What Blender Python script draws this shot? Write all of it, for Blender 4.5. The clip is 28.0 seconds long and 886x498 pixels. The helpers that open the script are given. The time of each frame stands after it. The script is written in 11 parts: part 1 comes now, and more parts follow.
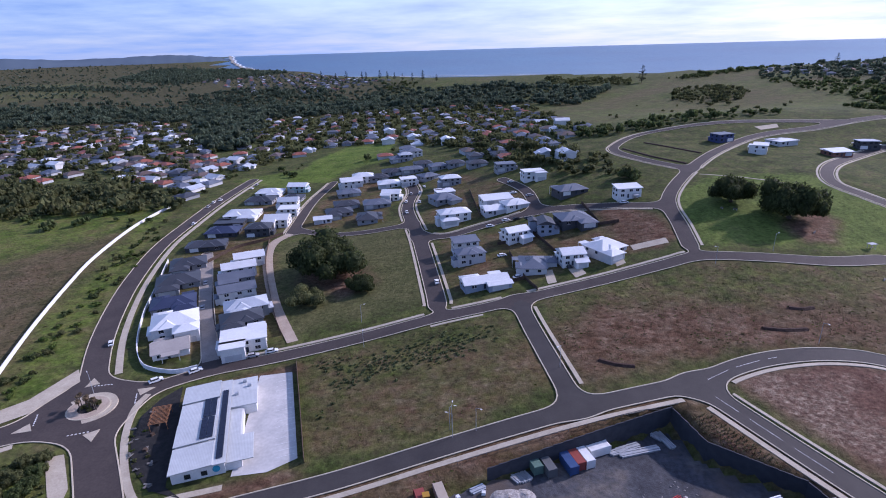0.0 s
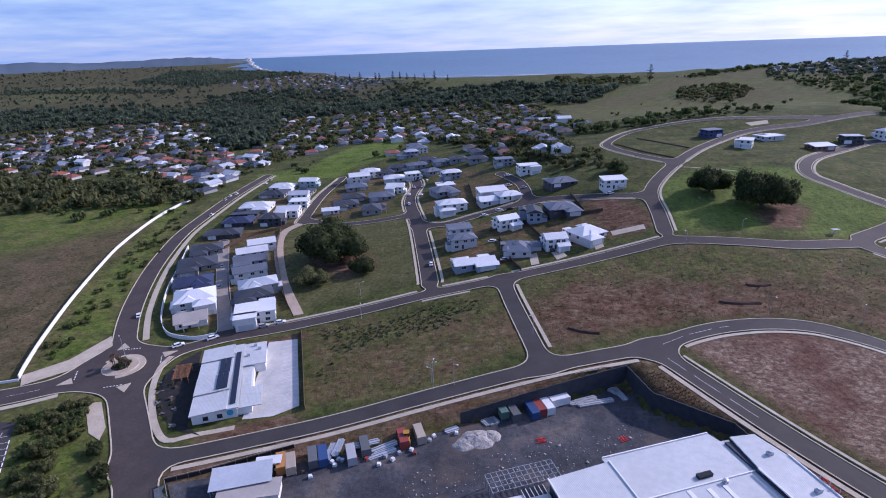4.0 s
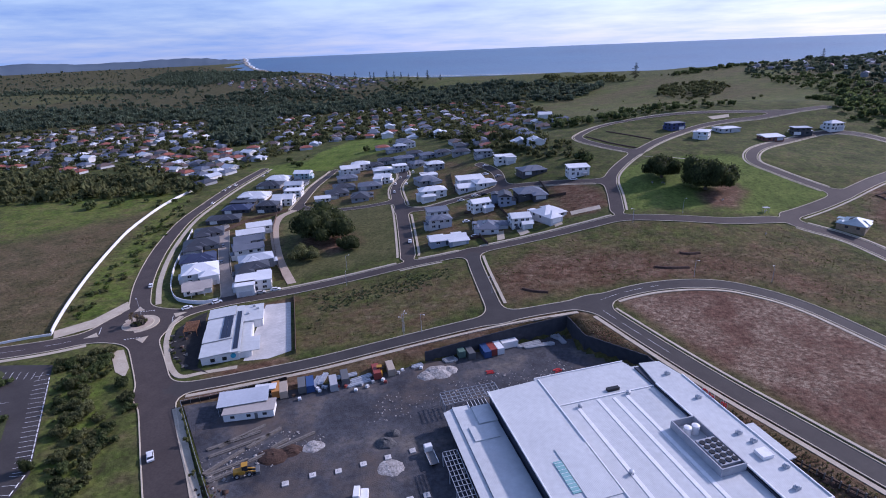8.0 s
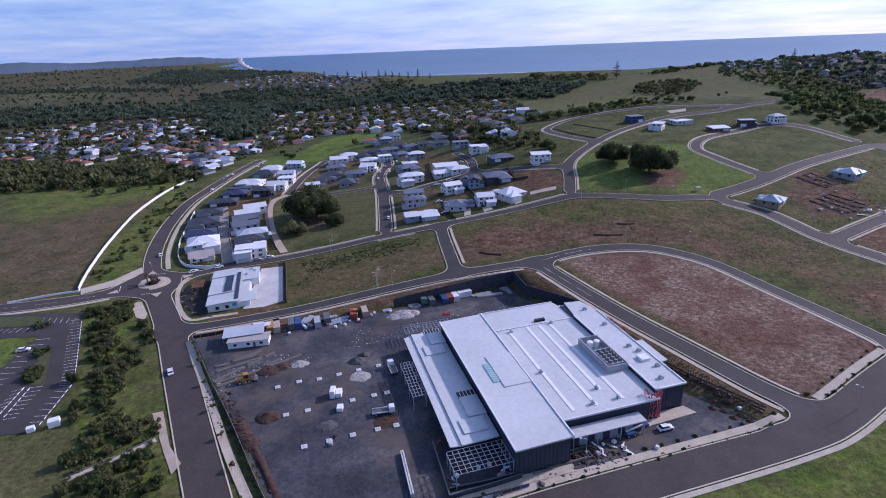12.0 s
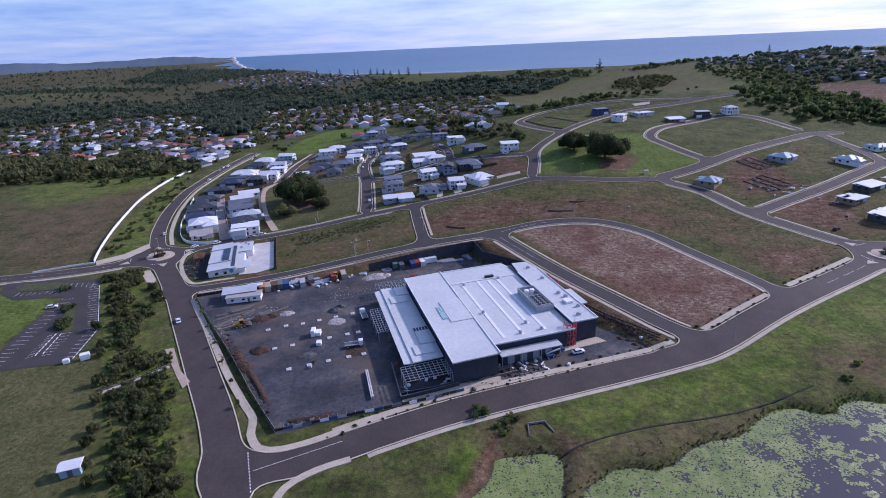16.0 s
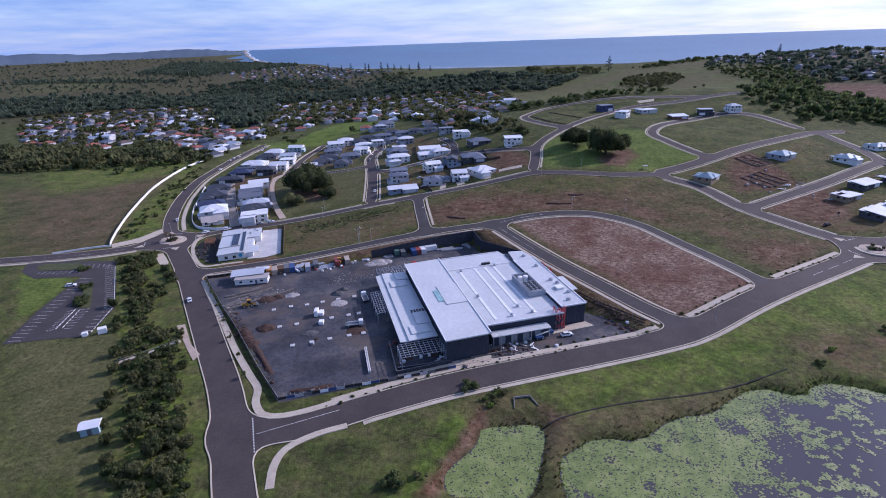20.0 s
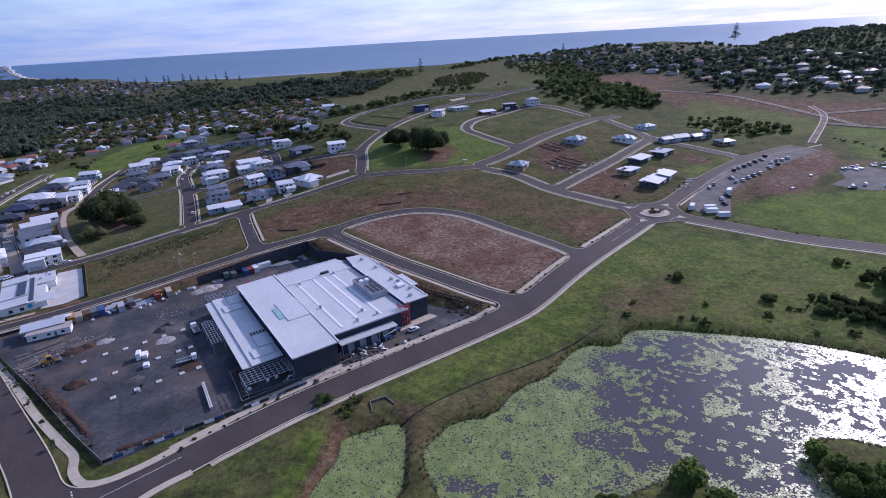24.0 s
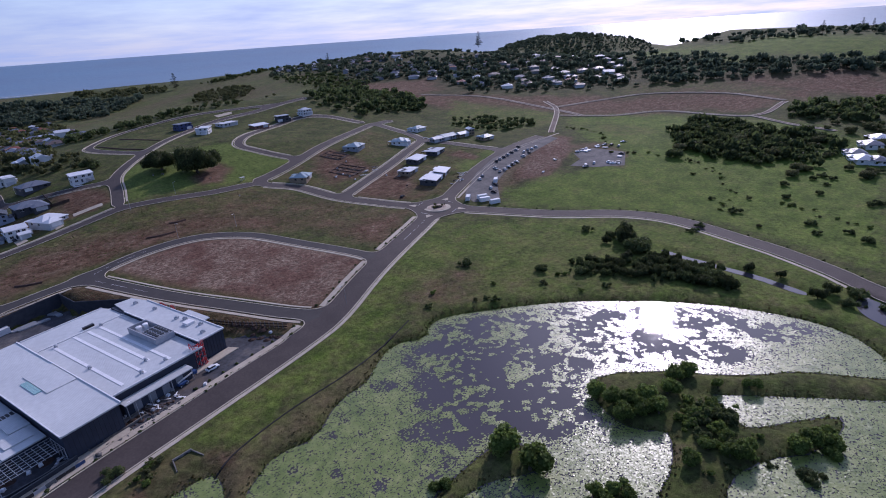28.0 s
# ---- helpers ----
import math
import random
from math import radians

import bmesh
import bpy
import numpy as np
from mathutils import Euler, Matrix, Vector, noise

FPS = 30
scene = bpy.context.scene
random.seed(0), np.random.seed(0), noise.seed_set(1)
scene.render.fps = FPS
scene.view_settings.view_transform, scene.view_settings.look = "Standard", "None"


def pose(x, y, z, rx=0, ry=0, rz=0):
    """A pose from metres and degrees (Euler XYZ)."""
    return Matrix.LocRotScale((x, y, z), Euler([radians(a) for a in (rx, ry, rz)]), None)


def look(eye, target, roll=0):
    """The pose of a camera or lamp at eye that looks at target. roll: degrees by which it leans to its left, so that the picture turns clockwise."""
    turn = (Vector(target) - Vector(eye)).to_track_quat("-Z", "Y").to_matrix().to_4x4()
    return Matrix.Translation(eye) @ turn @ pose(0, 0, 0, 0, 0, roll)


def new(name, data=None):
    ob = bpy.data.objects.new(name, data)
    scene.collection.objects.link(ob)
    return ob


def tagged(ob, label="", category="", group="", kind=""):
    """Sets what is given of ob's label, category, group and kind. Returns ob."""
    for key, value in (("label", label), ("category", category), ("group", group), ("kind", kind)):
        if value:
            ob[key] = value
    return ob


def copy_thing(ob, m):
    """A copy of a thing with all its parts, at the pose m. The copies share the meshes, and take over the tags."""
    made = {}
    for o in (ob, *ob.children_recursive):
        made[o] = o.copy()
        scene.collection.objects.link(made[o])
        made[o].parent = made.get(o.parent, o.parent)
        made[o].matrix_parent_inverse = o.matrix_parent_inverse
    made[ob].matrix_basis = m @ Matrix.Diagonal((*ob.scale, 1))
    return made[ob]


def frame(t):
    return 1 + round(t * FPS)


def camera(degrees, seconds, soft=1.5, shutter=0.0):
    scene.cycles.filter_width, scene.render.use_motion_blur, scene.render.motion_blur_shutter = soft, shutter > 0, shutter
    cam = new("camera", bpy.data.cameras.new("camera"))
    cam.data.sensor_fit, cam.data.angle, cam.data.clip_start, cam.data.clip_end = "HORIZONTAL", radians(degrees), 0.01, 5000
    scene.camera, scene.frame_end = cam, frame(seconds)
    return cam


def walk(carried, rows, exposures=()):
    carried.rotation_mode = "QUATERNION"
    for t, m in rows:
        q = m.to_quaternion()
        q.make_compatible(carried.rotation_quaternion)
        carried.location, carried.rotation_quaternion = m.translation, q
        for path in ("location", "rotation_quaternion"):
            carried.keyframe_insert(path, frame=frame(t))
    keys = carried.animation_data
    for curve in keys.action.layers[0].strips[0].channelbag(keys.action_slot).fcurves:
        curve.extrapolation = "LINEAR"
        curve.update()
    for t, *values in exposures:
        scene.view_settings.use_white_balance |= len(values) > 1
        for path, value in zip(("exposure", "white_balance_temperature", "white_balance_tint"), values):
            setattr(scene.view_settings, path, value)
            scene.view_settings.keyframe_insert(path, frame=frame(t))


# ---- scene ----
# ---- camera ----
cam = camera(79.15, 28.0, 1.0)
walk(cam, [
    (0, pose(-52.59, 142.40, 100.69, 69.227, 1.572, 0.292)),
    (1, pose(-50.38, 137.73, 100.63, 69.290, 1.633, 1.077)),
    (2, pose(-47.83, 132.43, 100.94, 69.272, 1.759, 1.512)),
    (3, pose(-45.25, 126.44, 100.99, 69.327, 1.877, 1.736)),
    (3.5, pose(-43.90, 123.22, 101.22, 69.295, 1.930, 1.797)),
    (5.5, pose(-37.88, 108.41, 101.32, 69.390, 2.164, 1.828)),
    (6, pose(-36.61, 104.46, 101.39, 69.370, 2.156, 1.808)),
    (7, pose(-33.57, 95.85, 101.50, 69.295, 2.215, 1.681)),
    (8, pose(-30.63, 86.74, 101.45, 69.273, 2.216, 1.505)),
    (8.5, pose(-29.10, 81.83, 101.43, 69.263, 2.202, 1.440)),
    (9, pose(-27.51, 76.87, 101.43, 69.259, 2.170, 1.359)),
    (10, pose(-24.35, 66.78, 101.45, 69.190, 2.114, 1.211)),
    (11, pose(-20.71, 56.18, 101.17, 69.244, 2.176, 1.081)),
    (12, pose(-17.23, 45.49, 101.36, 69.182, 2.153, 0.951)),
    (12.5, pose(-15.33, 40.10, 101.42, 69.146, 2.166, 0.887)),
    (14.5, pose(-8.26, 19.96, 101.21, 69.144, 2.328, 0.651)),
    (15, pose(-6.29, 15.41, 101.19, 69.109, 2.426, 0.688)),
    (16, pose(-2.78, 6.94, 101.62, 68.976, 2.493, 0.413)),
    (17, pose(0.00, 0.00, 102.00, 68.759, 2.556, 0.001)),
    (18, pose(1.60, -2.98, 101.92, 68.493, 2.413, 0.328)),
    (19, pose(1.78, -3.65, 101.81, 68.470, 2.179, 0.771)),
    (20, pose(1.73, -3.79, 101.65, 68.576, 1.895, 1.632)),
    (21, pose(2.67, -4.18, 101.37, 68.620, 1.905, 0.678)),
    (22, pose(3.13, -4.13, 101.01, 68.472, 2.336, -6.051)),
    (22.5, pose(3.17, -3.86, 100.75, 68.382, 2.582, -10.019)),
    (24.5, pose(3.47, -3.76, 101.02, 68.195, 3.176, -19.058)),
    (25, pose(3.35, -3.54, 101.40, 68.080, 3.191, -21.678)),
    (26, pose(3.63, -3.51, 100.99, 68.002, 3.493, -27.681)),
    (27, pose(3.80, -3.34, 100.71, 67.893, 3.635, -33.771)),
    (28, pose(4.18, -2.91, 100.10, 67.830, 3.687, -40.378)),
], [(0, 0.60, 5700, 32), (10, 0.46, 5700, 32), (21, 0.55, 5700, 32), (25, 0.30, 5700, 32), (28, 0.09, 5700, 32)])

# ---- light and sky ----
SUN_AZ, SUN_EL = 63.0, 28.0     # degrees clockwise from +y, and above the horizon
world = bpy.data.worlds.new("sky")
scene.world = world
world.use_nodes = True
wt = world.node_tree
wt.nodes.clear()


def wnode(kind, **inputs):
    n = wt.nodes.new(kind)
    for k, v in inputs.items():
        n.inputs[k].default_value = v
    return n


w_out = wnode("ShaderNodeOutputWorld")
w_bg = wnode("ShaderNodeBackground", Strength=0.112)
w_sky = wt.nodes.new("ShaderNodeTexSky")
w_sky.sky_type, w_sky.sun_disc = "NISHITA", False
w_sky.sun_elevation, w_sky.sun_rotation = radians(SUN_EL), radians(SUN_AZ)
w_sky.air_density, w_sky.dust_density, w_sky.ozone_density = 1.0, 0.2, 2.0
w_co = wt.nodes.new("ShaderNodeTexCoord")
w_sep = wt.nodes.new("ShaderNodeSeparateXYZ")
wt.links.new(w_co.outputs["Generated"], w_sep.inputs[0])
# cloud sheets, seen edge-on near the horizon: the noise is stretched by 1 / height
w_h = wt.nodes.new("ShaderNodeMath")
w_h.operation = "ADD"
w_h.inputs[1].default_value = 0.09
wt.links.new(w_sep.outputs["Z"], w_h.inputs[0])
w_max = wt.nodes.new("ShaderNodeMath")
w_max.operation = "MAXIMUM"
w_max.inputs[1].default_value = 0.03
wt.links.new(w_h.outputs[0], w_max.inputs[0])
w_div = wt.nodes.new("ShaderNodeVectorMath")
w_div.operation = "DIVIDE"
w_cmb = wt.nodes.new("ShaderNodeCombineXYZ")
for i in range(3):
    wt.links.new(w_max.outputs[0], w_cmb.inputs[i])
wt.links.new(w_co.outputs["Generated"], w_div.inputs[0])
wt.links.new(w_cmb.outputs[0], w_div.inputs[1])
w_noise = wnode("ShaderNodeTexNoise", Scale=0.75, Detail=7.0, Roughness=0.58)
wt.links.new(w_div.outputs[0], w_noise.inputs["Vector"])
w_ramp = wt.nodes.new("ShaderNodeValToRGB")
w_ramp.color_ramp.elements[0].position, w_ramp.color_ramp.elements[1].position = 0.34, 0.74
wt.links.new(w_noise.outputs["Fac"], w_ramp.inputs[0])
w_mix = wt.nodes.new("ShaderNodeMixRGB")
# thin cloud is brighter towards the sun
w_dot = wt.nodes.new("ShaderNodeVectorMath")
w_dot.operation = "DOT_PRODUCT"
w_dot.inputs[1].default_value = (math.sin(radians(SUN_AZ)) * math.cos(radians(SUN_EL)), math.cos(radians(SUN_AZ)) * math.cos(radians(SUN_EL)), math.sin(radians(SUN_EL)))
wt.links.new(w_co.outputs["Generated"], w_dot.inputs[0])
w_fwd = wt.nodes.new("ShaderNodeMapRange")
w_fwd.inputs["From Min"].default_value, w_fwd.inputs["From Max"].default_value = 0.1, 0.97
wt.links.new(w_dot.outputs["Value"], w_fwd.inputs["Value"])


def toward(dull, bright):
    n = wt.nodes.new("ShaderNodeMixRGB")
    n.inputs[1].default_value, n.inputs[2].default_value = dull, bright
    wt.links.new(w_fwd.outputs[0], n.inputs[0])
    return n.outputs[0]


wt.links.new(toward((1.30, 2.28, 4.1, 1), (4.7, 5.5, 6.9, 1)), w_mix.inputs[2])
wt.links.new(w_ramp.outputs[0], w_mix.inputs[0])
wt.links.new(w_sky.outputs[0], w_mix.inputs[1])
# haze low over the horizon, all the way round
w_hz = wt.nodes.new("ShaderNodeMapRange")
w_hz.interpolation_type = "SMOOTHSTEP"
w_hz.inputs["From Min"].default_value, w_hz.inputs["From Max"].default_value = -0.02, 0.16
w_hz.inputs["To Min"].default_value, w_hz.inputs["To Max"].default_value = 0.72, 0.0
wt.links.new(w_sep.outputs["Z"], w_hz.inputs["Value"])
w_mix2 = wt.nodes.new("ShaderNodeMixRGB")
wt.links.new(toward((1.55, 2.70, 4.7, 1), (5.2, 6.1, 7.7, 1)), w_mix2.inputs[2])
wt.links.new(w_hz.outputs[0], w_mix2.inputs[0])
wt.links.new(w_mix.outputs[0], w_mix2.inputs[1])
# thin cloud glows round the sun itself
w_glow = wt.nodes.new("ShaderNodeMapRange")
w_glow.interpolation_type = "SMOOTHSTEP"
w_glow.inputs["From Min"].default_value, w_glow.inputs["From Max"].default_value = 0.935, 1.0
wt.links.new(w_dot.outputs["Value"], w_glow.inputs["Value"])
w_mix3 = wt.nodes.new("ShaderNodeMixRGB")
w_mix3.inputs[2].default_value = (14, 15, 16.6, 1)
wt.links.new(w_glow.outputs[0], w_mix3.inputs[0])
wt.links.new(w_mix2.outputs[0], w_mix3.inputs[1])
wt.links.new(w_mix3.outputs[0], w_bg.inputs["Color"])
wt.links.new(w_bg.outputs[0], w_out.inputs["Surface"])

sun_data = bpy.data.lights.new("sun", "SUN")
sun_data.energy, sun_data.angle, sun_data.color = 3.0, radians(2.0), (1.0, 0.93, 0.84)
sun = new("sun", sun_data)
_sd = Vector((math.sin(radians(SUN_AZ)) * math.cos(radians(SUN_EL)), math.cos(radians(SUN_AZ)) * math.cos(radians(SUN_EL)), math.sin(radians(SUN_EL))))
sun.matrix_world = look(_sd * 100, (0, 0, 0))

# ---- materials ----
def material(name, colors, rough=0.8, scale=1.0, metal=0.0, bump=0.0, detail=6.0, stops=None, bump_scale=None, spec=0.3, vary=0.0, fine=None):
    """Noise-driven colour between the given colours, with a second finer noise and relief."""
    m = bpy.data.materials.new(name)
    m.use_nodes = True
    nt = m.node_tree
    b = nt.nodes["Principled BSDF"]
    b.inputs["Roughness"].default_value, b.inputs["Metallic"].default_value = rough, metal
    b.inputs["Specular IOR Level"].default_value = spec
    geo = nt.nodes.new("ShaderNodeNewGeometry")
    n1 = nt.nodes.new("ShaderNodeTexNoise")
    n1.inputs["Scale"].default_value, n1.inputs["Detail"].default_value, n1.inputs["Roughness"].default_value = scale, detail, 0.62
    nt.links.new(geo.outputs["Position"], n1.inputs["Vector"])
    ramp = nt.nodes.new("ShaderNodeValToRGB")
    el = ramp.color_ramp.elements
    k = len(colors)
    while len(el) < k:
        el.new(0.5)
    for i, c in enumerate(colors):
        el[i].position = (stops[i] if stops else 0.32 + 0.36 * i / max(k - 1, 1))
        el[i].color = (*c, 1)
    nt.links.new(n1.outputs["Fac"], ramp.inputs[0])
    last = ramp.outputs[0]
    if fine:
        n2 = nt.nodes.new("ShaderNodeTexNoise")
        n2.inputs["Scale"].default_value, n2.inputs["Detail"].default_value = fine[0], 4.0
        nt.links.new(geo.outputs["Position"], n2.inputs["Vector"])
        mr = nt.nodes.new("ShaderNodeMapRange")
        mr.inputs["From Min"].default_value, mr.inputs["From Max"].default_value = 0.3, 0.7
        mr.inputs["To Min"].default_value, mr.inputs["To Max"].default_value = 1 - fine[1], 1 + fine[1]
        nt.links.new(n2.outputs["Fac"], mr.inputs["Value"])
        mul = nt.nodes.new("ShaderNodeVectorMath")
        mul.operation = "SCALE"
        nt.links.new(last, mul.inputs[0])
        nt.links.new(mr.outputs[0], mul.inputs["Scale"])
        last = mul.outputs[0]
    if vary:
        info = nt.nodes.new("ShaderNodeObjectInfo")
        mr = nt.nodes.new("ShaderNodeMapRange")
        mr.inputs["To Min"].default_value, mr.inputs["To Max"].default_value = 1 - vary, 1 + vary
        nt.links.new(info.outputs["Random"], mr.inputs["Value"])
        mul = nt.nodes.new("ShaderNodeVectorMath")
        mul.operation = "SCALE"
        nt.links.new(last, mul.inputs[0])
        nt.links.new(mr.outputs[0], mul.inputs["Scale"])
        last = mul.outputs[0]
    nt.links.new(last, b.inputs["Base Color"])
    if bump:
        n3 = nt.nodes.new("ShaderNodeTexNoise")
        n3.inputs["Scale"].default_value, n3.inputs["Detail"].default_value = bump_scale or scale * 8, 5.0
        nt.links.new(geo.outputs["Position"], n3.inputs["Vector"])
        bp = nt.nodes.new("ShaderNodeBump")
        bp.inputs["Strength"].default_value, bp.inputs["Distance"].default_value = min(bump, 1), 0.3
        nt.links.new(n3.outputs["Fac"], bp.inputs["Height"])
        nt.links.new(bp.outputs[0], b.inputs["Normal"])
    return m


M_ASPHALT = material("asphalt", [(.046, .036, .034), (.065, .051, .047)], 0.85, 0.1, fine=(1.5, .14), bump=.15, bump_scale=8)
M_ASPHALT_NEW = material("dark_asphalt", [(.039, .034, .033), (.055, .048, .046)], 0.8, 0.12, fine=(3.0, .12))
M_KERB = material("kerb_concrete", [(.42, .36, .27), (.53, .46, .355)], 0.85, 0.4, fine=(4.0, .1))
M_PATH = material("path_concrete", [(.36, .305, .235), (.46, .40, .315)], 0.85, 0.25, fine=(2.0, .08))
M_TANPATH = material("tan_path", [(.33, .26, .20), (.42, .34, .27)], 0.9, 0.25, fine=(2.0, .1))
M_LINE = material("road_paint", [(.6, .6, .6), (.75, .75, .74)], 0.7, 1.0)
M_WHITE = material("white_paint", [(.66, .66, .67), (.76, .76, .76)], 0.5, 0.6)
M_DARKWALL = material("charcoal_wall", [(.026, .032, .05), (.04, .047, .07)], 0.6, 0.3)
M_GRAVEL = material("yard_gravel", [(.027, .028, .034), (.041, .043, .052), (.060, .061, .070), (.135, .118, .102)], 0.9, 0.055, fine=(.9, .3), bump=.4, bump_scale=3, stops=[.32, .45, .56, .70])
# drifts of tan dust over the crushed rock
_yt = M_GRAVEL.node_tree
_yb = _yt.nodes["Principled BSDF"]
_yg, _yn, _yr, _ym = [_yt.nodes.new(k) for k in ("ShaderNodeNewGeometry", "ShaderNodeTexNoise", "ShaderNodeMapRange", "ShaderNodeMixRGB")]
_yn.inputs["Scale"].default_value, _yn.inputs["Detail"].default_value, _yn.inputs["Roughness"].default_value = .034, 9.0, .66
_yr.inputs["From Min"].default_value, _yr.inputs["From Max"].default_value, _yr.inputs["To Max"].default_value = .50, .66, .85
_ym.inputs[2].default_value = (.115, .088, .070, 1)
_yt.links.new(_yg.outputs["Position"], _yn.inputs["Vector"])
_yt.links.new(_yn.outputs["Fac"], _yr.inputs["Value"])
_yt.links.new(_yr.outputs[0], _ym.inputs[0])
_yt.links.new(_yb.inputs["Base Color"].links[0].from_socket, _ym.inputs[1])
_yt.links.new(_ym.outputs[0], _yb.inputs["Base Color"])
# black roof gear, and shade painted for slots and pipe mouths
M_DARK = material("dark_gear_and_shade", [(.01, .011, .013), (.02, .02, .023)], 0.3, 1.0)

# ---- the lie of the land ----
# spot heights of the land: x, y, z
SPOTS_NEAR = [
    (-60, 120, -.5), (72, 168, .4), (-160, 267, -.8), (-122, 244, -1.4), (-113, 290, -1.6), (-110, 316, -1.0),
    (-168, 330, -2.4), (-195, 271, 0), (-62, 339, 3.9), (-18, 274, 5.6), (26, 276, 6.4), (-25, 326, 7.4),
    (0, 372, 11), (55, 348, 16.5), (123, 351, 15.2), (137, 348, 13.2), (37, 430, 22), (126, 530, 33.5),
    (214, 500, 30.5), (157, 432, 29.0), (124, 198, 3.0), (95, 262, 4.6), (181, 219, 2.5), (-107, 120, 0),
]
SPOTS_FAR = [
    (50, 515, 28.7), (163, 592, 41), (280, 565, 43), (-109, 615, 3), (-84, 558, 2), (-166, 588, -4), (-253, 516, -3),
    (-60, 430, 6), (-130, 430, -1), (-313, 975, -9), (-600, 620, -5), (-420, 300, 0), (-300, 150, 1), (0, 0, -1.5), (120, 110, -1.5),
    (280, 143, .5), (248, 58, 0), (312, 295, 11), (356, 222, 8), (330, 450, 21), (0, -300, -1), (-300, -100, 0),
]
SPOTS_HILLS = [
    (0, 1000, -4), (-42, 1500, 28), (-170, 1490, 8), (223, 1180, 16), (331, 1150, 23), (499, 1036, 44), (578, 1048, 52), (639, 895, 60),
    (764, 791, 67), (709, 554, 54), (773, 463, 48), (828, 351, 57), (872, 224, 62), (647, 268, 32), (512, 400, 24), (439, 348, 17),
    (499, 254, 13), (533, 173, 16), (400, 640, 33), (420, 800, 40), (700, 0, 10), (-900, 1500, -9), (-300, 1300, -8), (250, 800, 20), (-1100, 800, -9),
]
_p = np.array(SPOTS_NEAR + SPOTS_FAR + SPOTS_HILLS, float)
_r = np.sqrt(((_p[:, None, :2] - _p[None, :, :2]) ** 2).sum(-1) + 900.0)
_n = len(_p)
_a = np.zeros((_n + 1, _n + 1))
_a[:_n, :_n], _a[_n, :_n], _a[:_n, _n] = _r, 1, 1
_w = np.linalg.solve(_a, np.append(_p[:, 2], 0))


def land(x, y):
    """Height of the open land at x, y (arrays or numbers)."""
    x, y = np.asarray(x, float), np.asarray(y, float)
    r = np.sqrt((x[..., None] - _p[:, 0]) ** 2 + (y[..., None] - _p[:, 1]) ** 2 + 900.0)
    z = r @ _w[:_n] + _w[_n]
    d = np.hypot(x, y - 200)
    k = np.clip((d - 1100) / 500, 0, 1)
    k = k * k * (3 - 2 * k)
    return z * (1 - k) + k * np.clip(z, -11, 20)

# ---- plan ----
ROADS, COVER = {}, []


def road(name, width, pts):
    ROADS[name] = (width, pts)


def cover_patch(kind, soft, outline):
    COVER.append((kind, soft, outline))


road('main_south', 10.3, [(-20.0, 20.0), (-59.5, 103.1), (-64.8, 115.9), (-75.3, 136.9), (-91.1, 162.9), (-113.0, 198.9), (-135.8, 236.1), (-165.5, 279.1)])
road('main_north', 8.5, [(-165.5, 279.1), (-186.7, 319.8), (-201.9, 359.3), (-212.2, 395.6), (-219.7, 432.6), (-222.4, 471.1), (-224.6, 519.2), (-225.1, 564.3), (-223.6, 601.4)])
road('west', 10, [(-165.5, 279.1), (-181.8, 265.8), (-200.8, 257.5), (-231.5, 250.8), (-291.5, 242.8), (-391.5, 236.8)])
road('south', 11, [(-65.0, 117.0), (-47.6, 119.0), (-28.4, 128.1), (-4.6, 138.4), (26.5, 148.6), (68.3, 161.8), (85.8, 169.1), (114.4, 187.4), (162.2, 216.0), (193.9, 235.2)])
road('park_street', 6.8, [(-165.5, 279.1), (-152.5, 289.3), (-136.6, 300.0), (-114.2, 307.2), (-83.9, 316.0), (-59.9, 323.2), (-39.8, 327.4), (-25.6, 331.0), (-1.7, 337.2), (36.5, 346.6), (50.1, 349.5), (73.5, 345.6), (100.2, 342.3), (124.6, 346.3)])
road('hill_up', 7.5, [(134.2, 351.8), (172.1, 372.3), (210.5, 397.1), (261.4, 427.6), (283.1, 439.4), (308.4, 444.6)])
road('hill_down', 8, [(135.1, 342.8), (151.1, 327.0), (160.9, 293.7), (172.9, 269.2), (182.2, 252.6), (193.9, 235.2)])
road('ridge', 7, [(50.5, 359.4), (54.6, 381.0), (58.6, 405.8), (68.0, 425.2), (88.5, 453.0), (120.0, 489.5), (154.0, 520.5), (182.0, 534.0), (214.0, 541.0), (244.4, 549.5), (275.5, 555.5)])
road('ridge_loop', 6.5, [(88.5, 454.5), (73.0, 479.0), (62.3, 506.0), (66.0, 526.0), (90.0, 556.0), (125.0, 567.0), (161.0, 566.5), (205.0, 559.5), (239.0, 550.5)])
road('knoll', 6.5, [(174.2, 378.0), (156.5, 404.1), (150.6, 424.8), (175.6, 457.3), (230.8, 495.4), (261.6, 489.2), (280.7, 451.2)])
road('yard_east', 7.2, [(79.8, 174.3), (72.3, 184.0), (58.5, 206.3), (43.3, 230.6), (19.5, 272.6)])
road('field_south', 6.4, [(18.0, 275.6), (-19.0, 266.2), (-55.4, 255.6), (-82.0, 247.0), (-102.4, 241.2), (-118.0, 236.4), (-134.0, 231.6)])
road('loop', 6.2, [(18.0, 274.6), (31.5, 281.6), (46.5, 286.0), (64.5, 287.2), (80.5, 283.2), (98.0, 268.8), (112.8, 237.2), (122.5, 212.0), (125.0, 203.0)])
road('link', 6.2, [(-27.0, 330.8), (-24.4, 307.4), (-18.4, 268.0)])
road('park_east', 7.5, [(-58.6, 334.0), (-59.4, 343.4), (-69.0, 410.7), (-79.7, 472.7), (-78.1, 516.8), (-85.9, 560.2)])
road('lane', 6, [(-139.0, 306.2), (-161.8, 356.5), (-186.6, 416.3)])
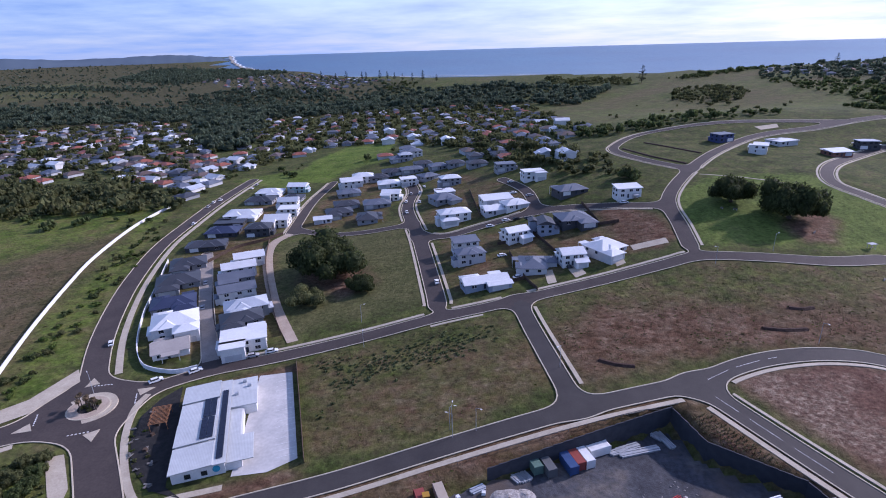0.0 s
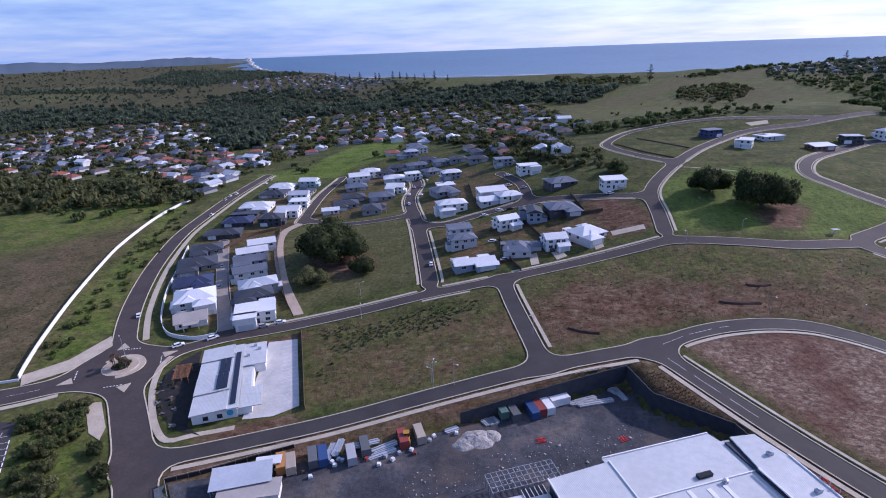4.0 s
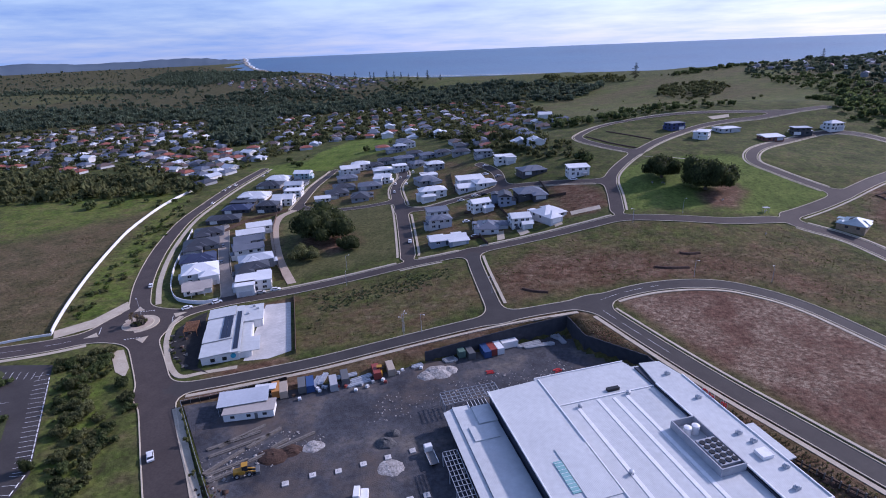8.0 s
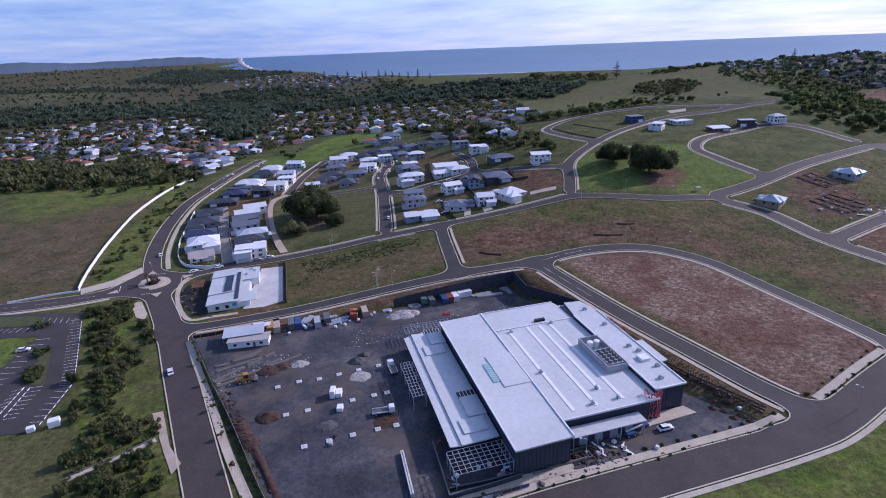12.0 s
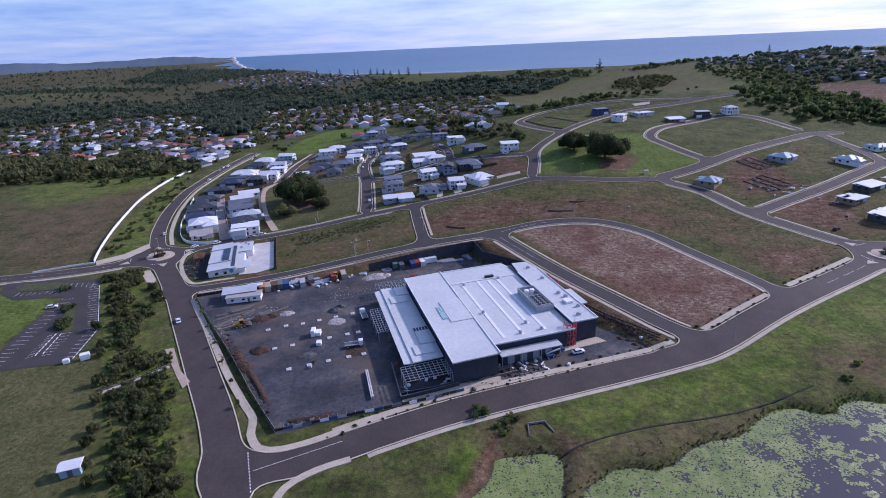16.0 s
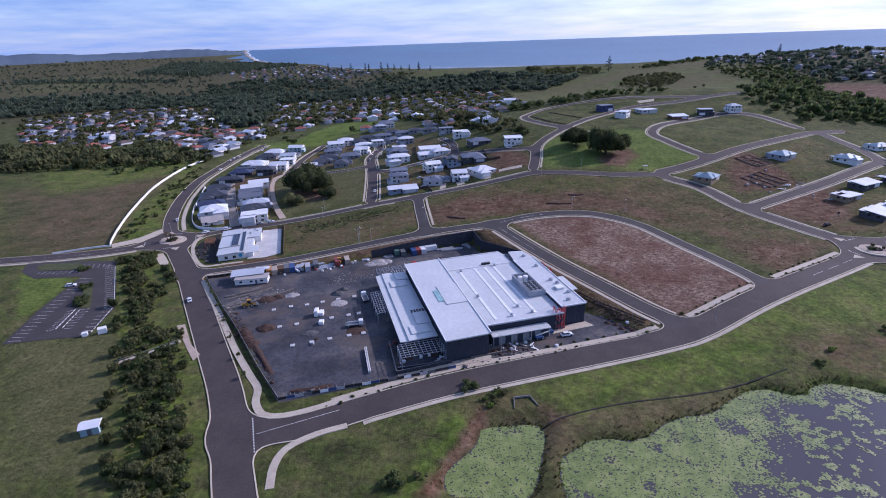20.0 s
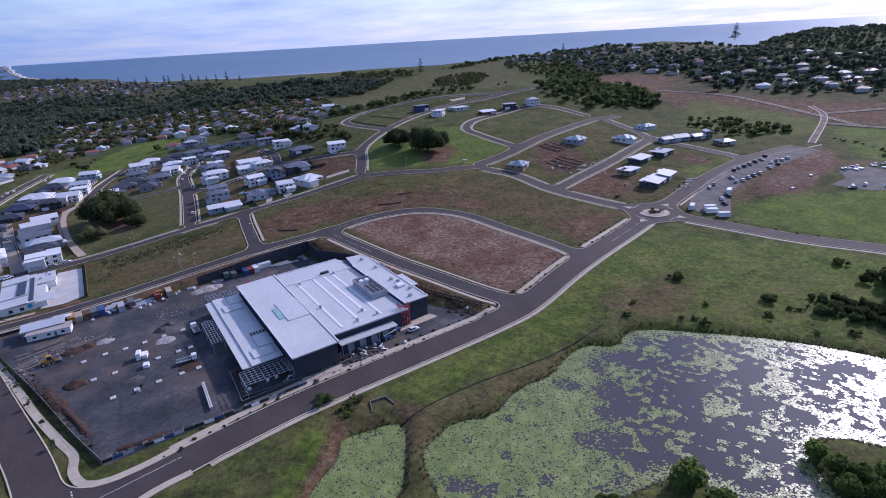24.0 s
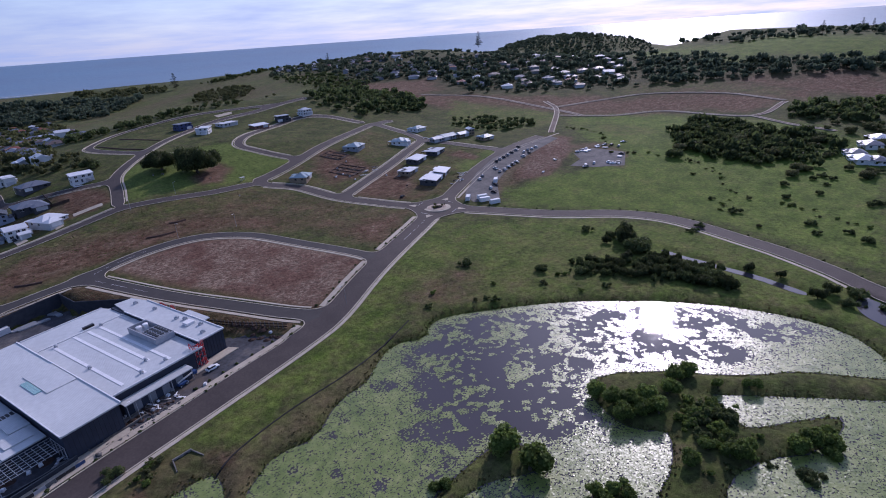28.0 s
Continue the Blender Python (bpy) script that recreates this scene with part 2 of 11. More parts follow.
road('north', 7, [(-147.8, 444.2), (-152.1, 520.0), (-148.5, 577.9)])
road('east2', 6.5, [(53.7, 405.5), (37.0, 412.5), (8.0, 423.0), (-4.4, 425.3)])
road('east3', 6.5, [(-4.4, 425.3), (-5.9, 461.5), (-17.2, 498.5)])
road('mid_street', 7, [(166.0, 293.8), (189.0, 306.7), (225.4, 325.9), (262.6, 348.5), (286.1, 363.0)])
road('cross_street', 7, [(288.8, 434.4), (289.1, 392.9), (286.1, 363.0), (294.6, 331.5), (305.3, 293.0)])
road('park_top', 6.5, [(-77.2, 438.3), (-90.2, 436.1), (-103.9, 434.7), (-121.9, 437.2), (-143.6, 449.4)])
road('east_street', 6.5, [(-68.9, 417.4), (-55.1, 410.9), (-35.9, 417.3), (-17.9, 422.3), (-4.2, 427.0)])
road('valley', 9, [(193.9, 235.2), (254.9, 267.7), (304.2, 286.2), (345.2, 294.4), (376.9, 297.1)])
road('pond_road', 9.5, [(193.9, 235.2), (209.6, 212.9), (232.8, 178.7), (257.7, 151.5), (266.3, 123.9), (258.4, 82.1), (254.1, 66.7), (246.9, 47.9), (238.1, 29.8), (211.9, -39.2)])
PARK_PATH = [(-111.9, 316.9), (-129.3, 351.6), (-147.7, 399.5), (-153.4, 427.7), (-147.8, 444.2)]
ROUNDABOUTS = [(-165.5, 279.1, 14.8), (193.9, 235.2, 13.6)]
PADS = [
    ([(-56.0, 130.2), (-119.4, 223.7), (-86.6, 231.4), (-44.9, 246.2), (7.0, 264.6), (11.0, 251.7), (28.5, 239.1), (46.2, 189.7), (66.4, 171.4), (63.1, 166.2), (41.9, 161.3), (-4.6, 147.9), (-29.9, 138.6)], -0.5, 2.2),
]
# patches of cover on the land: kind, softness of the edge, outline
cover_patch('dirt', 3, [(33.0, 276.5), (66.4, 282.0), (90.9, 270.4), (108.5, 239.7), (121.3, 202.1), (82.9, 181.2), (69.8, 209.0), (51.6, 239.0)])
cover_patch('field', 4, [(-104.5, 303.7), (-33.7, 318.0), (-19.6, 280.3), (-53.2, 262.4), (-90.8, 256.7)])
cover_patch('field', 4, [(-20.4, 298.1), (1.6, 326.8), (54.3, 346.6), (133.7, 339.9), (175.0, 242.8), (138.4, 211.8), (122.7, 253.9), (89.9, 288.0), (46.3, 293.7), (-11.8, 282.7)])
cover_patch('red', 12, [(-17.2, 301.9), (1.5, 324.6), (22.8, 324.4), (34.5, 303.5), (-11.8, 282.7)])
cover_patch('red', 10, [(135.4, 245.1), (175.0, 242.8), (138.4, 211.8), (134.6, 227.7)])
cover_patch('red', 14, [(58.7, 328.4), (90.2, 313.4), (82.9, 298.1), (47.8, 303.6)])
cover_patch('lawn', 4, [(-151.8, 426.0), (-83.6, 450.9), (-61.9, 340.5), (-113.9, 323.6)])
cover_patch('green', 4, [(58.1, 358.8), (62.0, 411.6), (95.6, 438.5), (143.7, 432.6), (173.5, 379.1), (126.2, 350.7)])
cover_patch('red', 4, [(27.1, 410.3), (49.3, 396.2), (49.8, 368.5), (27.5, 375.3)])
cover_patch('red', 8, [(173.2, 355.1), (200.1, 372.0), (209.2, 329.0), (174.2, 311.3)])
cover_patch('red', 8, [(195.8, 388.7), (217.0, 382.2), (205.3, 355.5), (190.3, 367.7)])
cover_patch('hill', 6, [(147.5, 357.2), (265.0, 416.2), (277.2, 370.3), (169.8, 302.6)])
cover_patch('hill', 6, [(168.5, 293.6), (257.7, 341.4), (271.5, 327.1), (214.7, 249.9), (182.5, 254.8)])
cover_patch('heath', 60, [(-4000, 1000), (-700, 900), (-250, 1100), (-150, 1700), (-480, 2400), (-1400, 3800), (-4000, 4600)])
cover_patch('bank', 10, [(21.2, 140.0), (60.6, 152.7), (108.1, 176.5), (143.6, 200.6), (188.6, 214.9), (141.6, 152.6), (115.6, 161.1), (93.3, 144.1), (30.7, 126.5)])
cover_patch('paddock', 8, [(233.2, 224.2), (281.6, 225.1), (326.4, 195.2), (351.6, 140.2), (282.3, 106.6), (268.1, 155.6), (235.0, 200.0)])
cover_patch('paddock', 10, [(405.9, 293.3), (472.0, 198.7), (351.6, 140.2), (326.4, 195.2)])
cover_patch('paddock', 6, [(427.3, 322.5), (499.2, 288.6), (500.8, 183.7), (482.4, 86.5), (260.3, 34.9), (268.5, 71.6), (280.9, 131.8), (226.2, 207.7), (264.2, 213.8), (345.9, 209.0)])
cover_patch('red', 6, [(363.4, 291.1), (370.6, 273.4), (292.6, 230.2), (251.6, 228.9), (276.3, 258.2)])
cover_patch('gravel', 3, [(353.0, 261.8), (373.5, 244.5), (358.9, 213.2), (329.2, 197.0), (320.1, 222.2)])
cover_patch('gravel', 2, [(213.5, 236.5), (240.7, 257.3), (356.0, 290.1), (340.9, 271.8), (261.7, 243.6), (225.3, 216.1)])
cover_patch('red', 8, [(394.5, 430.9), (455.2, 369.9), (432.6, 341.0), (437.9, 336.1), (529.2, 226.8), (561.8, 243.1), (524.0, 359.5), (466.5, 456.9), (411.9, 540.1)])
cover_patch('red', 14, [(412.9, 703.5), (484.8, 707.6), (482.7, 573.8), (445.0, 478.7), (400.9, 514.7)])
cover_patch('lush', 14, [(785.3, 463.7), (841.9, 349.4), (905.0, 191.9), (784.2, 161.1), (722.8, 296.5)])
cover_patch('red', 18, [(638.9, 382.1), (739.9, 149.6), (643.7, 125.2), (572.0, 319.5)])
cover_patch('lawn', 8, [(-166.5, 167.6), (-139.2, 173.8), (-119.1, 147.9), (-86.7, 101.8), (-115.9, 102.7)])
cover_patch('green', 2, [(-215.6, 230.6), (-188.6, 228.7), (-180.9, 203.2), (-181.4, 186.7)])
cover_patch('tan', 20, [(-354.3, 407.0), (-269.7, 380.0), (-229.8, 347.7), (-199.8, 277.6), (-248.4, 272.4)])
cover_patch('tan', 25, [(-308.3, 380.3), (-285.1, 423.3), (-255.0, 461.6), (-219.5, 325.6), (-214.4, 267.4)])
cover_patch('weedy', 12, [(-387.5, 475.7), (-339.3, 504.2), (-263.1, 512.4), (-255.0, 461.6), (-285.1, 423.3), (-317.3, 391.1)])
cover_patch('weedy', 5, [(-194.8, 277.1), (-223.8, 340.6), (-258.7, 488.5), (-253.4, 511.7), (-208.4, 358.9), (-180.5, 285.7)])
cover_patch('green', 6, [(-236.3, 601.3), (-187.7, 634.7), (-126.8, 717.1), (-107.0, 637.1), (-159.5, 601.5), (-187.2, 565.3)])
cover_patch('verge', 6, [(-160.2, 251.0), (-151.5, 250.8), (-74.5, 117.4), (-68.1, 101.2), (-86.7, 101.8), (-101.9, 143.9), (-123.3, 199.9)])
cover_patch('pasture', 20, [(60.5, 1140.5), (248.9, 1161.1), (398.6, 1195.1), (386.4, 979.6), (239.0, 899.1), (108.8, 621.4)])
cover_patch('bank', 8, [(191.8, 200.7), (231.7, 170.7), (259.0, 120.3), (255.3, 67.1), (234.2, 28.9), (204.8, 22.2), (205.5, 49.9), (195.8, 75.8), (159.8, 115.0), (117.5, 141.6), (118.2, 172.5)])
cover_patch('mix', 4, [(-59.6, 405.5), (-2.1, 410.0), (28.7, 387.7), (27.5, 362.4), (0.1, 353.4), (-50.9, 339.3), (-56.8, 353.2)])
cover_patch('red', 3, [(23.7, 390.1), (42.6, 387.7), (47.1, 371.7), (39.8, 361.0), (25.9, 361.2)])
cover_patch('red', 5, [(21.3, 420.3), (42.5, 407.5), (43.6, 391.1), (22.6, 398.1)])
cover_patch('mix', 5, [(-65.3, 423.7), (-4.0, 431.6), (-5.7, 460.1), (-28.2, 519.3), (-58.8, 562.8), (-68.3, 494.3)])
cover_patch('mix', 5, [(-160.8, 310.6), (-200.6, 401.3), (-199.3, 452.3), (-192.5, 563.3), (-177.9, 571.5), (-156.8, 459.3), (-157.0, 436.1), (-120.0, 322.4), (-135.4, 309.9)])
cover_patch('mix', 5, [(-147.1, 451.3), (-147.0, 553.4), (-109.6, 592.2), (-98.0, 533.9), (-92.2, 451.9), (-109.1, 444.3)])
cover_patch('hill', 12, [(-14.9, 333.2), (21.6, 340.6), (93.2, 343.6), (133.0, 343.4), (124.3, 331.0), (55.2, 311.0), (11.7, 303.6), (-11.1, 308.3)])
cover_patch('hill', 12, [(-92.9, 301.1), (-72.9, 314.1), (-32.2, 326.3), (-28.3, 304.7), (-58.4, 294.6), (-80.2, 277.6)])
cover_patch('mud', 5, [(-123.6, 382.4), (-95.2, 381.1), (-87.0, 361.2), (-101.0, 351.7), (-123.0, 369.1)])
cover_patch('mud', 4, [(98.1, 374.3), (121.4, 393.5), (126.7, 379.4), (111.2, 357.3), (97.7, 356.9)])
cover_patch('red', 6, [(197.8, 381.5), (221.8, 360.0), (206.1, 326.6), (173.9, 319.7), (174.3, 346.0)])
cover_patch('red', 8, [(206.2, 311.8), (263.1, 334.4), (281.0, 309.2), (232.1, 263.8), (193.1, 259.8)])
cover_patch('dirt', 3, [(346.7, 286.3), (367.0, 278.7), (342.4, 254.6), (304.1, 235.5), (284.7, 229.5), (272.3, 233.9), (290.4, 246.8)])
cover_patch('mix', 5, [(196.3, 318.7), (263.1, 334.4), (281.0, 309.2), (255.9, 274.5), (219.0, 253.6), (193.1, 259.8)])
cover_patch('reedy', 8, [(114.7, 162.0), (154.5, 166.1), (134.8, 139.5), (121.9, 143.2), (113.4, 153.0)])
cover_patch('weedy', 6, [(156.9, 142.8), (176.7, 125.0), (187.4, 107.2), (198.5, 88.5), (203.2, 68.5), (206.5, 50.2), (203.3, 48.2), (194.4, 75.0), (175.7, 100.4), (153.1, 124.0)])
cover_patch('weedy', 3, [(-179.7, 250.5), (-144.7, 198.2), (-126.3, 165.2), (-107.4, 135.3), (-87.9, 95.5), (-56.0, 76.0), (-73.9, 111.9), (-91.2, 140.8), (-103.5, 166.7), (-119.0, 179.0), (-131.7, 199.6), (-144.2, 219.5), (-163.2, 258.3)])
cover_patch('paddock', 3, [(-1.3, 127.2), (6.0, 128.5), (-3.2, 108.1), (-11.0, 95.7), (-16.0, 93.0), (-9.0, 106.0)])
cover_patch('sedge', 3, [(-1.3, 128.2), (7.7, 135.2), (16.2, 134.3), (24.0, 130.7), (30.0, 118.0), (28.0, 96.0), (22.0, 90.0), (-2.0, 92.0), (6.0, 119.4)])
cover_patch('red', 1.2, [(6.0, 127.6), (7.6, 122.0), (4.3, 114.0), (-3.6, 101.2), (-7.0, 93.4), (-11.2, 93.7), (-3.8, 108.1), (1.0, 117.5)])
cover_patch('red', 2.5, [(23.5, 128.4), (31.8, 123.0), (28.9, 117.2), (24.7, 119.6)])
cover_patch('red', 4, [(41.6, 121.5), (50.6, 123.2), (47.8, 118.2), (40.2, 117.6)])
cover_patch('dry', 3, [(21.0, 117.3), (49.0, 128.2), (71.4, 132.6), (105.9, 145.5), (111.4, 141.2), (91.5, 135.9), (73.1, 124.3), (35.2, 116.0), (23.9, 106.3)])
cover_patch('paddock', 3, [(-185.5, 593.2), (-185.3, 675.0), (-160.7, 753.3), (-111.7, 738.2), (-110.8, 663.1), (-142.5, 628.4), (-153.5, 577.9)])
cover_patch('scrub', 10, [(990.5, 1971.7), (645.1, 792.5), (805.6, 616.7), (760.8, 448.8), (722.8, 296.5), (772.8, 158.2), (722.7, 145.1), (640.9, 259.8), (593.9, 332.5), (479.2, 462.8), (421.9, 520.6), (413.9, 720.3)])
cover_patch('paddock', 8, [(770.3, 463.9), (826.5, 342.7), (893.4, 189.1), (788.8, 162.3), (734.5, 301.7)])
cover_patch('pasture', 20, [(94, 996), (208, 1096), (307, 1195), (378, 1190), (576, 1206), (520, 950), (353, 704), (200, 625), (153, 640), (102, 635), (67, 701)])
cover_patch('pasture', 40, [(-1716, 2209), (-1502, 2271), (-1112, 1687), (-1202, 1557)])
cover_patch('pasture', 15, [(-808, 1058), (-682, 1014), (-593, 974), (-589, 879), (-598, 828), (-632, 833)])
cover_patch('pasture', 30, [(-120, 1420), (60, 1420), (100, 1540), (-100, 1560)])
cover_patch('mulch', 2, [(-119.4, 223.7), (-86.6, 231.4), (-44.9, 246.2), (7.0, 264.6), (11.0, 251.7), (28.5, 239.1), (46.2, 189.7), (66.4, 171.4), (79.8, 174.3), (72.3, 184.0), (58.5, 206.3), (43.3, 230.6), (19.5, 272.6), (-19.0, 266.2), (-55.4, 255.6), (-82.0, 247.0), (-102.4, 241.2), (-118.0, 236.4), (-127.2, 232.2)])
cover_patch('red', 9, [(-15, 300), (0, 318), (30, 317), (60, 307), (95, 302), (118, 284), (108, 278), (90, 293), (50, 296), (20, 289), (-10, 284)])
cover_patch('mix', 9, [(-95, 262), (-60, 268), (-25, 282), (-22, 302), (-45, 297), (-80, 284)])
cover_patch('red', 8, [(369, 602), (431, 490), (471, 387), (519, 321), (570, 286), (582, 187), (522, 193), (522, 260), (451, 341), (387, 440)])
cover_patch('red', 8, [(614, 266), (645, 195), (686, 136), (637, 124), (590, 185), (586, 241)])
cover_patch('red', 10, [(422, 702), (499, 615), (451, 533), (372, 560)])
cover_patch('weedy', 10, [(400, 301), (403, 246), (438, 225), (434, 296)])
cover_patch('weedy', 8, [(335, 385), (420, 480), (445, 345), (400, 318), (350, 335)])
cover_patch('hill', 8, [(583, 362), (633, 287), (635, 207), (598, 188), (582, 292), (552, 335)])
cover_patch('mud', 2, [(-139, 289), (-105, 302.5), (-103.5, 298.5), (-137, 284.5)])
cover_patch('mud', 2, [(-123, 243), (-94, 251.5), (-92.5, 247.0), (-118, 239.6)])
cover_patch('hill', 5, [(206, 311.8), (263, 338), (284, 320), (300, 299), (250, 270), (219, 253.6), (213, 280)])
cover_patch('green', 5, [(255.5, 288.0), (300.2, 299.7), (296.5, 289.1), (250.4, 270.5)])
cover_patch('soil', 3, [(268.2, 312.6), (283.1, 314.1), (283.2, 289.8), (275.3, 287.6)])
cover_patch('red', 6, [(171.1, 294.6), (205.6, 317.1), (224.9, 317.2), (211.5, 279.1), (188.6, 264.7), (176.2, 274.4)])
cover_patch('hill', 5, [(222, 396), (265, 414), (276, 372), (240, 352), (216, 342), (212, 364)])
cover_patch('soil', 2, [(196.4, 379.2), (208.5, 384.2), (213, 361.5), (194.3, 352.3)])
cover_patch('soil', 2, [(180.3, 344.6), (199.0, 353.5), (208.7, 331.6), (187.1, 316.7)])
POND = [(24.9, 106.3), (30.3, 110.8), (37.9, 115.7), (48.2, 113.0), (61.5, 123.6), (72.4, 124.6), (79.5, 130.5), (91.7, 137.8), (102.4, 131.9), (109.5, 139.0), (118.1, 139.2), (139.3, 126.3), (157.7, 113.3), (173.1, 97.9), (192.1, 73.9), (202.7, 48.7), (202.9, 31.8), (194.9, 20.8), (182.7, 12.8), (168.2, 0.8), (139.6, -5.6), (98.8, 13.1), (58.6, 50.7), (26.1, 86.6)]
POND_LAND = [
    [(117.9, 74.5), (113.6, 67.2), (111.3, 58.5), (114.6, 52.2), (118.3, 48.6), (106.7, 41.9), (99.0, 40.9), (88.6, 37.0), (100.6, 25.6), (112.9, 31.0), (125.8, 27.3), (136.2, 19.7), (150.9, 17.8), (156.1, 20.5), (144.5, 28.8), (137.2, 32.9), (133.1, 36.9), (140.5, 46.2), (139.6, 49.0), (154.5, 32.2), (176.5, 6.7), (187.5, 8.7), (172.7, 30.8), (168.0, 36.8), (158.1, 44.1), (148.3, 54.9), (145.6, 60.6), (127.6, 76.9)],
    [(54.7, 74.5), (64.3, 76.7), (77.1, 78.0), (83.3, 77.9), (90.5, 68.5), (86.7, 63.9), (82.1, 63.3), (72.6, 69.4), (62.4, 70.4), (54.6, 69.3)],
    [(85.0, 50.5), (89.6, 50.7), (94.9, 46.5), (93.6, 42.8), (85.9, 39.5), (78.9, 46.2)],
]
POOLS = [
    (-2.0, [(5.6, 119.6), (14.7, 120.6), (23.0, 121.0), (22.6, 113.9), (20.6, 107.0), (17.8, 97.0), (14.0, 93.6), (6.2, 95.2), (-2.6, 95.2), (-4.4, 99.4), (-3.2, 104.6), (3.2, 110.6), (5.4, 116.3)]),
    (-1.3, [(226.2, 112.0), (224.0, 102.4), (224.4, 92.2), (223.8, 83.6), (223.6, 68.6), (221.8, 59.5), (220.4, 50.5), (224.0, 49.5), (225.8, 59.5), (227.8, 68.6), (227.4, 83.6), (227.9, 92.2), (227.2, 102.4), (229.0, 111.6)]),
    (-1.2, [(226.3, 36.5), (234.6, 35.5), (227.8, 22.5), (211.7, 17.7), (216.6, 31.0)]),
]

# ---- helpers for meshes ----
def mesh_ob(name, verts, faces, mats, parent=None, smooth=False, face_mats=None):
    me = bpy.data.meshes.new(name)
    me.from_pydata([tuple(map(float, v)) for v in verts], [], [tuple(map(int, f)) for f in faces])
    for m in (mats if isinstance(mats, (list, tuple)) else [mats]):
        me.materials.append(m)
    if face_mats is not None:
        me.polygons.foreach_set("material_index", np.asarray(face_mats, np.int32))
    if smooth:
        me.polygons.foreach_set("use_smooth", [True] * len(me.polygons))
    me.update()
    ob = new(name, me)
    if parent is not None:
        ob.parent = parent
    return ob


def part(name, bm, mat, parent, label=""):
    me = bpy.data.meshes.new(name)
    bm.to_mesh(me)
    bm.free()
    me.materials.append(mat)
    ob = new(name, me)
    ob.parent = parent
    if label:
        ob["label"] = label
    return ob


def curve_pts(pts, step=2.5):
    """Points along a smooth line through pts, about step apart."""
    p = np.array(pts, float)
    if len(p) < 3:
        n = max(2, int(np.hypot(*(p[1] - p[0])) / step) + 1)
        return p[0] + (p[1] - p[0]) * np.linspace(0, 1, n)[:, None]
    q = np.vstack([2 * p[0] - p[1], p, 2 * p[-1] - p[-2]])
    out = []
    for i in range(1, len(q) - 2):
        n = max(2, int(np.hypot(*(q[i + 1] - q[i])) / step))
        t = np.linspace(0, 1, n, endpoint=False)[:, None]
        a, b, c, d = q[i - 1], q[i], q[i + 1], q[i + 2]
        out.append(0.5 * (2 * b + (c - a) * t + (2 * a - 5 * b + 4 * c - d) * t * t + (3 * b - a - 3 * c + d) * t ** 3))
    out.append(p[-1:])
    return np.vstack(out)


def normals2(c):
    t = np.gradient(c, axis=0)
    t /= np.linalg.norm(t, axis=1)[:, None] + 1e-9
    return np.stack([-t[:, 1], t[:, 0]], 1)


def dist_to(c, x, y):
    """Distance from points to the polyline c."""
    d = np.full(x.shape, 1e9)
    for a, b in zip(c[:-1], c[1:]):
        ab = b - a
        t = np.clip(((x - a[0]) * ab[0] + (y - a[1]) * ab[1]) / (ab @ ab + 1e-9), 0, 1)
        d = np.minimum(d, (x - a[0] - t * ab[0]) ** 2 + (y - a[1] - t * ab[1]) ** 2)
    return np.sqrt(d)


def inside(poly, x, y):
    r = np.zeros(x.shape, bool)
    for (x0, y0), (x1, y1) in zip(poly, poly[1:] + poly[:1]):
        hit = ((y0 > y) != (y1 > y)) & (x < (x1 - x0) * (y - y0) / (y1 - y0 + 1e-12) + x0)
        r ^= hit
    return r


def poly_sd(poly, x, y):
    """Signed distance to a closed outline, negative inside."""
    c = np.array(poly + poly[:1], float)
    d = dist_to(c, x, y)
    return np.where(inside(poly, x, y), -d, d)


# ---- the roads' shape: a field of distances with rounded corners ----
GX0, GX1, GY0, GY1, GS = -275.0, 360.0, -30.0, 626.0, 1.25
gx, gy = np.arange(GX0, GX1 + .1, GS), np.arange(GY0, GY1 + .1, GS)
RX, RY = np.meshgrid(gx, gy, indexing="ij")
field = np.full(RX.shape, 60.0)
LINES = {}
for name, (width, pts) in ROADS.items():
    c = curve_pts(pts, 5.0)
    LINES[name] = c
    pad = 70
    ix = np.where((gx > c[:, 0].min() - pad) & (gx < c[:, 0].max() + pad))[0]
    iy = np.where((gy > c[:, 1].min() - pad) & (gy < c[:, 1].max() + pad))[0]
    if len(ix) == 0 or len(iy) == 0:
        continue
    s = np.s_[ix[0]:ix[-1] + 1, iy[0]:iy[-1] + 1]
    d = dist_to(c, RX[s], RY[s]) - width / 2
    k = 7.0
    h = np.clip(k - np.abs(d - field[s]), 0, None) / k
    field[s] = np.minimum(field[s], d) - h * h * k / 4 * (np.minimum(d, field[s]) > -2.5)
for (rx, ry, rr) in ROUNDABOUTS:
    d = np.hypot(RX - rx, RY - ry) - rr
    k = 9.0
    h = np.clip(k - np.abs(d - field), 0, None) / k
    field = np.minimum(field, d) - h * h * k / 4 * (np.minimum(d, field) > -2.5)


def sample(grid, x, y):
    """Value of a grid over the roads' area at x, y, between its points."""
    u, v = np.clip((np.asarray(x) - GX0) / GS, 0, len(gx) - 1.001), np.clip((np.asarray(y) - GY0) / GS, 0, len(gy) - 1.001)
    i, j = u.astype(int), v.astype(int)
    a, b = u - i, v - j
    return grid[i, j] * (1 - a) * (1 - b) + grid[i + 1, j] * a * (1 - b) + grid[i, j + 1] * (1 - a) * b + grid[i + 1, j + 1] * a * b


def road_field(x, y):
    x, y = np.asarray(x, float), np.asarray(y, float)
    out = (x < GX0) | (x > GX1) | (y < GY0) | (y > GY1)
    return np.where(out, 60.0, sample(field, x, y))


WATER = -2.0


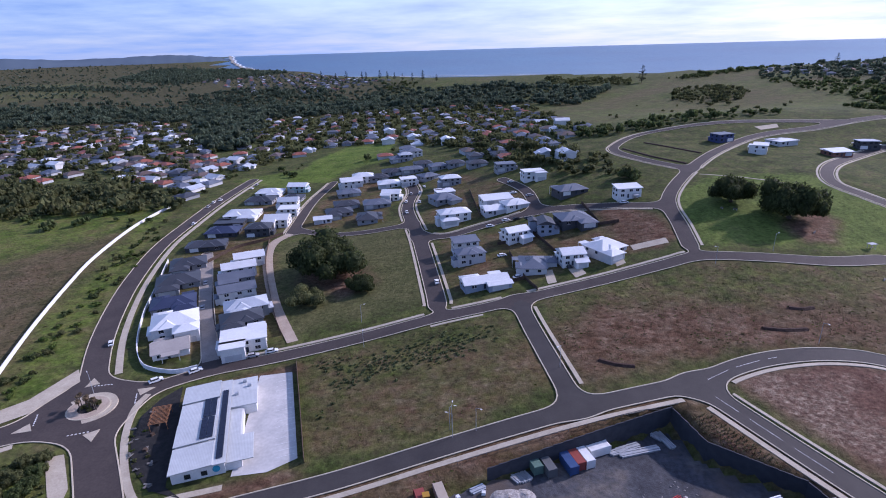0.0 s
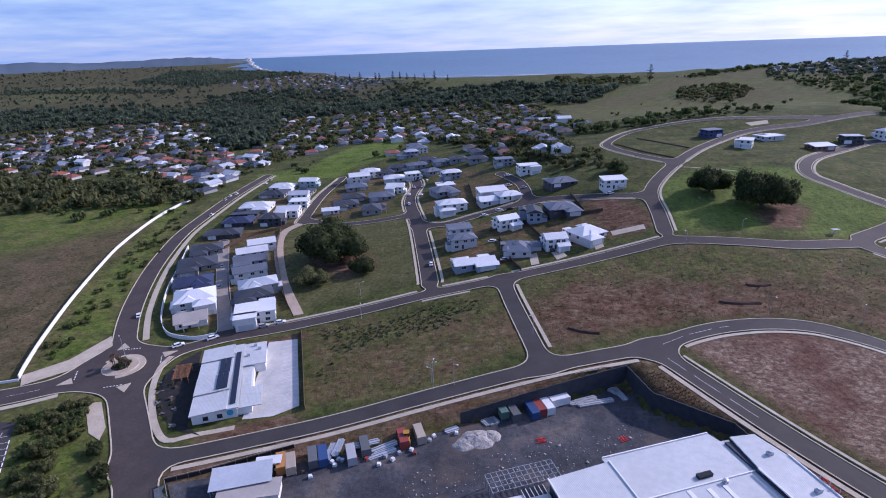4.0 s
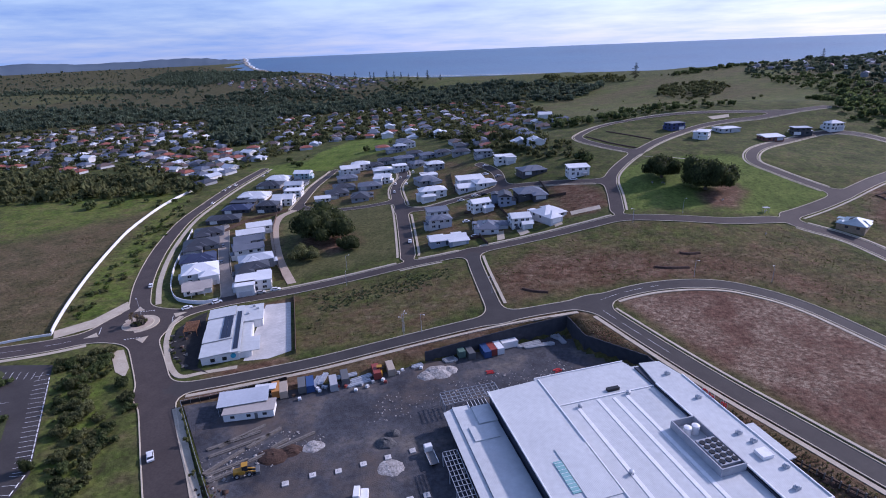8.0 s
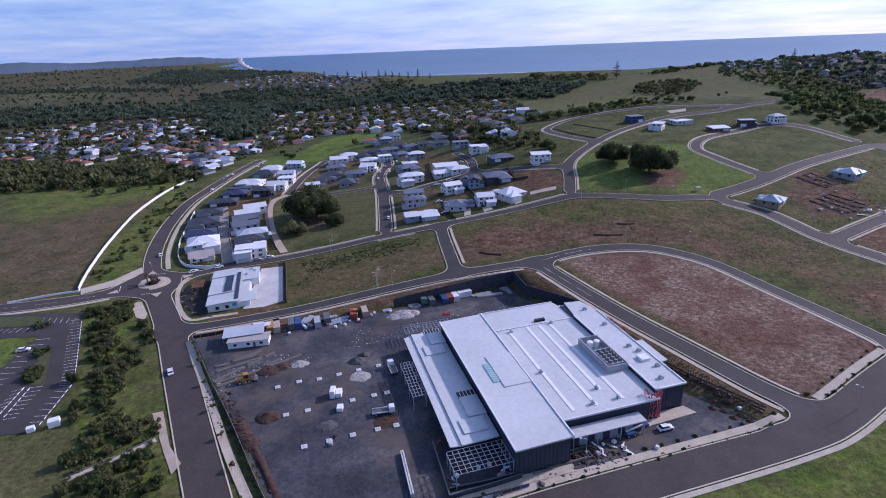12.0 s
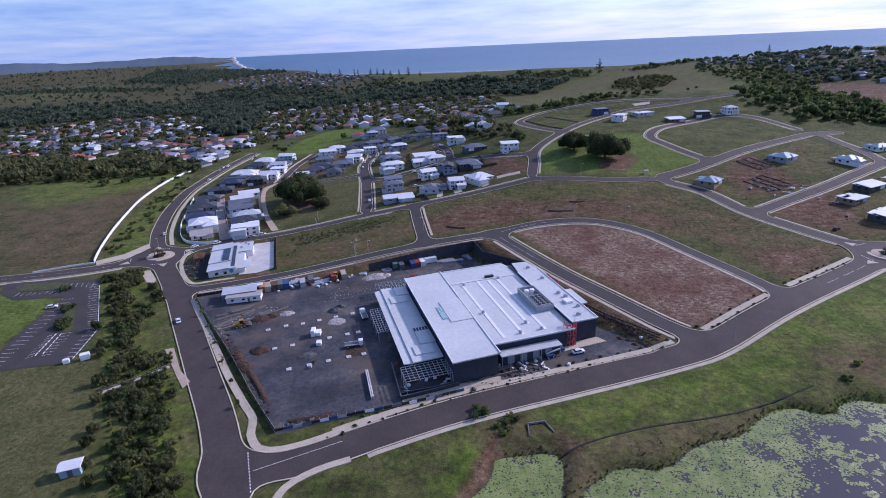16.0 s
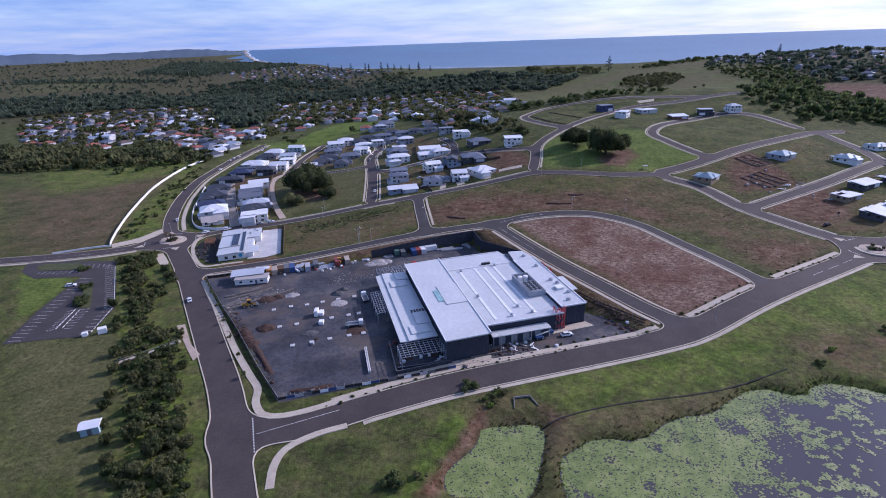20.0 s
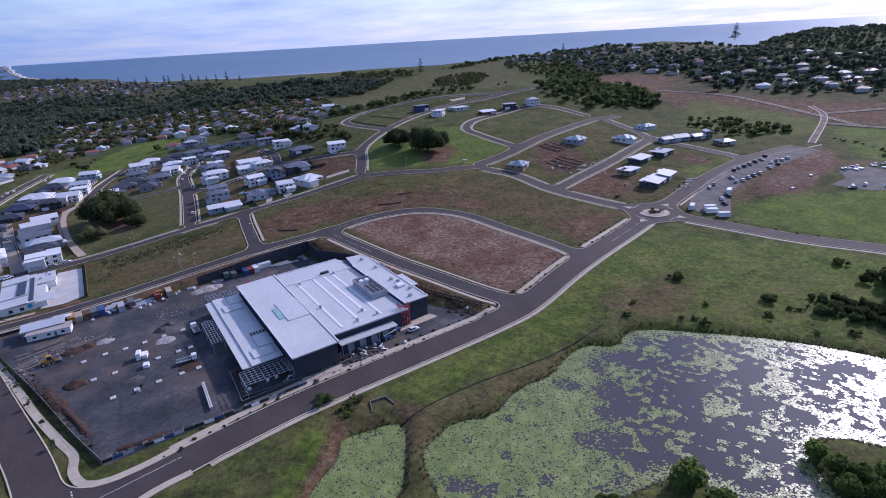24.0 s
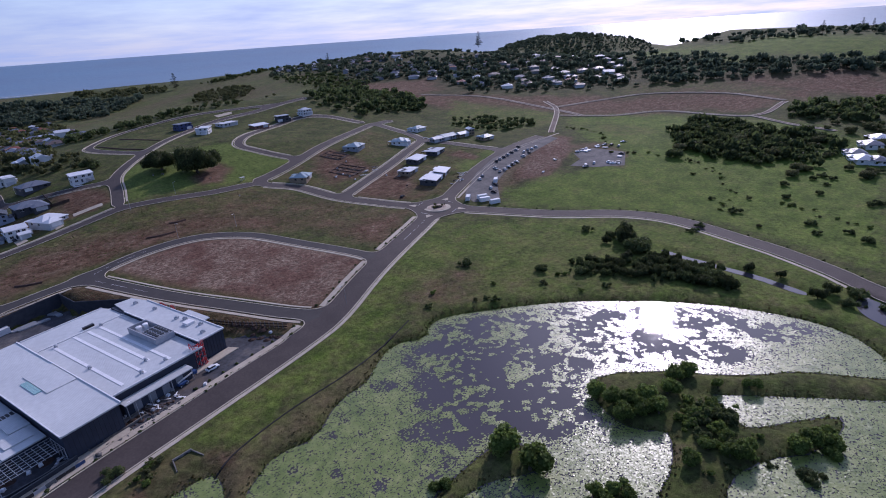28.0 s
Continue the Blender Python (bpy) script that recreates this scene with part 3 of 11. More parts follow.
def rounded(poly):
    """An outline with its corners cut round."""
    c = np.array(poly, float)
    d = np.roll(c, -1, 0)
    return [tuple(map(float, p)) for p in np.stack([c * .75 + d * .25, c * .25 + d * .75], 1).reshape(-1, 2)]


POND, POND_LAND = rounded(POND), [rounded(p) for p in POND_LAND]
POOLS = [(z, rounded(rounded(p))) for z, p in POOLS]


def water_sd(x, y):
    """Signed distance to the pond's shore, negative over water."""
    d = poly_sd(POND, x, y)
    for p in POND_LAND:
        d = np.maximum(d, -poly_sd(p, x, y))
    return np.minimum(d, poly_sd(POOLS[0][1], x, y))


def surface(x, y):
    """The finished ground: open land with the flat building platforms cut into it."""
    x, y = np.atleast_1d(np.asarray(x, float)), np.atleast_1d(np.asarray(y, float))
    z = land(x, y)
    for poly, level, blend in PADS:
        d = poly_sd(poly, x, y)
        k = np.clip(d / blend, 0, 1)
        z = np.where(k < 1, level * (1 - k) + z * k, z)
    near = (x > -36) & (x < 330) & (y > -60) & (y < 200)
    if np.any(near):
        d = np.full(x.shape, 50.0)
        d[near] = water_sd(x[near], y[near])
        z = np.where(d < 30, np.maximum(z, WATER + .75 + np.clip(d, 0, 6) * .12), z)
        k = np.clip((d + 1.5) / 4.0, 0, 1)
        z = np.where(d < 2.5, (WATER - 0.9) * (1 - k) + z * k, z)
    for level, poly in POOLS[1:]:
        d = poly_sd(poly, x, y)
        k = np.clip((d + 1.0) / 4.0, 0, 1)
        z = np.where(d < 3, (level - 0.5) * (1 - k) + z * k, z)
    return z


def contour(grid, level=0.0):
    """Polylines where grid crosses level, and the cells' polygons below it."""
    g = grid - level
    nx, ny = g.shape
    ks = {}

    def cut(i0, j0, i1, j1):
        key = (i0, j0, i1, j1)
        if key not in ks:
            a, b = g[i0, j0], g[i1, j1]
            t = a / (a - b)
            ks[key] = (gx[i0] + (gx[i1] - gx[i0]) * t, gy[j0] + (gy[j1] - gy[j0]) * t)
        return ks[key]

    neg = g < 0
    cnt = neg[:-1, :-1].astype(int) + neg[1:, :-1] + neg[:-1, 1:] + neg[1:, 1:]
    polys, segs = [], []
    for i, j in zip(*np.where((cnt > 0) & (cnt < 4))):
        cs = [(i, j), (i + 1, j), (i + 1, j + 1), (i, j + 1)]
        ring, cuts = [], []
        for a, b in zip(cs, cs[1:] + cs[:1]):
            if neg[a]:
                ring.append((gx[a[0]], gy[a[1]]))
            if neg[a] != neg[b]:
                p = cut(*a, *b) if a < b else cut(*b, *a)
                ring.append(p)
                cuts.append((p, neg[a]))
        polys.append(ring)
        if len(cuts) == 2:
            a, b = (cuts[0], cuts[1]) if cuts[0][1] else (cuts[1], cuts[0])
            segs.append((a[0], b[0]))
    full = np.argwhere(cnt == 4)
    nxt = {a: b for a, b in segs}
    starts = set(nxt) - set(nxt.values())
    lines, seen = [], set()
    for s in list(starts) + list(nxt):
        if s in seen:
            continue
        ln = [s]
        seen.add(s)
        while ln[-1] in nxt:
            q = nxt[ln[-1]]
            ln.append(q)
            if q in seen:
                break
            seen.add(q)
        if len(ln) > 4:
            lines.append(np.array(ln))
    return lines, polys, full


def smooth_line(c, n=2):
    closed = np.hypot(*(c[0] - c[-1])) < 0.01
    for _ in range(n):
        if closed:
            b = np.vstack([c[-2], c, c[1]])
            c = (b[:-2] + 2 * b[1:-1] + b[2:]) / 4
            c[-1] = c[0]
        else:
            c = np.vstack([c[:1], (c[:-2] + 2 * c[1:-1] + c[2:]) / 4, c[-1:]])
    return c


def sweep(name, c, profile, mat, parent=None, dz=0.0, flip=False, closed_ends=True, height=None):
    """Sweep a profile of (offset to the left, height) along a draped line."""
    n = normals2(c)
    k = len(profile)
    v, f = [], []
    for (p, q) in zip(c, n):
        for o, h in profile:
            x, y = p + q * o
            v.append((x, y, h))
    v = np.array(v)
    base = surface(np.repeat(c[:, 0], k), np.repeat(c[:, 1], k)) if height is None else height
    v[:, 2] += base + dz
    m = len(c)
    for i in range(m - 1):
        for j in range(k - 1):
            f.append((i * k + j, (i + 1) * k + j, (i + 1) * k + j + 1, i * k + j + 1))
    return mesh_ob(name, v, f, mat, parent)


# ---- ground: one sheet to the horizon ----
def axis(lo, hi, a, b, fine, grow=1.16):
    mid = list(np.arange(a, b + fine / 2, fine))
    s, x = fine, b
    up = []
    while x < hi:
        s *= grow
        x += s
        up.append(min(x, hi))
    s, x = fine, a
    dn = []
    while x > lo:
        s *= grow
        x -= s
        dn.append(max(x, lo))
    return np.array(dn[::-1] + mid + up)


COAST = [(-1860, 4900), (-1330, 3600), (-880, 2900), (-480, 2480), (0, 2330), (400, 2200), (800, 1750), (1400, 1250), (2500, 500), (4200, -700)]


def sea_level(r):
    """Height of the water at distance r: level near by, then following the curve of the sea to the horizon."""
    k = np.clip((r - 2300) / 2590, 0, 1)
    dip = np.degrees(np.arctan(114 / 2300)) * (1 - k) ** 1.3 + .42 * (1 - (1 - k) ** 1.3)
    return np.where(r <= 2300, -12.0, 102 - r * np.tan(np.radians(dip)))


def coast_gap(x, y):
    """Metres to the seaward side of the coast (positive out at sea)."""
    c = np.array(COAST, float)
    yc = np.interp(x, c[:, 0], c[:, 1])
    return (y - yc) * 0.8


ax, ay = axis(-4300, 4300, -262, 330, 2.6, 1.13), axis(-900, 4700, 10, 600, 2.6, 1.13)
AX, AY = np.meshgrid(ax, ay, indexing="ij")
AZ = surface(AX, AY)
rf = road_field(AX, AY)
AZ -= 0.35 * np.clip(1 - rf / 1.2, 0, 1)
# the far range across the plain, and the coast
rr_, az_ = np.hypot(AX, AY), np.degrees(np.arctan2(AX, AY))
rise = np.clip((rr_ - 3200) / 950, 0, 1)
lobe = 0.84 + 0.10 * np.sin(az_ * 0.55 + 1.0) + 0.08 * np.sin(az_ * 1.3) + 0.04 * np.sin(az_ * 3.1)
AZ = np.where(az_ < 60, AZ + rise ** 1.5 * 40 * lobe * np.clip((-19.5 - az_) / 7, 0.0, 1) ** .6, AZ)
sea_k = np.clip(coast_gap(AX, AY) / 90, 0, 1)
# the flat-topped headland beyond the hill town
hd = np.clip((az_ - 45.5) / 4, 0, 1) * np.clip((61.0 - az_) / 3, 0, 1) * np.clip((rr_ - 1380) / 130, 0, 1) * np.clip((1800 - rr_) / 120, 0, 1)
dep = np.interp(az_, (41, 44.5, 46.5, 52.3, 58.6, 61, 65), (1.85, 2.2, 2.5, 3.0, 3.3, 2.7, 2.3))
cap = 97 - rr_ * np.tan(np.radians(dep))
ck = np.clip((az_ - 38) / 4, 0, 1) * np.clip((67 - az_) / 4, 0, 1) * np.clip((rr_ - 640) / 120, 0, 1)
AZ = np.where(ck > 0, AZ * (1 - ck) + np.minimum(AZ, cap) * ck, AZ)
AZ = AZ + np.clip(np.interp(az_, (46, 54, 59, 61), (66, 65, 54, 48)) + 1.5 * np.sin(az_ * 1.3) - AZ, 0, None) * hd ** .6
plain = np.clip((-10 - az_) / 6, 0, 1) * np.clip((rr_ - 2000) / 400, 0, 1)
AZ = np.where(plain > 0, AZ * (1 - plain) + np.maximum(AZ, sea_level(rr_) + 2.5) * plain, AZ)
low = (1 - plain) * np.clip((coast_gap(AX, AY) + 620) / 450, 0, 1) * np.clip((24 - az_) / 12, 0, 1)
AZ = AZ * (1 - low) + np.minimum(AZ, -8.5) * low
AZ = AZ * (1 - sea_k) + np.minimum(AZ, -30) * sea_k
AZ = np.where((rr_ > 700) & (sea_k < .5), AZ + 1.5 * np.sin(AX / 83) * np.sin(AY / 97), AZ)

# cover of the land: dirt, lush, tan, mown
KINDS = {"dirt": (1, 0, 1, 0), "field": (.42, .24, .12, 0), "red": (.88, 0, .02, 0), "soil": (.95, 0, 0, 0), "lawn": (0, .1, .35, 1), "green": (0, 1, 0, .6), "hill": (.24, .3, .12, .0), "scrub": (0, 0, 0, 0), "reedy": (.45, .25, .25, 0), "dry": (.12, .3, .7, .1), "mix": (.52, .28, .02, .12), "verge": (.05, .42, .15, .2), "weedy": (.16, .64, .06, 0),
         "lush": (0, 1, 0, 0), "bank": (.1, .72, .1, 0), "paddock": (.02, .85, .05, 0), "heath": (.06, .0, .10, 0), "gravel": (.35, 0, .9, 1), "tan": (.22, 0, .65, 0), "sedge": (.14, .1, .12, 0), "mud": (.9, 0, .2, 0), "mulch": (.7, .1, .1, 0), "pasture": (0, .4, .5, .2)}
cover = np.zeros(AX.shape + (4,))
cover[..., 1] = .16
for kind, soft, poly in COVER:
    px, py = [p[0] for p in poly], [p[1] for p in poly]
    ix = np.where((ax > min(px) - soft - 3) & (ax < max(px) + soft + 3))[0]
    iy = np.where((ay > min(py) - soft - 3) & (ay < max(py) + soft + 3))[0]
    if len(ix) < 2 or len(iy) < 2:
        continue
    s = np.s_[ix[0]:ix[-1] + 1, iy[0]:iy[-1] + 1]
    grow = 3.0 if kind == "dirt" else 0.0
    k = np.clip(0.5 - (poly_sd(poly, AX[s], AY[s]) - grow) / soft / 2, 0, 1)[..., None]
    cover[s] = cover[s] * (1 - k) + np.array(KINDS[kind]) * k

verts = np.stack([AX, AY, AZ], -1).reshape(-1, 3)
nx_, ny_ = AX.shape
ii, jj = np.meshgrid(np.arange(nx_ - 1), np.arange(ny_ - 1), indexing="ij")
v0 = (ii * ny_ + jj).ravel()
quads = np.stack([v0, v0 + ny_, v0 + ny_ + 1, v0 + 1], 1)
me = bpy.data.meshes.new("ground")
me.vertices.add(len(verts))
me.vertices.foreach_set("co", verts.ravel())
me.loops.add(quads.size)
me.loops.foreach_set("vertex_index", quads.ravel().astype(np.int32))
me.polygons.add(len(quads))
me.polygons.foreach_set("loop_start", np.arange(0, quads.size, 4, dtype=np.int32))
me.polygons.foreach_set("use_smooth", np.ones(len(quads), bool))
me.update(calc_edges=True)
att = me.color_attributes.new("cover", "FLOAT_COLOR", "POINT")
att.data.foreach_set("color", cover.reshape(-1))
ground = tagged(new("ground", me), "rolling coastal land with rough grass, red soil and mown lawns", "ground", kind="structure")


def ground_material():
    m = bpy.data.materials.new("land_cover")
    m.use_nodes = True
    nt = m.node_tree
    b = nt.nodes["Principled BSDF"]
    b.inputs["Roughness"].default_value, b.inputs["Specular IOR Level"].default_value = 0.95, 0.1
    L = nt.links.new
    geo = nt.nodes.new("ShaderNodeNewGeometry")
    at = nt.nodes.new("ShaderNodeAttribute")
    at.attribute_name = "cover"
    sep = nt.nodes.new("ShaderNodeSeparateColor")
    L(at.outputs["Color"], sep.inputs[0])

    def noise_(scale, detail=6, rough=.62, stretch=None):
        n = nt.nodes.new("ShaderNodeTexNoise")
        n.inputs["Scale"].default_value, n.inputs["Detail"].default_value, n.inputs["Roughness"].default_value = scale, detail, rough
        if stretch:
            mp = nt.nodes.new("ShaderNodeMapping")
            mp.inputs["Scale"].default_value, mp.inputs["Rotation"].default_value = stretch, (0, 0, radians(30))
            L(geo.outputs["Position"], mp.inputs["Vector"])
            L(mp.outputs[0], n.inputs["Vector"])
        else:
            L(geo.outputs["Position"], n.inputs["Vector"])
        return n.outputs["Fac"]

    def ramp_(src, stops):
        r = nt.nodes.new("ShaderNodeValToRGB")
        while len(r.color_ramp.elements) < len(stops):
            r.color_ramp.elements.new(.5)
        for e, (p, c) in zip(r.color_ramp.elements, stops):
            e.position, e.color = p, (*c, 1)
        L(src, r.inputs[0])
        return r.outputs[0]

    def math_(op, a, b_):
        n = nt.nodes.new("ShaderNodeMath")
        n.operation, n.use_clamp = op, op in ("ADD", "SUBTRACT", "MULTIPLY")
        for i, v in enumerate((a, b_)):
            if isinstance(v, (int, float)):
                n.inputs[i].default_value = v
            else:
                L(v, n.inputs[i])
        return n.outputs[0]

    def mix_(f, a, b_):
        n = nt.nodes.new("ShaderNodeMixRGB")
        L(f, n.inputs[0]), L(a, n.inputs[1]), L(b_, n.inputs[2])
        return n.outputs[0]

    def edge_(amount, src, gain=2.2):
        """amount, broken up by a noise."""
        t = math_("SUBTRACT", src, .5)
        n = nt.nodes.new("ShaderNodeMath")
        n.operation = "MULTIPLY_ADD"
        L(src, n.inputs[0])
        n.inputs[1].default_value = gain
        n.inputs[2].default_value = -gain * .5
        s = nt.nodes.new("ShaderNodeMath")
        s.operation, s.use_clamp = "ADD", True
        bell = math_("MULTIPLY", math_("MULTIPLY", amount, math_("SUBTRACT", 1.0, amount)), 4.0)
        x = nt.nodes.new("ShaderNodeMath")
        x.operation = "MULTIPLY"
        L(n.outputs[0], x.inputs[0]), L(bell, x.inputs[1])
        L(amount, s.inputs[0]), L(x.outputs[0], s.inputs[1])
        return s.outputs[0]

    big, mid, fine, clump = noise_(.012, 5), noise_(.075, 8, .68), noise_(.55, 6, .75), noise_(.22, 5)
    rough_grass = ramp_(mid, [(.30, (.030, .032, .013)), (.46, (.050, .052, .020)), (.58, (.074, .068, .029)), (.72, (.112, .090, .046))])
    lush = ramp_(mid, [(.30, (.050, .084, .010)), (.46, (.088, .138, .018)), (.58, (.118, .168, .025)), (.74, (.150, .166, .042))])
    tan = ramp_(mid, [(.3, (.070, .058, .026)), (.7, (.125, .098, .052))])
    lawn = ramp_(mid, [(.3, (.066, .078, .024)), (.7, (.106, .112, .042))])
    dirt = ramp_(noise_(.16, 8, .74, (1, 1.7, 1)), [(.30, (.050, .024, .013)), (.45, (.100, .050, .030)), (.58, (.155, .096, .064)), (.72, (.27, .20, .14))])
    straw = ramp_(noise_(.55, 10, .82, (1, 1.5, 1)), [(.36, (.085, .046, .032)), (.48, (.140, .088, .062)), (.57, (.24, .18, .13)), (.68, (.38, .31, .23))])
    bare = ramp_(noise_(.6, 9, .8), [(.35, (.075, .036, .025)), (.65, (.155, .088, .062))])
    slashed = mix_(ramp_(noise_(.055, 6, .66), [(.40, (0, 0, 0)), (.56, (1, 1, 1))]), bare, straw)
    dirt = mix_(sep.outputs["Blue"], dirt, slashed)
    col = mix_(edge_(sep.outputs["Green"], clump), rough_grass, lush)
    col = mix_(edge_(sep.outputs["Blue"], big, 3.0), col, tan)
    mown = math_("MULTIPLY", at.outputs["Alpha"], .75)
    lawn_mix = mix_(sep.outputs["Blue"], lawn, tan)
    col = mix_(mown, col, lawn_mix)
    col = mix_(edge_(sep.outputs["Red"], mid, 2.1), col, dirt)
    sc = nt.nodes.new("ShaderNodeVectorMath")
    sc.operation = "SCALE"
    mr = nt.nodes.new("ShaderNodeMapRange")
    mr.inputs["From Min"].default_value, mr.inputs["From Max"].default_value, mr.inputs["To Min"].default_value, mr.inputs["To Max"].default_value = .32, .68, .5, 1.55
    L(fine, mr.inputs["Value"])
    L(col, sc.inputs[0]), L(mr.outputs[0], sc.inputs["Scale"])
    L(sc.outputs[0], b.inputs["Base Color"])
    bp = nt.nodes.new("ShaderNodeBump")
    bp.inputs["Strength"].default_value, bp.inputs["Distance"].default_value = .55, .8
    L(fine, bp.inputs["Height"])
    L(bp.outputs[0], b.inputs["Normal"])
    return m


me.materials.append(ground_material())

# ---- sea ----
def sea_material():
    m = bpy.data.materials.new("sea_water")
    m.use_nodes = True
    nt = m.node_tree
    b = nt.nodes["Principled BSDF"]
    b.inputs["Roughness"].default_value, b.inputs["IOR"].default_value = .30, 1.33
    b.inputs["Specular IOR Level"].default_value = .5
    geo = nt.nodes.new("ShaderNodeNewGeometry")
    n = nt.nodes.new("ShaderNodeTexNoise")
    n.inputs["Scale"].default_value, n.inputs["Detail"].default_value = .0016, 8.0
    nt.links.new(geo.outputs["Position"], n.inputs["Vector"])
    r = nt.nodes.new("ShaderNodeValToRGB")
    r.color_ramp.elements[0].position, r.color_ramp.elements[0].color = .35, (.004, .045, .120, 1)
    r.color_ramp.elements[1].position, r.color_ramp.elements[1].color = .65, (.009, .075, .160, 1)
    nt.links.new(n.outputs["Fac"], r.inputs[0])
    nt.links.new(r.outputs[0], b.inputs["Base Color"])
    w = nt.nodes.new("ShaderNodeTexNoise")
    w.inputs["Scale"].default_value, w.inputs["Detail"].default_value = .03, 6.0
    nt.links.new(geo.outputs["Position"], w.inputs["Vector"])
    bp = nt.nodes.new("ShaderNodeBump")
    bp.inputs["Strength"].default_value, bp.inputs["Distance"].default_value = .5, 5.0
    nt.links.new(w.outputs["Fac"], bp.inputs["Height"])
    nt.links.new(bp.outputs[0], b.inputs["Normal"])
    return m


M_SEA = sea_material()
rs = np.concatenate([np.linspace(1200, 2300, 12), np.linspace(2350, 4890, 50)])
azs = np.radians(np.linspace(-45, 125, 120))
zs = sea_level(rs)
sv = [(r * math.sin(a), r * math.cos(a), z) for r, z in zip(rs, zs) for a in azs]
na = len(azs)
sf = [(i * na + j, i * na + j + 1, (i + 1) * na + j + 1, (i + 1) * na + j) for i in range(len(rs) - 1) for j in range(na - 1)]
tagged(mesh_ob("water_sea", sv, sf, M_SEA, smooth=True), "open blue sea with a calm surface to the horizon", "sea", kind="structure")
# surf and sand along the beach
cc = curve_pts(COAST[:6], 40)
M_SAND = material("beach_sand", [(.30, .27, .22), (.40, .36, .31)], .95, .01)
M_SURF = material("surf_foam", [(.6, .65, .7), (.8, .82, .85)], .6, .02)


def sea_z(x, y):
    return np.interp(np.hypot(x, y), rs, zs)


for nm, lab, cat, o0, o1, dz, mt in (("beach", "long pale sandy beach", "beach", -14, 4, 3.0, M_SAND), ("surf", "white breaking surf line", "surf", 8, 20, 1.0, M_SURF)):
    n2 = normals2(cc)
    v, f = [], []
    for i, (p, q) in enumerate(zip(cc, n2)):
        wob = 6 * math.sin(i * 1.7) + 5 * math.sin(i * .61)
        for o in (o0 + wob, o1 + wob):
            s = p + q * o
            v.append((s[0], s[1], float(sea_z(s[0], s[1])) + dz))
    f = [(2 * i, 2 * i + 2, 2 * i + 3, 2 * i + 1) for i in range(len(cc) - 1)]
    tagged(mesh_ob(nm, v, f, mt), lab, cat, kind="structure")

# distant hills across the bay; the blue of haze is put into their colour
M_HAZED_HILLS = material("haze_tinted_hills", [(.085, .115, .150), (.105, .140, .180)], .95, .004, spec=.05)
ridge = np.array([(-2896, 3334, 100.9), (-2776, 3436, 96.5), (-2643, 3540, 98.4), (-2502, 3642, 83.6), (-2291, 3779, 82.4), (-2116, 3881, 87.7), (-1992, 3946, 92.7), (-1864, 4009, 90.4), (-1764, 4054, 82.2), (-1663, 4097, 69.9), (-1558, 4137, 51.7), (-1494, 4161, 39.1)], float)
rt = np.linspace(0, len(ridge) - 1, 90)
tops = np.stack([np.interp(rt, np.arange(len(ridge)), ridge[:, i]) for i in range(3)], 1)
tops[:, 2] += 2.0 * np.sin(rt * 5.1) + 1.2 * np.sin(rt * 11.7)
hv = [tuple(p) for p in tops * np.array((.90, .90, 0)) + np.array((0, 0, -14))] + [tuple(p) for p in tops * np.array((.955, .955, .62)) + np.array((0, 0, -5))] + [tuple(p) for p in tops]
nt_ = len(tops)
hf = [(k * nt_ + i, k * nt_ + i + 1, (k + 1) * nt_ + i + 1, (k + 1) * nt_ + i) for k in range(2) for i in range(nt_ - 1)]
tagged(mesh_ob("backdrop_hills", hv, hf, M_HAZED_HILLS, smooth=True), "low hills far across the bay, haze painted in as blue-grey", "hills", kind="structure")

# ---- pond water ----
def water_material():
    m = bpy.data.materials.new("pond_water")
    m.use_nodes = True
    nt = m.node_tree
    b = nt.nodes["Principled BSDF"]
    b.inputs["Base Color"].default_value = (.074, .066, .072, 1)
    b.inputs["Roughness"].default_value, b.inputs["IOR"].default_value = .03, 1.33
    b.inputs["Specular IOR Level"].default_value = .5
    geo = nt.nodes.new("ShaderNodeNewGeometry")
    w = nt.nodes.new("ShaderNodeTexNoise")
    w.inputs["Scale"].default_value, w.inputs["Detail"].default_value = .8, 4.0
    nt.links.new(geo.outputs["Position"], w.inputs["Vector"])
    bp = nt.nodes.new("ShaderNodeBump")
    bp.inputs["Strength"].default_value, bp.inputs["Distance"].default_value = .16, .1
    nt.links.new(w.outputs["Fac"], bp.inputs["Height"])
    nt.links.new(bp.outputs[0], b.inputs["Normal"])
    return m


M_POND = water_material()


def flat_poly(name, poly, z, mat, label, cat, grow=3.0):
    c = np.array(poly, float)
    area = 0.5 * np.sum(c[:, 0] * np.roll(c[:, 1], -1) - np.roll(c[:, 0], -1) * c[:, 1])
    bm = bmesh.new()
    vs = [bm.verts.new((x, y, z)) for x, y in (c if area > 0 else c[::-1])]
    bm.faces.new(vs)
    bmesh.ops.triangulate(bm, faces=bm.faces[:])
    me = bpy.data.meshes.new(name)
    bm.to_mesh(me)
    bm.free()
    me.materials.append(mat)
    return tagged(new(name, me), label, cat, kind="structure")


# the land rises through the sheet along the banks
flat_poly("water_pond", [(10, -60), (330, -60), (330, 60), (200, 110), (120, 150), (-7, 140), (-7, 88), (10, 70)], WATER, M_POND, "dark still pond with lily pads and cloud reflections", "pond")
for level, poly in POOLS[1:]:
    flat_poly("water_pool", poly, level, M_POND, "narrow strip of bright reedy water", "pool")

# ---- roads ----
lines, polys, full = contour(field)
rv, rfc, idx = [], [], {}


def rvert(p):
    key = (round(p[0], 3), round(p[1], 3))
    if key not in idx:
        idx[key] = len(rv)
        rv.append(key)
    return idx[key]


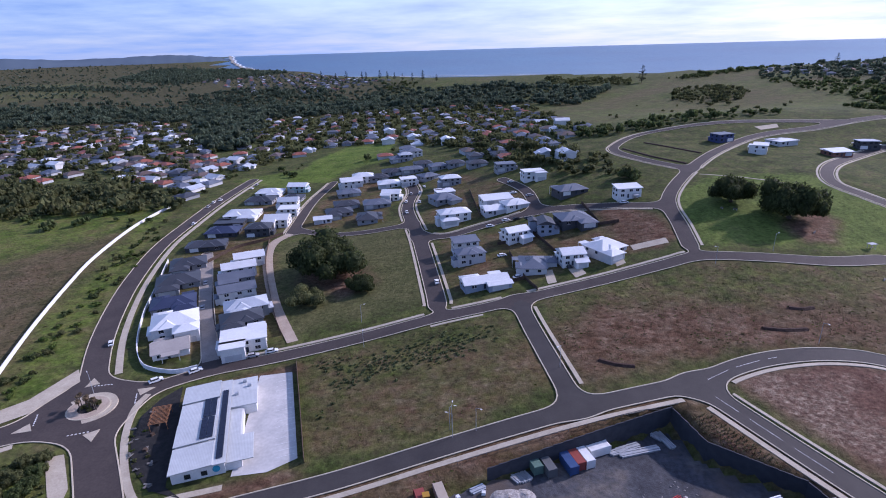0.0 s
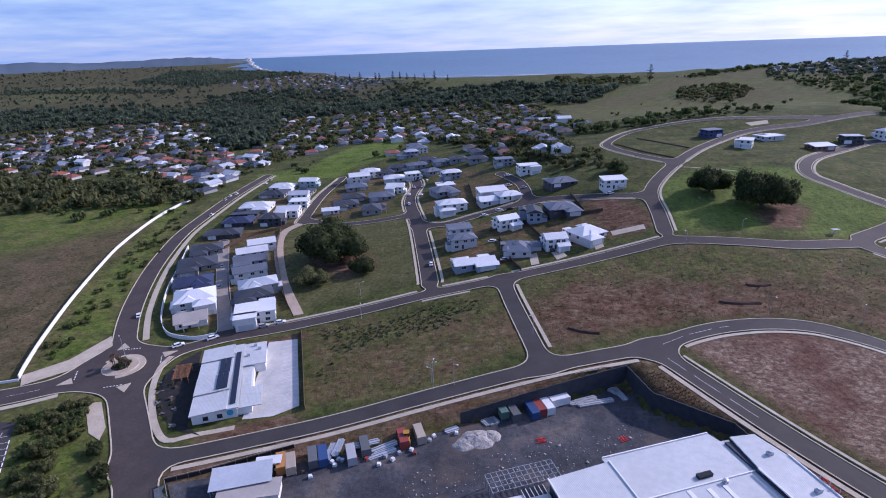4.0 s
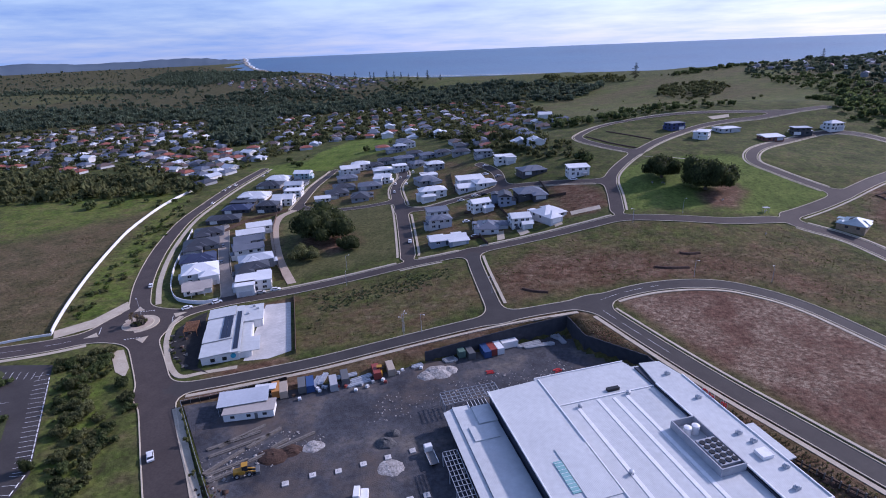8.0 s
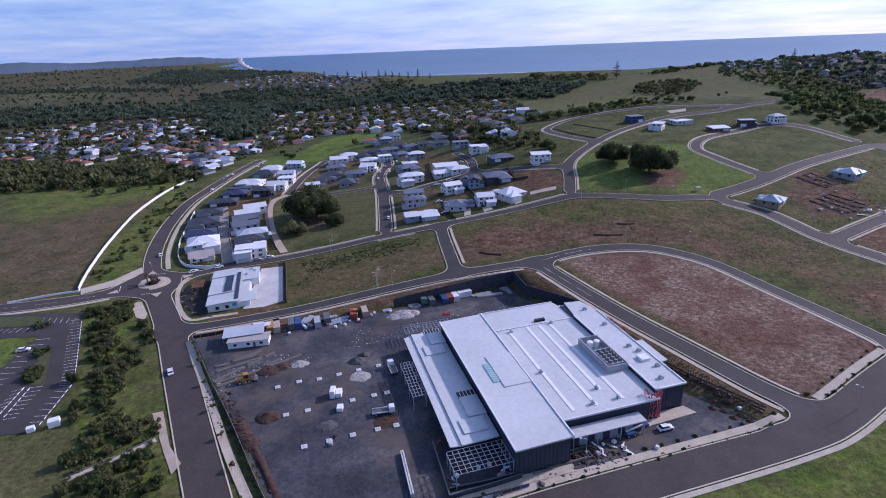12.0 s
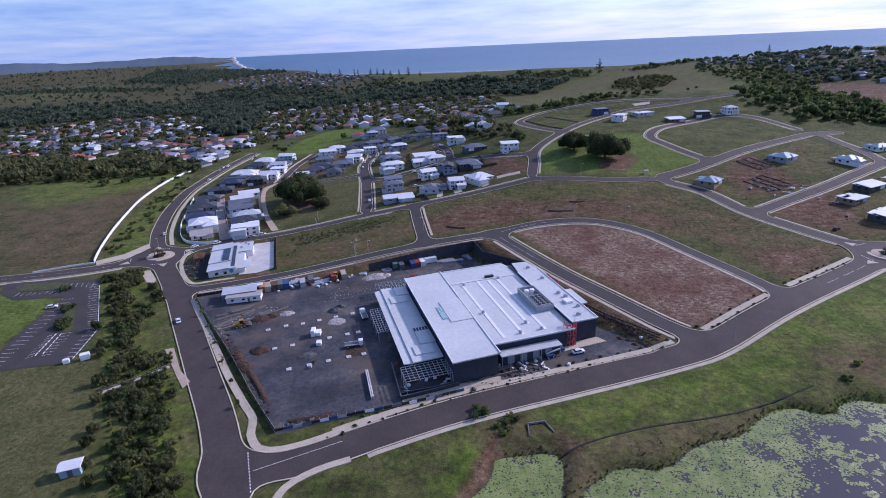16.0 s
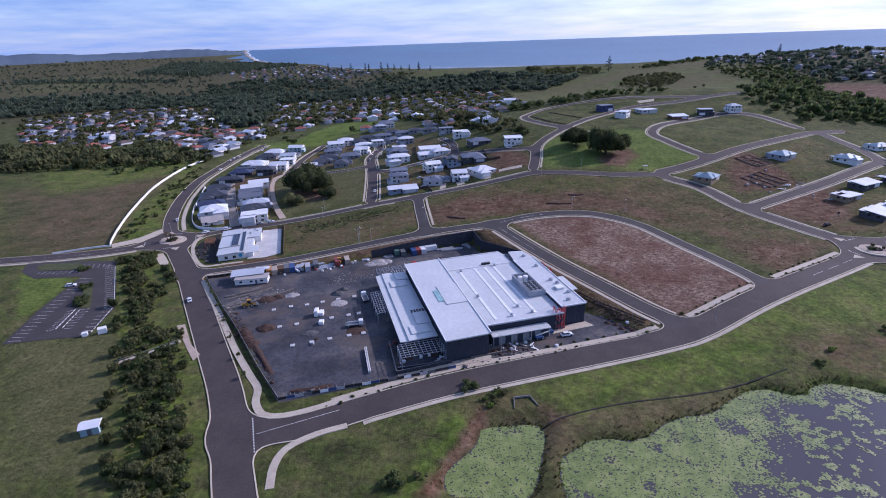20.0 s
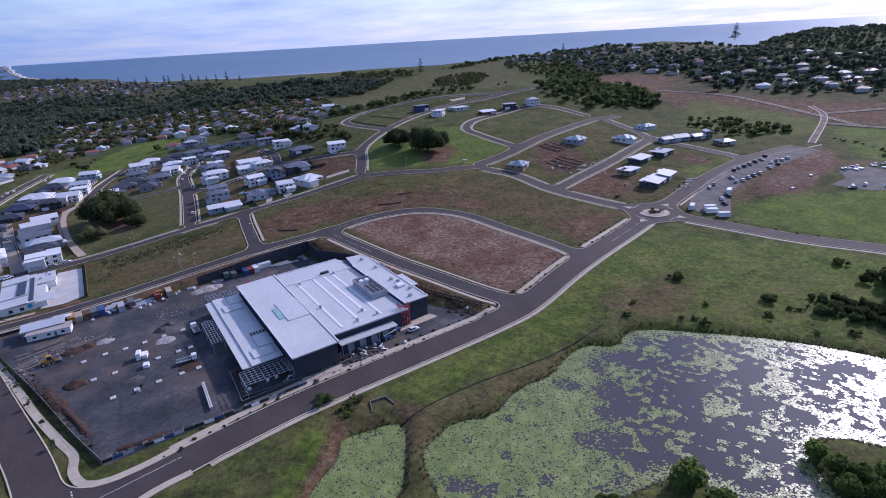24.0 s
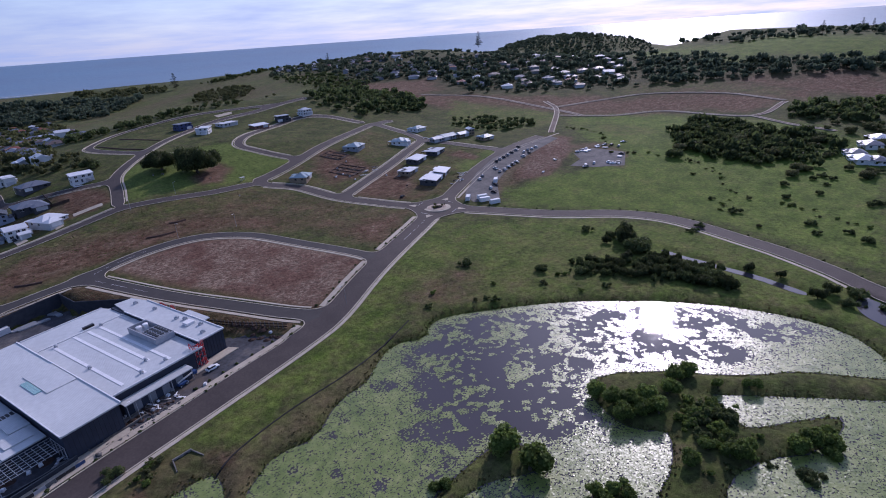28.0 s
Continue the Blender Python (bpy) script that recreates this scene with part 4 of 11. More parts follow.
for ring in polys:
    if len(ring) > 2:
        rfc.append([rvert(p) for p in ring])
for i, j in full:
    rfc.append([rvert(p) for p in ((gx[i], gy[j]), (gx[i + 1], gy[j]), (gx[i + 1], gy[j + 1]), (gx[i], gy[j + 1]))])
rv2 = np.array(rv)
rz = surface(rv2[:, 0], rv2[:, 1]) + 0.02
# the streets round the building site carry newer, darker asphalt
mid_ = np.array([rv2[f].mean(0) for f in rfc])
new_d = np.min([dist_to(LINES[n], mid_[:, 0], mid_[:, 1]) - ROADS[n][0] / 2 for n in ("field_south", "yard_east", "loop", "link")], 0)
old_d = np.min([dist_to(LINES[n], mid_[:, 0], mid_[:, 1]) - ROADS[n][0] / 2 for n in ("main_south", "south", "park_street")], 0)
is_new = (new_d < 4.0) & (new_d < old_d)
for nm, lab, mt, pick in (("road", "grey-brown asphalt estate roads with kerbs and roundabouts", M_ASPHALT, ~is_new), ("road_newer", "dark newly laid asphalt streets round the building site", M_ASPHALT_NEW, is_new)):
    fs_ = [rfc[i] for i in np.where(pick)[0]]
    ids = sorted({i for f in fs_ for i in f})
    at_ = {i: k for k, i in enumerate(ids)}
    ob = mesh_ob(nm, np.column_stack([rv2, rz])[ids], [[at_[i] for i in f] for f in fs_], mt, smooth=True)
    tagged(ob, lab, "road", kind="structure")

kerbs = []
for ln in lines:
    c = smooth_line(ln, 3)
    keep = c[::2] if len(c) > 8 else c
    kerbs.append(keep)
    kb = sweep("kerb", keep, [(-.20, 0.02), (-.15, .14), (.17, .15), (.24, -.12)], M_KERB)
    tagged(kb, "pale concrete kerb along the road edge", "kerb", kind="structure")
# ---- shape helpers ----
def bm_box(bm, x0, x1, y0, y1, z0, z1, m=None):
    v = [bm.verts.new((x, y, z)) for z in (z0, z1) for x, y in ((x0, y0), (x1, y0), (x1, y1), (x0, y1))]
    for f in ((0, 3, 2, 1), (4, 5, 6, 7), (0, 1, 5, 4), (1, 2, 6, 5), (2, 3, 7, 6), (3, 0, 4, 7)):
        bm.faces.new([v[i] for i in f])
    if m is not None:
        for q in v:
            q.co = m @ q.co
    return v


def bm_prism(bm, poly, z0, z1, sides=True):
    c = np.array(poly, float)
    if 0.5 * np.sum(c[:, 0] * np.roll(c[:, 1], -1) - np.roll(c[:, 0], -1) * c[:, 1]) < 0:
        c = c[::-1]
    lo = [bm.verts.new((x, y, z0)) for x, y in c]
    hi = [bm.verts.new((x, y, z1)) for x, y in c]
    bm.faces.new(hi), bm.faces.new(lo[::-1])
    for i in range(len(c)):
        j = (i + 1) % len(c)
        bm.faces.new((lo[i], lo[j], hi[j], hi[i]))


def bm_cyl(bm, p, q, r0, r1=None, n=10, cap=True):
    p, q = Vector(p), Vector(q)
    r1 = r0 if r1 is None else r1
    w = (q - p).normalized()
    a = w.orthogonal().normalized()
    b = w.cross(a)
    lo, hi = [], []
    for i in range(n):
        t = 2 * math.pi * i / n
        d = a * math.cos(t) + b * math.sin(t)
        lo.append(bm.verts.new(p + d * r0))
        hi.append(bm.verts.new(q + d * r1))
    for i in range(n):
        j = (i + 1) % n
        bm.faces.new((lo[i], lo[j], hi[j], hi[i]))
    if cap:
        bm.faces.new(hi), bm.faces.new(lo[::-1])


def bm_bar(bm, p, q, w, h):
    """A straight bar of section w x h from p to q."""
    p, q = Vector(p), Vector(q)
    d = q - p
    m = Matrix.Translation((p + q) / 2) @ d.to_track_quat("X", "Z").to_matrix().to_4x4()
    bm_box(bm, -d.length / 2, d.length / 2, -w / 2, w / 2, -h / 2, h / 2, m)


def boxpart(name, dims, mat, parent, label="", bevel=0.0):
    bm = bmesh.new()
    bm_box(bm, *dims)
    if bevel:
        bmesh.ops.bevel(bm, geom=bm.edges[:], offset=bevel, segments=2, affect="EDGES")
    return part(name, bm, mat, parent, label)


def empty(name, x, y, z, yaw=0.0, label="", category="", group=""):
    ob = new(name)
    ob.empty_display_size = .2
    ob.matrix_basis = pose(x, y, z, 0, 0, yaw)
    return tagged(ob, label, category, group)


def gz(x, y):
    return float(surface(np.array([x]), np.array([y]))[0])


# ---- yard of the building site ----
yd = [p for p in PADS[0][0]]
flat_poly("floor_yard", yd, -0.46, M_GRAVEL, "dark crushed-rock yard with pale dusty patches", "yard")
M_RETAIN = material("dark_retaining_wall", [(.03, .033, .042), (.05, .052, .062)], .8, .5)
M_TIMBER = material("weathered_timber", [(.105, .092, .082), (.19, .172, .155)], .9, 1.2)
M_STEEL = material("galvanised_steel", [(.36, .38, .41), (.48, .50, .53)], .45, .8, metal=.4)
M_REDNET = material("red_safety_mesh", [(.55, .045, .05), (.68, .08, .08)], .7, 1.5)

# dark panels of the retaining wall, each between two posts
wall_line = np.vstack([curve_pts([yd[i], yd[i + 1]], 3.0)[:-1] for i in (3, 4, 5, 6)] + [np.array([yd[7]], float)])
rw = empty("retaining_wall", wall_line[0][0], wall_line[0][1], -0.5, 0, "dark retaining wall holding up the road bank beside the yard", "wall")
for a, b in zip(wall_line[:-1], wall_line[1:]):
    na = (b - a) / np.hypot(*(b - a))
    out = np.array([-na[1], na[0]])
    if poly_sd(yd, *(np.array([v]) for v in (a + b) / 2 + out * 2))[0] < 0:
        out = -out
    top = max(.9, min(gz(*(a + out * 3.2)), gz(*(b + out * 3.2))) + 1.3)
    bm = bmesh.new()
    bm_bar(bm, (*(a - wall_line[0]), top / 2 - .1), (*(b - wall_line[0]), top / 2 - .1), .28, top + .7)
    part("panel", bm, M_RETAIN, rw)

# the site building
B_ORG, B_YAW = (-4.8, 149.8), 16.94
bld = empty("supermarket_building", *B_ORG, -0.46, B_YAW, "large unfinished supermarket with pale metal roofs and charcoal walls", "building")


def rib_material():
    m = material("ribbed_metal_roof", [(.44, .455, .46), (.52, .535, .535)], .4, .06, fine=(.7, .07), spec=.5)
    nt = m.node_tree
    b = nt.nodes["Principled BSDF"]
    co = nt.nodes.new("ShaderNodeTexCoord")
    w = nt.nodes.new("ShaderNodeTexWave")
    w.inputs["Scale"].default_value = .8
    nt.links.new(co.outputs["Object"], w.inputs["Vector"])
    bp = nt.nodes.new("ShaderNodeBump")
    bp.inputs["Strength"].default_value, bp.inputs["Distance"].default_value = .25, .05
    nt.links.new(w.outputs["Fac"], bp.inputs["Height"])
    nt.links.new(bp.outputs[0], b.inputs["Normal"])
    return m


M_RIB = rib_material()
WALL_GREY = material("grey_roller_door", [(.20, .21, .23), (.28, .29, .31)], .6, .5)
M_TEAL = material("teal_skylight", [(.16, .33, .34), (.24, .42, .42)], .25, .4)
M_PLANTBOX = material("grey_louvre_screen", [(.28, .29, .32), (.38, .39, .42)], .6, .5)


def slab(name, poly, z0, z1, mat, parent, label=""):
    bm = bmesh.new()
    bm_prism(bm, poly, z0, z1)
    return part(name, bm, mat, parent, label)


def rect(x0, x1, y0, y1):
    return [(x0, y0), (x1, y0), (x1, y1), (x0, y1)]


# walls under each roof
slab("wall", rect(.6, 15.6, 1.2, 69), 0, 8.3, M_DARKWALL, bld, "charcoal wall panels")
slab("wall", rect(15.6, 47.6, 9.2, 72.4), 0, 6.6, M_DARKWALL, bld, "charcoal wall panels")
slab("wall", [(47.6, 11.6), (57.6, 11.6), (57.6, 36.4), (57.0, 66.5), (47.6, 68.5)], 0, 7.6, M_DARKWALL, bld, "charcoal wall panels")
slab("wall", rect(-10.0, .6, 16.0, 69.0), 0, 4.9, M_DARKWALL, bld, "charcoal wall panels")
# roof plates
slab("roof", [(0, 0), (16.2, .4), (16.2, 69.8), (0, 68.9)], 8.6, 9.05, M_RIB, bld, "pale metal roof plate")
slab("roof", [(16.2, 8.6), (47.4, 8.6), (48.2, 58.6), (49.5, 69.4), (47.2, 69.6), (46.2, 73.2), (16.2, 73.2)], 6.7, 7.1, M_RIB, bld, "pale ribbed metal roof")
slab("roof", [(47.9, 11.3), (58, 11.3), (58, 23), (60.8, 23.2), (60.8, 36.2), (57.8, 36.3), (57.8, 60), (56.0, 68.4), (49.6, 69.3), (48.2, 58.5)], 7.75, 8.1, M_RIB, bld, "pale parapet roof")
slab("roof", [(-10.4, 10.2), (0, 10.6), (0, 69.3), (-10.4, 70.0)], 5.0, 5.4, M_RIB, bld, "pale low roof")
slab("roof", [(-13.4, 11.0), (-10.45, 10.6), (-10.45, 70.0), (-13.2, 69.0)], 4.65, 4.95, M_RIB, bld, "pale low roof edge")
slab("roof", [(18.2, 4.4), (40.4, 4.4), (40.4, 8.5), (18.2, 8.5)], 4.3, 4.6, M_RIB, bld, "pale entrance awning")
# parapet upstands, ridges and joints on the roofs
for dims in ((-.1, .2, 0, 69.0, 9.05, 9.35), (15.9, 16.25, .4, 69.8, 9.05, 9.35), 
             (47.7, 48.1, 11.3, 58.5, 8.1, 8.45), (47.9, 58.0, 11.1, 11.5, 8.1, 8.45), (16.3, 47.4, 8.5, 8.8, 7.1, 7.4), (57.8, 58.1, 11.3, 60, 8.1, 8.4), (16.3, 46.2, 72.9, 73.2, 7.1, 7.4)):
    boxpart("parapet", dims, M_WHITE, bld, "white metal parapet capping")
for x, y0, y1 in ((22.1, 11.5, 56.8), (29.2, 11.6, 58.4), (33.8, 17.6, 57.6), (37.8, 12.0, 57.4)):
    boxpart("roof_rib", (x - .55, x + .55, y0, y1, 7.1, 7.22), M_WHITE, bld, "flat white roof sheeting strip")
boxpart("roof_rib", (16.3, 48.0, 58.8, 59.1, 7.1, 7.4), M_WHITE, bld, "white roof step flashing")
slab("roof_panel", [(7.4, 25), (15.6, 25), (15.6, 41.8), (7.4, 41.8)], 9.05, 9.3, M_RIB, bld, "raised pale roof panel")
sky = boxpart("skylight", (5.2, 7.2, 28, 38, 9.05, 9.25), M_TEAL, bld, "teal translucent skylight strip")
for i in range(9):
    boxpart("glazing_bar", (5.15, 7.25, 28.55 + i * 1.1, 28.63 + i * 1.1, 9.25, 9.3), M_WHITE, sky)
# courts in the low roof: raised boxes, and dark slabs painting open slots' shade
for y0, y1 in ((20, 29), (60.5, 68)):
    boxpart("roof_box", (-5.4, .0, y0, y1, 5.4, 5.9), M_RIB, bld, "pale raised roof box")
    boxpart("roof_box", (-8.6, -1.6, y0 - 6.2, y0 - .4, 5.4, 5.75), M_RIB, bld, "pale raised roof box")
    slot = boxpart("louvre", (-5.6, -.1, y1 + .1, y1 + 3.0, 5.4, 5.55), M_DARK, bld, "flat dark slab painting the shade of an open roof slot")
    for k in range(6):
        boxpart("mullion", (-5.66 + k * 1.08, -5.54 + k * 1.08, y1 + .1, y1 + 3.0, 5.55, 5.7), M_WHITE, slot)
# plant deck with fans
plant = boxpart("plant_screen", (40.4, 40.7, 24, 42, 7.1, 9.4), M_PLANTBOX, bld, "grey louvred plant screen")
for dims in ((47.0, 47.3, 24, 42, 7.1, 9.4), (40.7, 47.0, 41.7, 42, 7.1, 9.4), (40.7, 47.0, 24, 24.3, 7.1, 9.4)):
    boxpart("plant_screen", dims, M_PLANTBOX, bld, "grey louvred plant screen")
chill = boxpart("chiller", (41.3, 46.6, 25.2, 34.0, 7.1, 9.3), M_PLANTBOX, bld, "grey roof chiller bank")
for i in range(3):
    for j in range(5):
        bm = bmesh.new()
        bm_cyl(bm, (42.3 + i * 1.75, 26.2 + j * 1.65, 9.3), (42.3 + i * 1.75, 26.2 + j * 1.65, 9.5), .72, n=14)
        part("fan", bm, M_DARK, chill, "round black fan")
for i in range(2):
    bm = bmesh.new()
    bm_cyl(bm, (42.6 + i * 2.4, 38.4, 7.1), (42.6 + i * 2.4, 38.4, 9.6), .95, n=16)
    bm_cyl(bm, (42.6 + i * 2.4, 38.4, 9.6), (42.6 + i * 2.4, 38.4, 9.8), 1.0, .3, n=16)
    part("tank", bm, M_WHITE, bld, "white water tank")
for x, y in ((22.7, 56.8), (21.8, 31.1), (33.3, 18.5), (36.6, 12.6), (38.6, 58.0), (28.6, 12.6)):
    bm = bmesh.new()
    bm_box(bm, x - .45, x + .45, y - .45, y + .45, 7.1, 7.7)
    bm_cyl(bm, (x, y, 7.7), (x, y, 8.1), .38, n=12)
    bm_cyl(bm, (x, y, 8.1), (x, y, 8.25), .62, .2, n=12)
    part("roof_vent", bm, M_STEEL, bld, "capped metal roof vent")
for x, y in ((54.8, 49.2), (54.3, 34.0), (55.8, 21.4), (52.7, 15.6), (54.0, 61.5), (55.5, 30.5)):
    bm = bmesh.new()
    bm_box(bm, x - .7, x + .7, y - .5, y + .5, 8.1, 8.9)
    bm_cyl(bm, (x, y, 8.9), (x, y, 9.2), .5, .45, n=12)
    part("roof_vent", bm, M_STEEL, bld, "boxed metal exhaust vent")
boxpart("roof_hatch", (52.6, 55.6, 24.6, 27.6, 8.1, 9.0), M_WHITE, bld, "white roof hatch box")
boxpart("roof_gear", (33.6, 37.4, 60.4, 61.6, 7.1, 7.9), M_DARK, bld, "dark bundled roof equipment")
# shop front
slab("wall", rect(18.4, 40.2, 6.0, 9.0), 0, 4.28, M_DARKWALL, bld, "charcoal wall panels under the awning")
for i in range(4):
    boxpart("shopfront_door", (21.0 + i * 4.6, 23.4 + i * 4.6, 5.9, 6.0, .1, 3.2), WALL_GREY, bld, "pale grey roller door")
for i in range(4):
    boxpart("awning_post", (18.5 + i * 7.1, 18.68 + i * 7.1, 4.6, 4.82, 0, 4.3), M_STEEL, bld)
for i in range(13):
    boxpart("wall_joint", (1.6 + i * 1.15, 1.68 + i * 1.15, 1.12, 1.2, 0, 8.3), M_RETAIN, bld)
for i in range(8):
    boxpart("wall_joint", (48.6 + i * 1.15, 48.68 + i * 1.15, 11.52, 11.6, 0, 7.6), M_RETAIN, bld)


# steel frames still without roofing
def frame_bay(x0, x1, y0, y1, z, nx, ny, label):
    for i in range(nx + 1):
        x = x0 + (x1 - x0) * i / nx
        bm = bmesh.new()
        bm_bar(bm, (x, y0, z), (x, y1, z), .13, .22)
        part("rafter", bm, M_STEEL, bld, label if i == 0 else "")
    for j in range(ny + 1):
        y = y0 + (y1 - y0) * j / ny
        bm = bmesh.new()
        bm_bar(bm, (x0, y, z + .24), (x1, y, z + .24), .09, .14)
        part("purlin", bm, M_STEEL, bld)
    for x in (x0 + .1, x1 - .1):
        for y in np.linspace(y0 + .1, y1 - .1, 4):
            bm = bmesh.new()
            bm_bar(bm, (x, y, 0), (x, y, z - .1), .2, .2)
            part("column", bm, M_STEEL, bld)


frame_bay(-14.8, .4, 1.6, 9.9, 4.4, 10, 6, "bare galvanised steel rafter")
frame_bay(-17.6, -13.6, 35.5, 54.5, 4.2, 4, 11, "bare galvanised steel rafter")
frame_bay(-11.5, 6.0, 73.4, 79.4, 3.9, 12, 4, "bare galvanised steel rafter")
slab("floor_slab", rect(-17, 16, -2.0, 1.0), 0, .25, M_PATH, bld, "concrete apron slab")
slab("floor_slab", [(42.2, 6.6), (43.6, 10.9), (58.0, 11.2), (59.5, 7.4)], 0, .3, M_PATH, bld, "pale concrete loading slab")
# red safety mesh at two corners
for n_, pts in (("a", [(44.6, 12.0), (44.6, 9.0), (48.2, 9.0), (48.2, 11.0)]), ("b", [(58.4, 52.0), (58.4, 45.0), (59.8, 44.0)])):
    for p, q in zip(pts[:-1], pts[1:]):
        bm = bmesh.new()
        rq = random.Random(4)
        for i in range(8):
            for j in range(11):
                if rq.random() < .42 + .02 * j:
                    continue
                x, y = p[0] + (q[0] - p[0]) * i / 8, p[1] + (q[1] - p[1]) * i / 8
                x2, y2 = p[0] + (q[0] - p[0]) * (i + .9) / 8, p[1] + (q[1] - p[1]) * (i + .9) / 8
                z = .5 + j * .8
                bm_bar(bm, (x + rq.uniform(-.3, .3), y + rq.uniform(-.3, .3), z + rq.uniform(-.2, .3)), (x2 + rq.uniform(-.3, .3), y2 + rq.uniform(-.3, .3), z + rq.uniform(-.2, .3)), .05, .55)
        part("safety_mesh", bm, M_REDNET, bld, "torn bright red safety mesh")
        for k in np.linspace(0, 1, 4):
            bm = bmesh.new()
            x, y = p[0] + (q[0] - p[0]) * k, p[1] + (q[1] - p[1]) * k
            bm_bar(bm, (x, y, 0), (x, y, 9.4), .1, .1)
            part("scaffold_pole", bm, M_STEEL, bld)
# ---- low white building with solar panels beside the roundabout ----
M_OFFWHITE = material("off_white_wall", [(.60, .60, .60), (.70, .70, .69)], .7, .4, fine=(2, .05))
M_SOLAR = material("solar_glass", [(.008, .010, .022), (.016, .018, .035)], .18, 2.0, spec=.6)
M_CONCRETE = material("light_concrete", [(.42, .41, .40), (.55, .53, .51)], .85, .15, fine=(1.0, .08))
M_MULCH = material("dark_mulch", [(.012, .012, .013), (.028, .026, .026)], .95, .6, bump=.4)
M_GLASSDARK = material("dark_window_glass", [(.015, .018, .024), (.03, .035, .045)], .12, .5, spec=.6)
c_yaw = math.degrees(math.atan2(248.9 - 287.0, -111.1 + 123.3)) + 90
clinic = empty("clinic_building", -124.9, 247.0, gz(-124, 250) - .2, c_yaw, "long white single-storey building with a stepped metal roof and solar panels", "building")
boxpart("wall", (.5, 13.4, .6, 38.2, 0, 3.3), M_OFFWHITE, clinic)
boxpart("wall", (13.4, 21.0, 24.5, 38.6, 0, 3.2), M_OFFWHITE, clinic)
boxpart("wall", (13.4, 17.5, 1.2, 24.5, 0, 2.6), M_OFFWHITE, clinic)
for i, (y0, y1) in enumerate(((0, 9.9), (10.2, 19.8), (20.1, 29.6), (29.9, 38.8))):
    bm = bmesh.new()
    h = 3.4 + (.35 if i % 2 else 0)
    v = bm_box(bm, 0, 10.6, y0, y1, h, h + .3)
    for q in v:
        q.co.z += .05 * q.co.x
    part("roof", bm, M_RIB, clinic, "pale grey metal roof bay")
boxpart("roof", (10.6, 13.9, 0, 38.8, 3.75, 4.05), M_RIB, clinic, "pale grey metal roof strip")
boxpart("roof", (13.9, 21.4, 24.2, 39.0, 3.3, 3.6), M_RIB, clinic, "white flat roof")
boxpart("roof", (13.9, 20.5, 1.0, 11.5, 2.7, 2.95), M_RIB, clinic, "white carport roof")
boxpart("roof", (13.9, 17.0, 11.5, 24.2, 2.7, 2.95), M_RIB, clinic, "white awning roof")
for x0, y0, nx, ny in ((6.6, 11.0, 2, 6), (6.6, 21.2, 2, 6), (11.4, 2.0, 1, 20)):
    for i in range(nx):
        for j in range(ny):
            boxpart("solar_panel", (x0 + i * 1.75, x0 + i * 1.75 + 1.65, y0 + j * 1.55, y0 + j * 1.55 + 1.45, 4.66 if y0 == 11.0 else 4.24, 4.76 if y0 == 11.0 else 4.34), M_SOLAR, clinic, "dark blue solar panel")
for x, y in ((14.8, 30.0), (18.5, 33.5), (17.0, 36.2)):
    boxpart("air_conditioner", (x, x + 1.1, y, y + .8, 3.6, 4.4), M_STEEL, clinic, "small grey rooftop air conditioner")
for x in (3.6, 7.6):
    boxpart("window", (x, x + 1.5, .5, .58, 1.0, 2.4), M_GLASSDARK, clinic, "dark square window")
bm = bmesh.new()
bm_cyl(bm, (11.4, .42, 2.3), (11.4, .56, 2.3), .95, n=24)
part("sign", bm, material("turquoise_sign", [(.02, .25, .42), (.04, .35, .52)], .5), clinic, "round turquoise wall sign")
for y in (27, 32, 36):
    boxpart("window", (13.5, 13.6, y, y + 1.6, 1.0, 2.3), M_GLASSDARK, clinic, "dark window")
flat = [(-117.9, 295.8), (-107.2, 297.0), (-94.6, 255.5), (-101.5, 251.0), (-110.5, 250.0)]


def draped(name, poly, dz, mat, label, cat, step=2.0):
    """A thin sheet over the ground within an outline."""
    px, py = [p[0] for p in poly], [p[1] for p in poly]
    bm = bmesh.new()
    c = np.array(poly, float)
    if 0.5 * np.sum(c[:, 0] * np.roll(c[:, 1], -1) - np.roll(c[:, 0], -1) * c[:, 1]) < 0:
        c = c[::-1]
    bm.faces.new([bm.verts.new((x, y, 0)) for x, y in c])
    for a, lo, hi in ((0, min(px), max(px)), (1, min(py), max(py))):
        for s in np.arange(lo + step, hi, step):
            n = (1, 0, 0) if a == 0 else (0, 1, 0)
            bmesh.ops.bisect_plane(bm, geom=bm.verts[:] + bm.edges[:] + bm.faces[:], plane_co=(s, s, 0), plane_no=n)
    z = surface(np.array([v.co.x for v in bm.verts]), np.array([v.co.y for v in bm.verts]))
    for v, h in zip(bm.verts, z):
        v.co.z = h + dz
    me = bpy.data.meshes.new(name)
    bm.to_mesh(me)
    bm.free()
    me.materials.append(mat)
    return tagged(new(name, me), label, cat, kind="structure")


draped("pavement_car_park", flat, .12, M_CONCRETE, "pale concrete car park beside the white building", "car park", 4.0)
draped("garden_bed", [(-141, 270), (-134.5, 290), (-125.5, 290.5), (-136.5, 283.4), (-126, 247.0), (-120, 243.0), (-130, 246)], .12, M_MULCH, "dark mulch garden bed with young plants", "garden", 4.0)
M_BROWNWALL = material("brown_timber_fence", [(.05, .032, .024), (.09, .06, .045)], .9, 1.0)


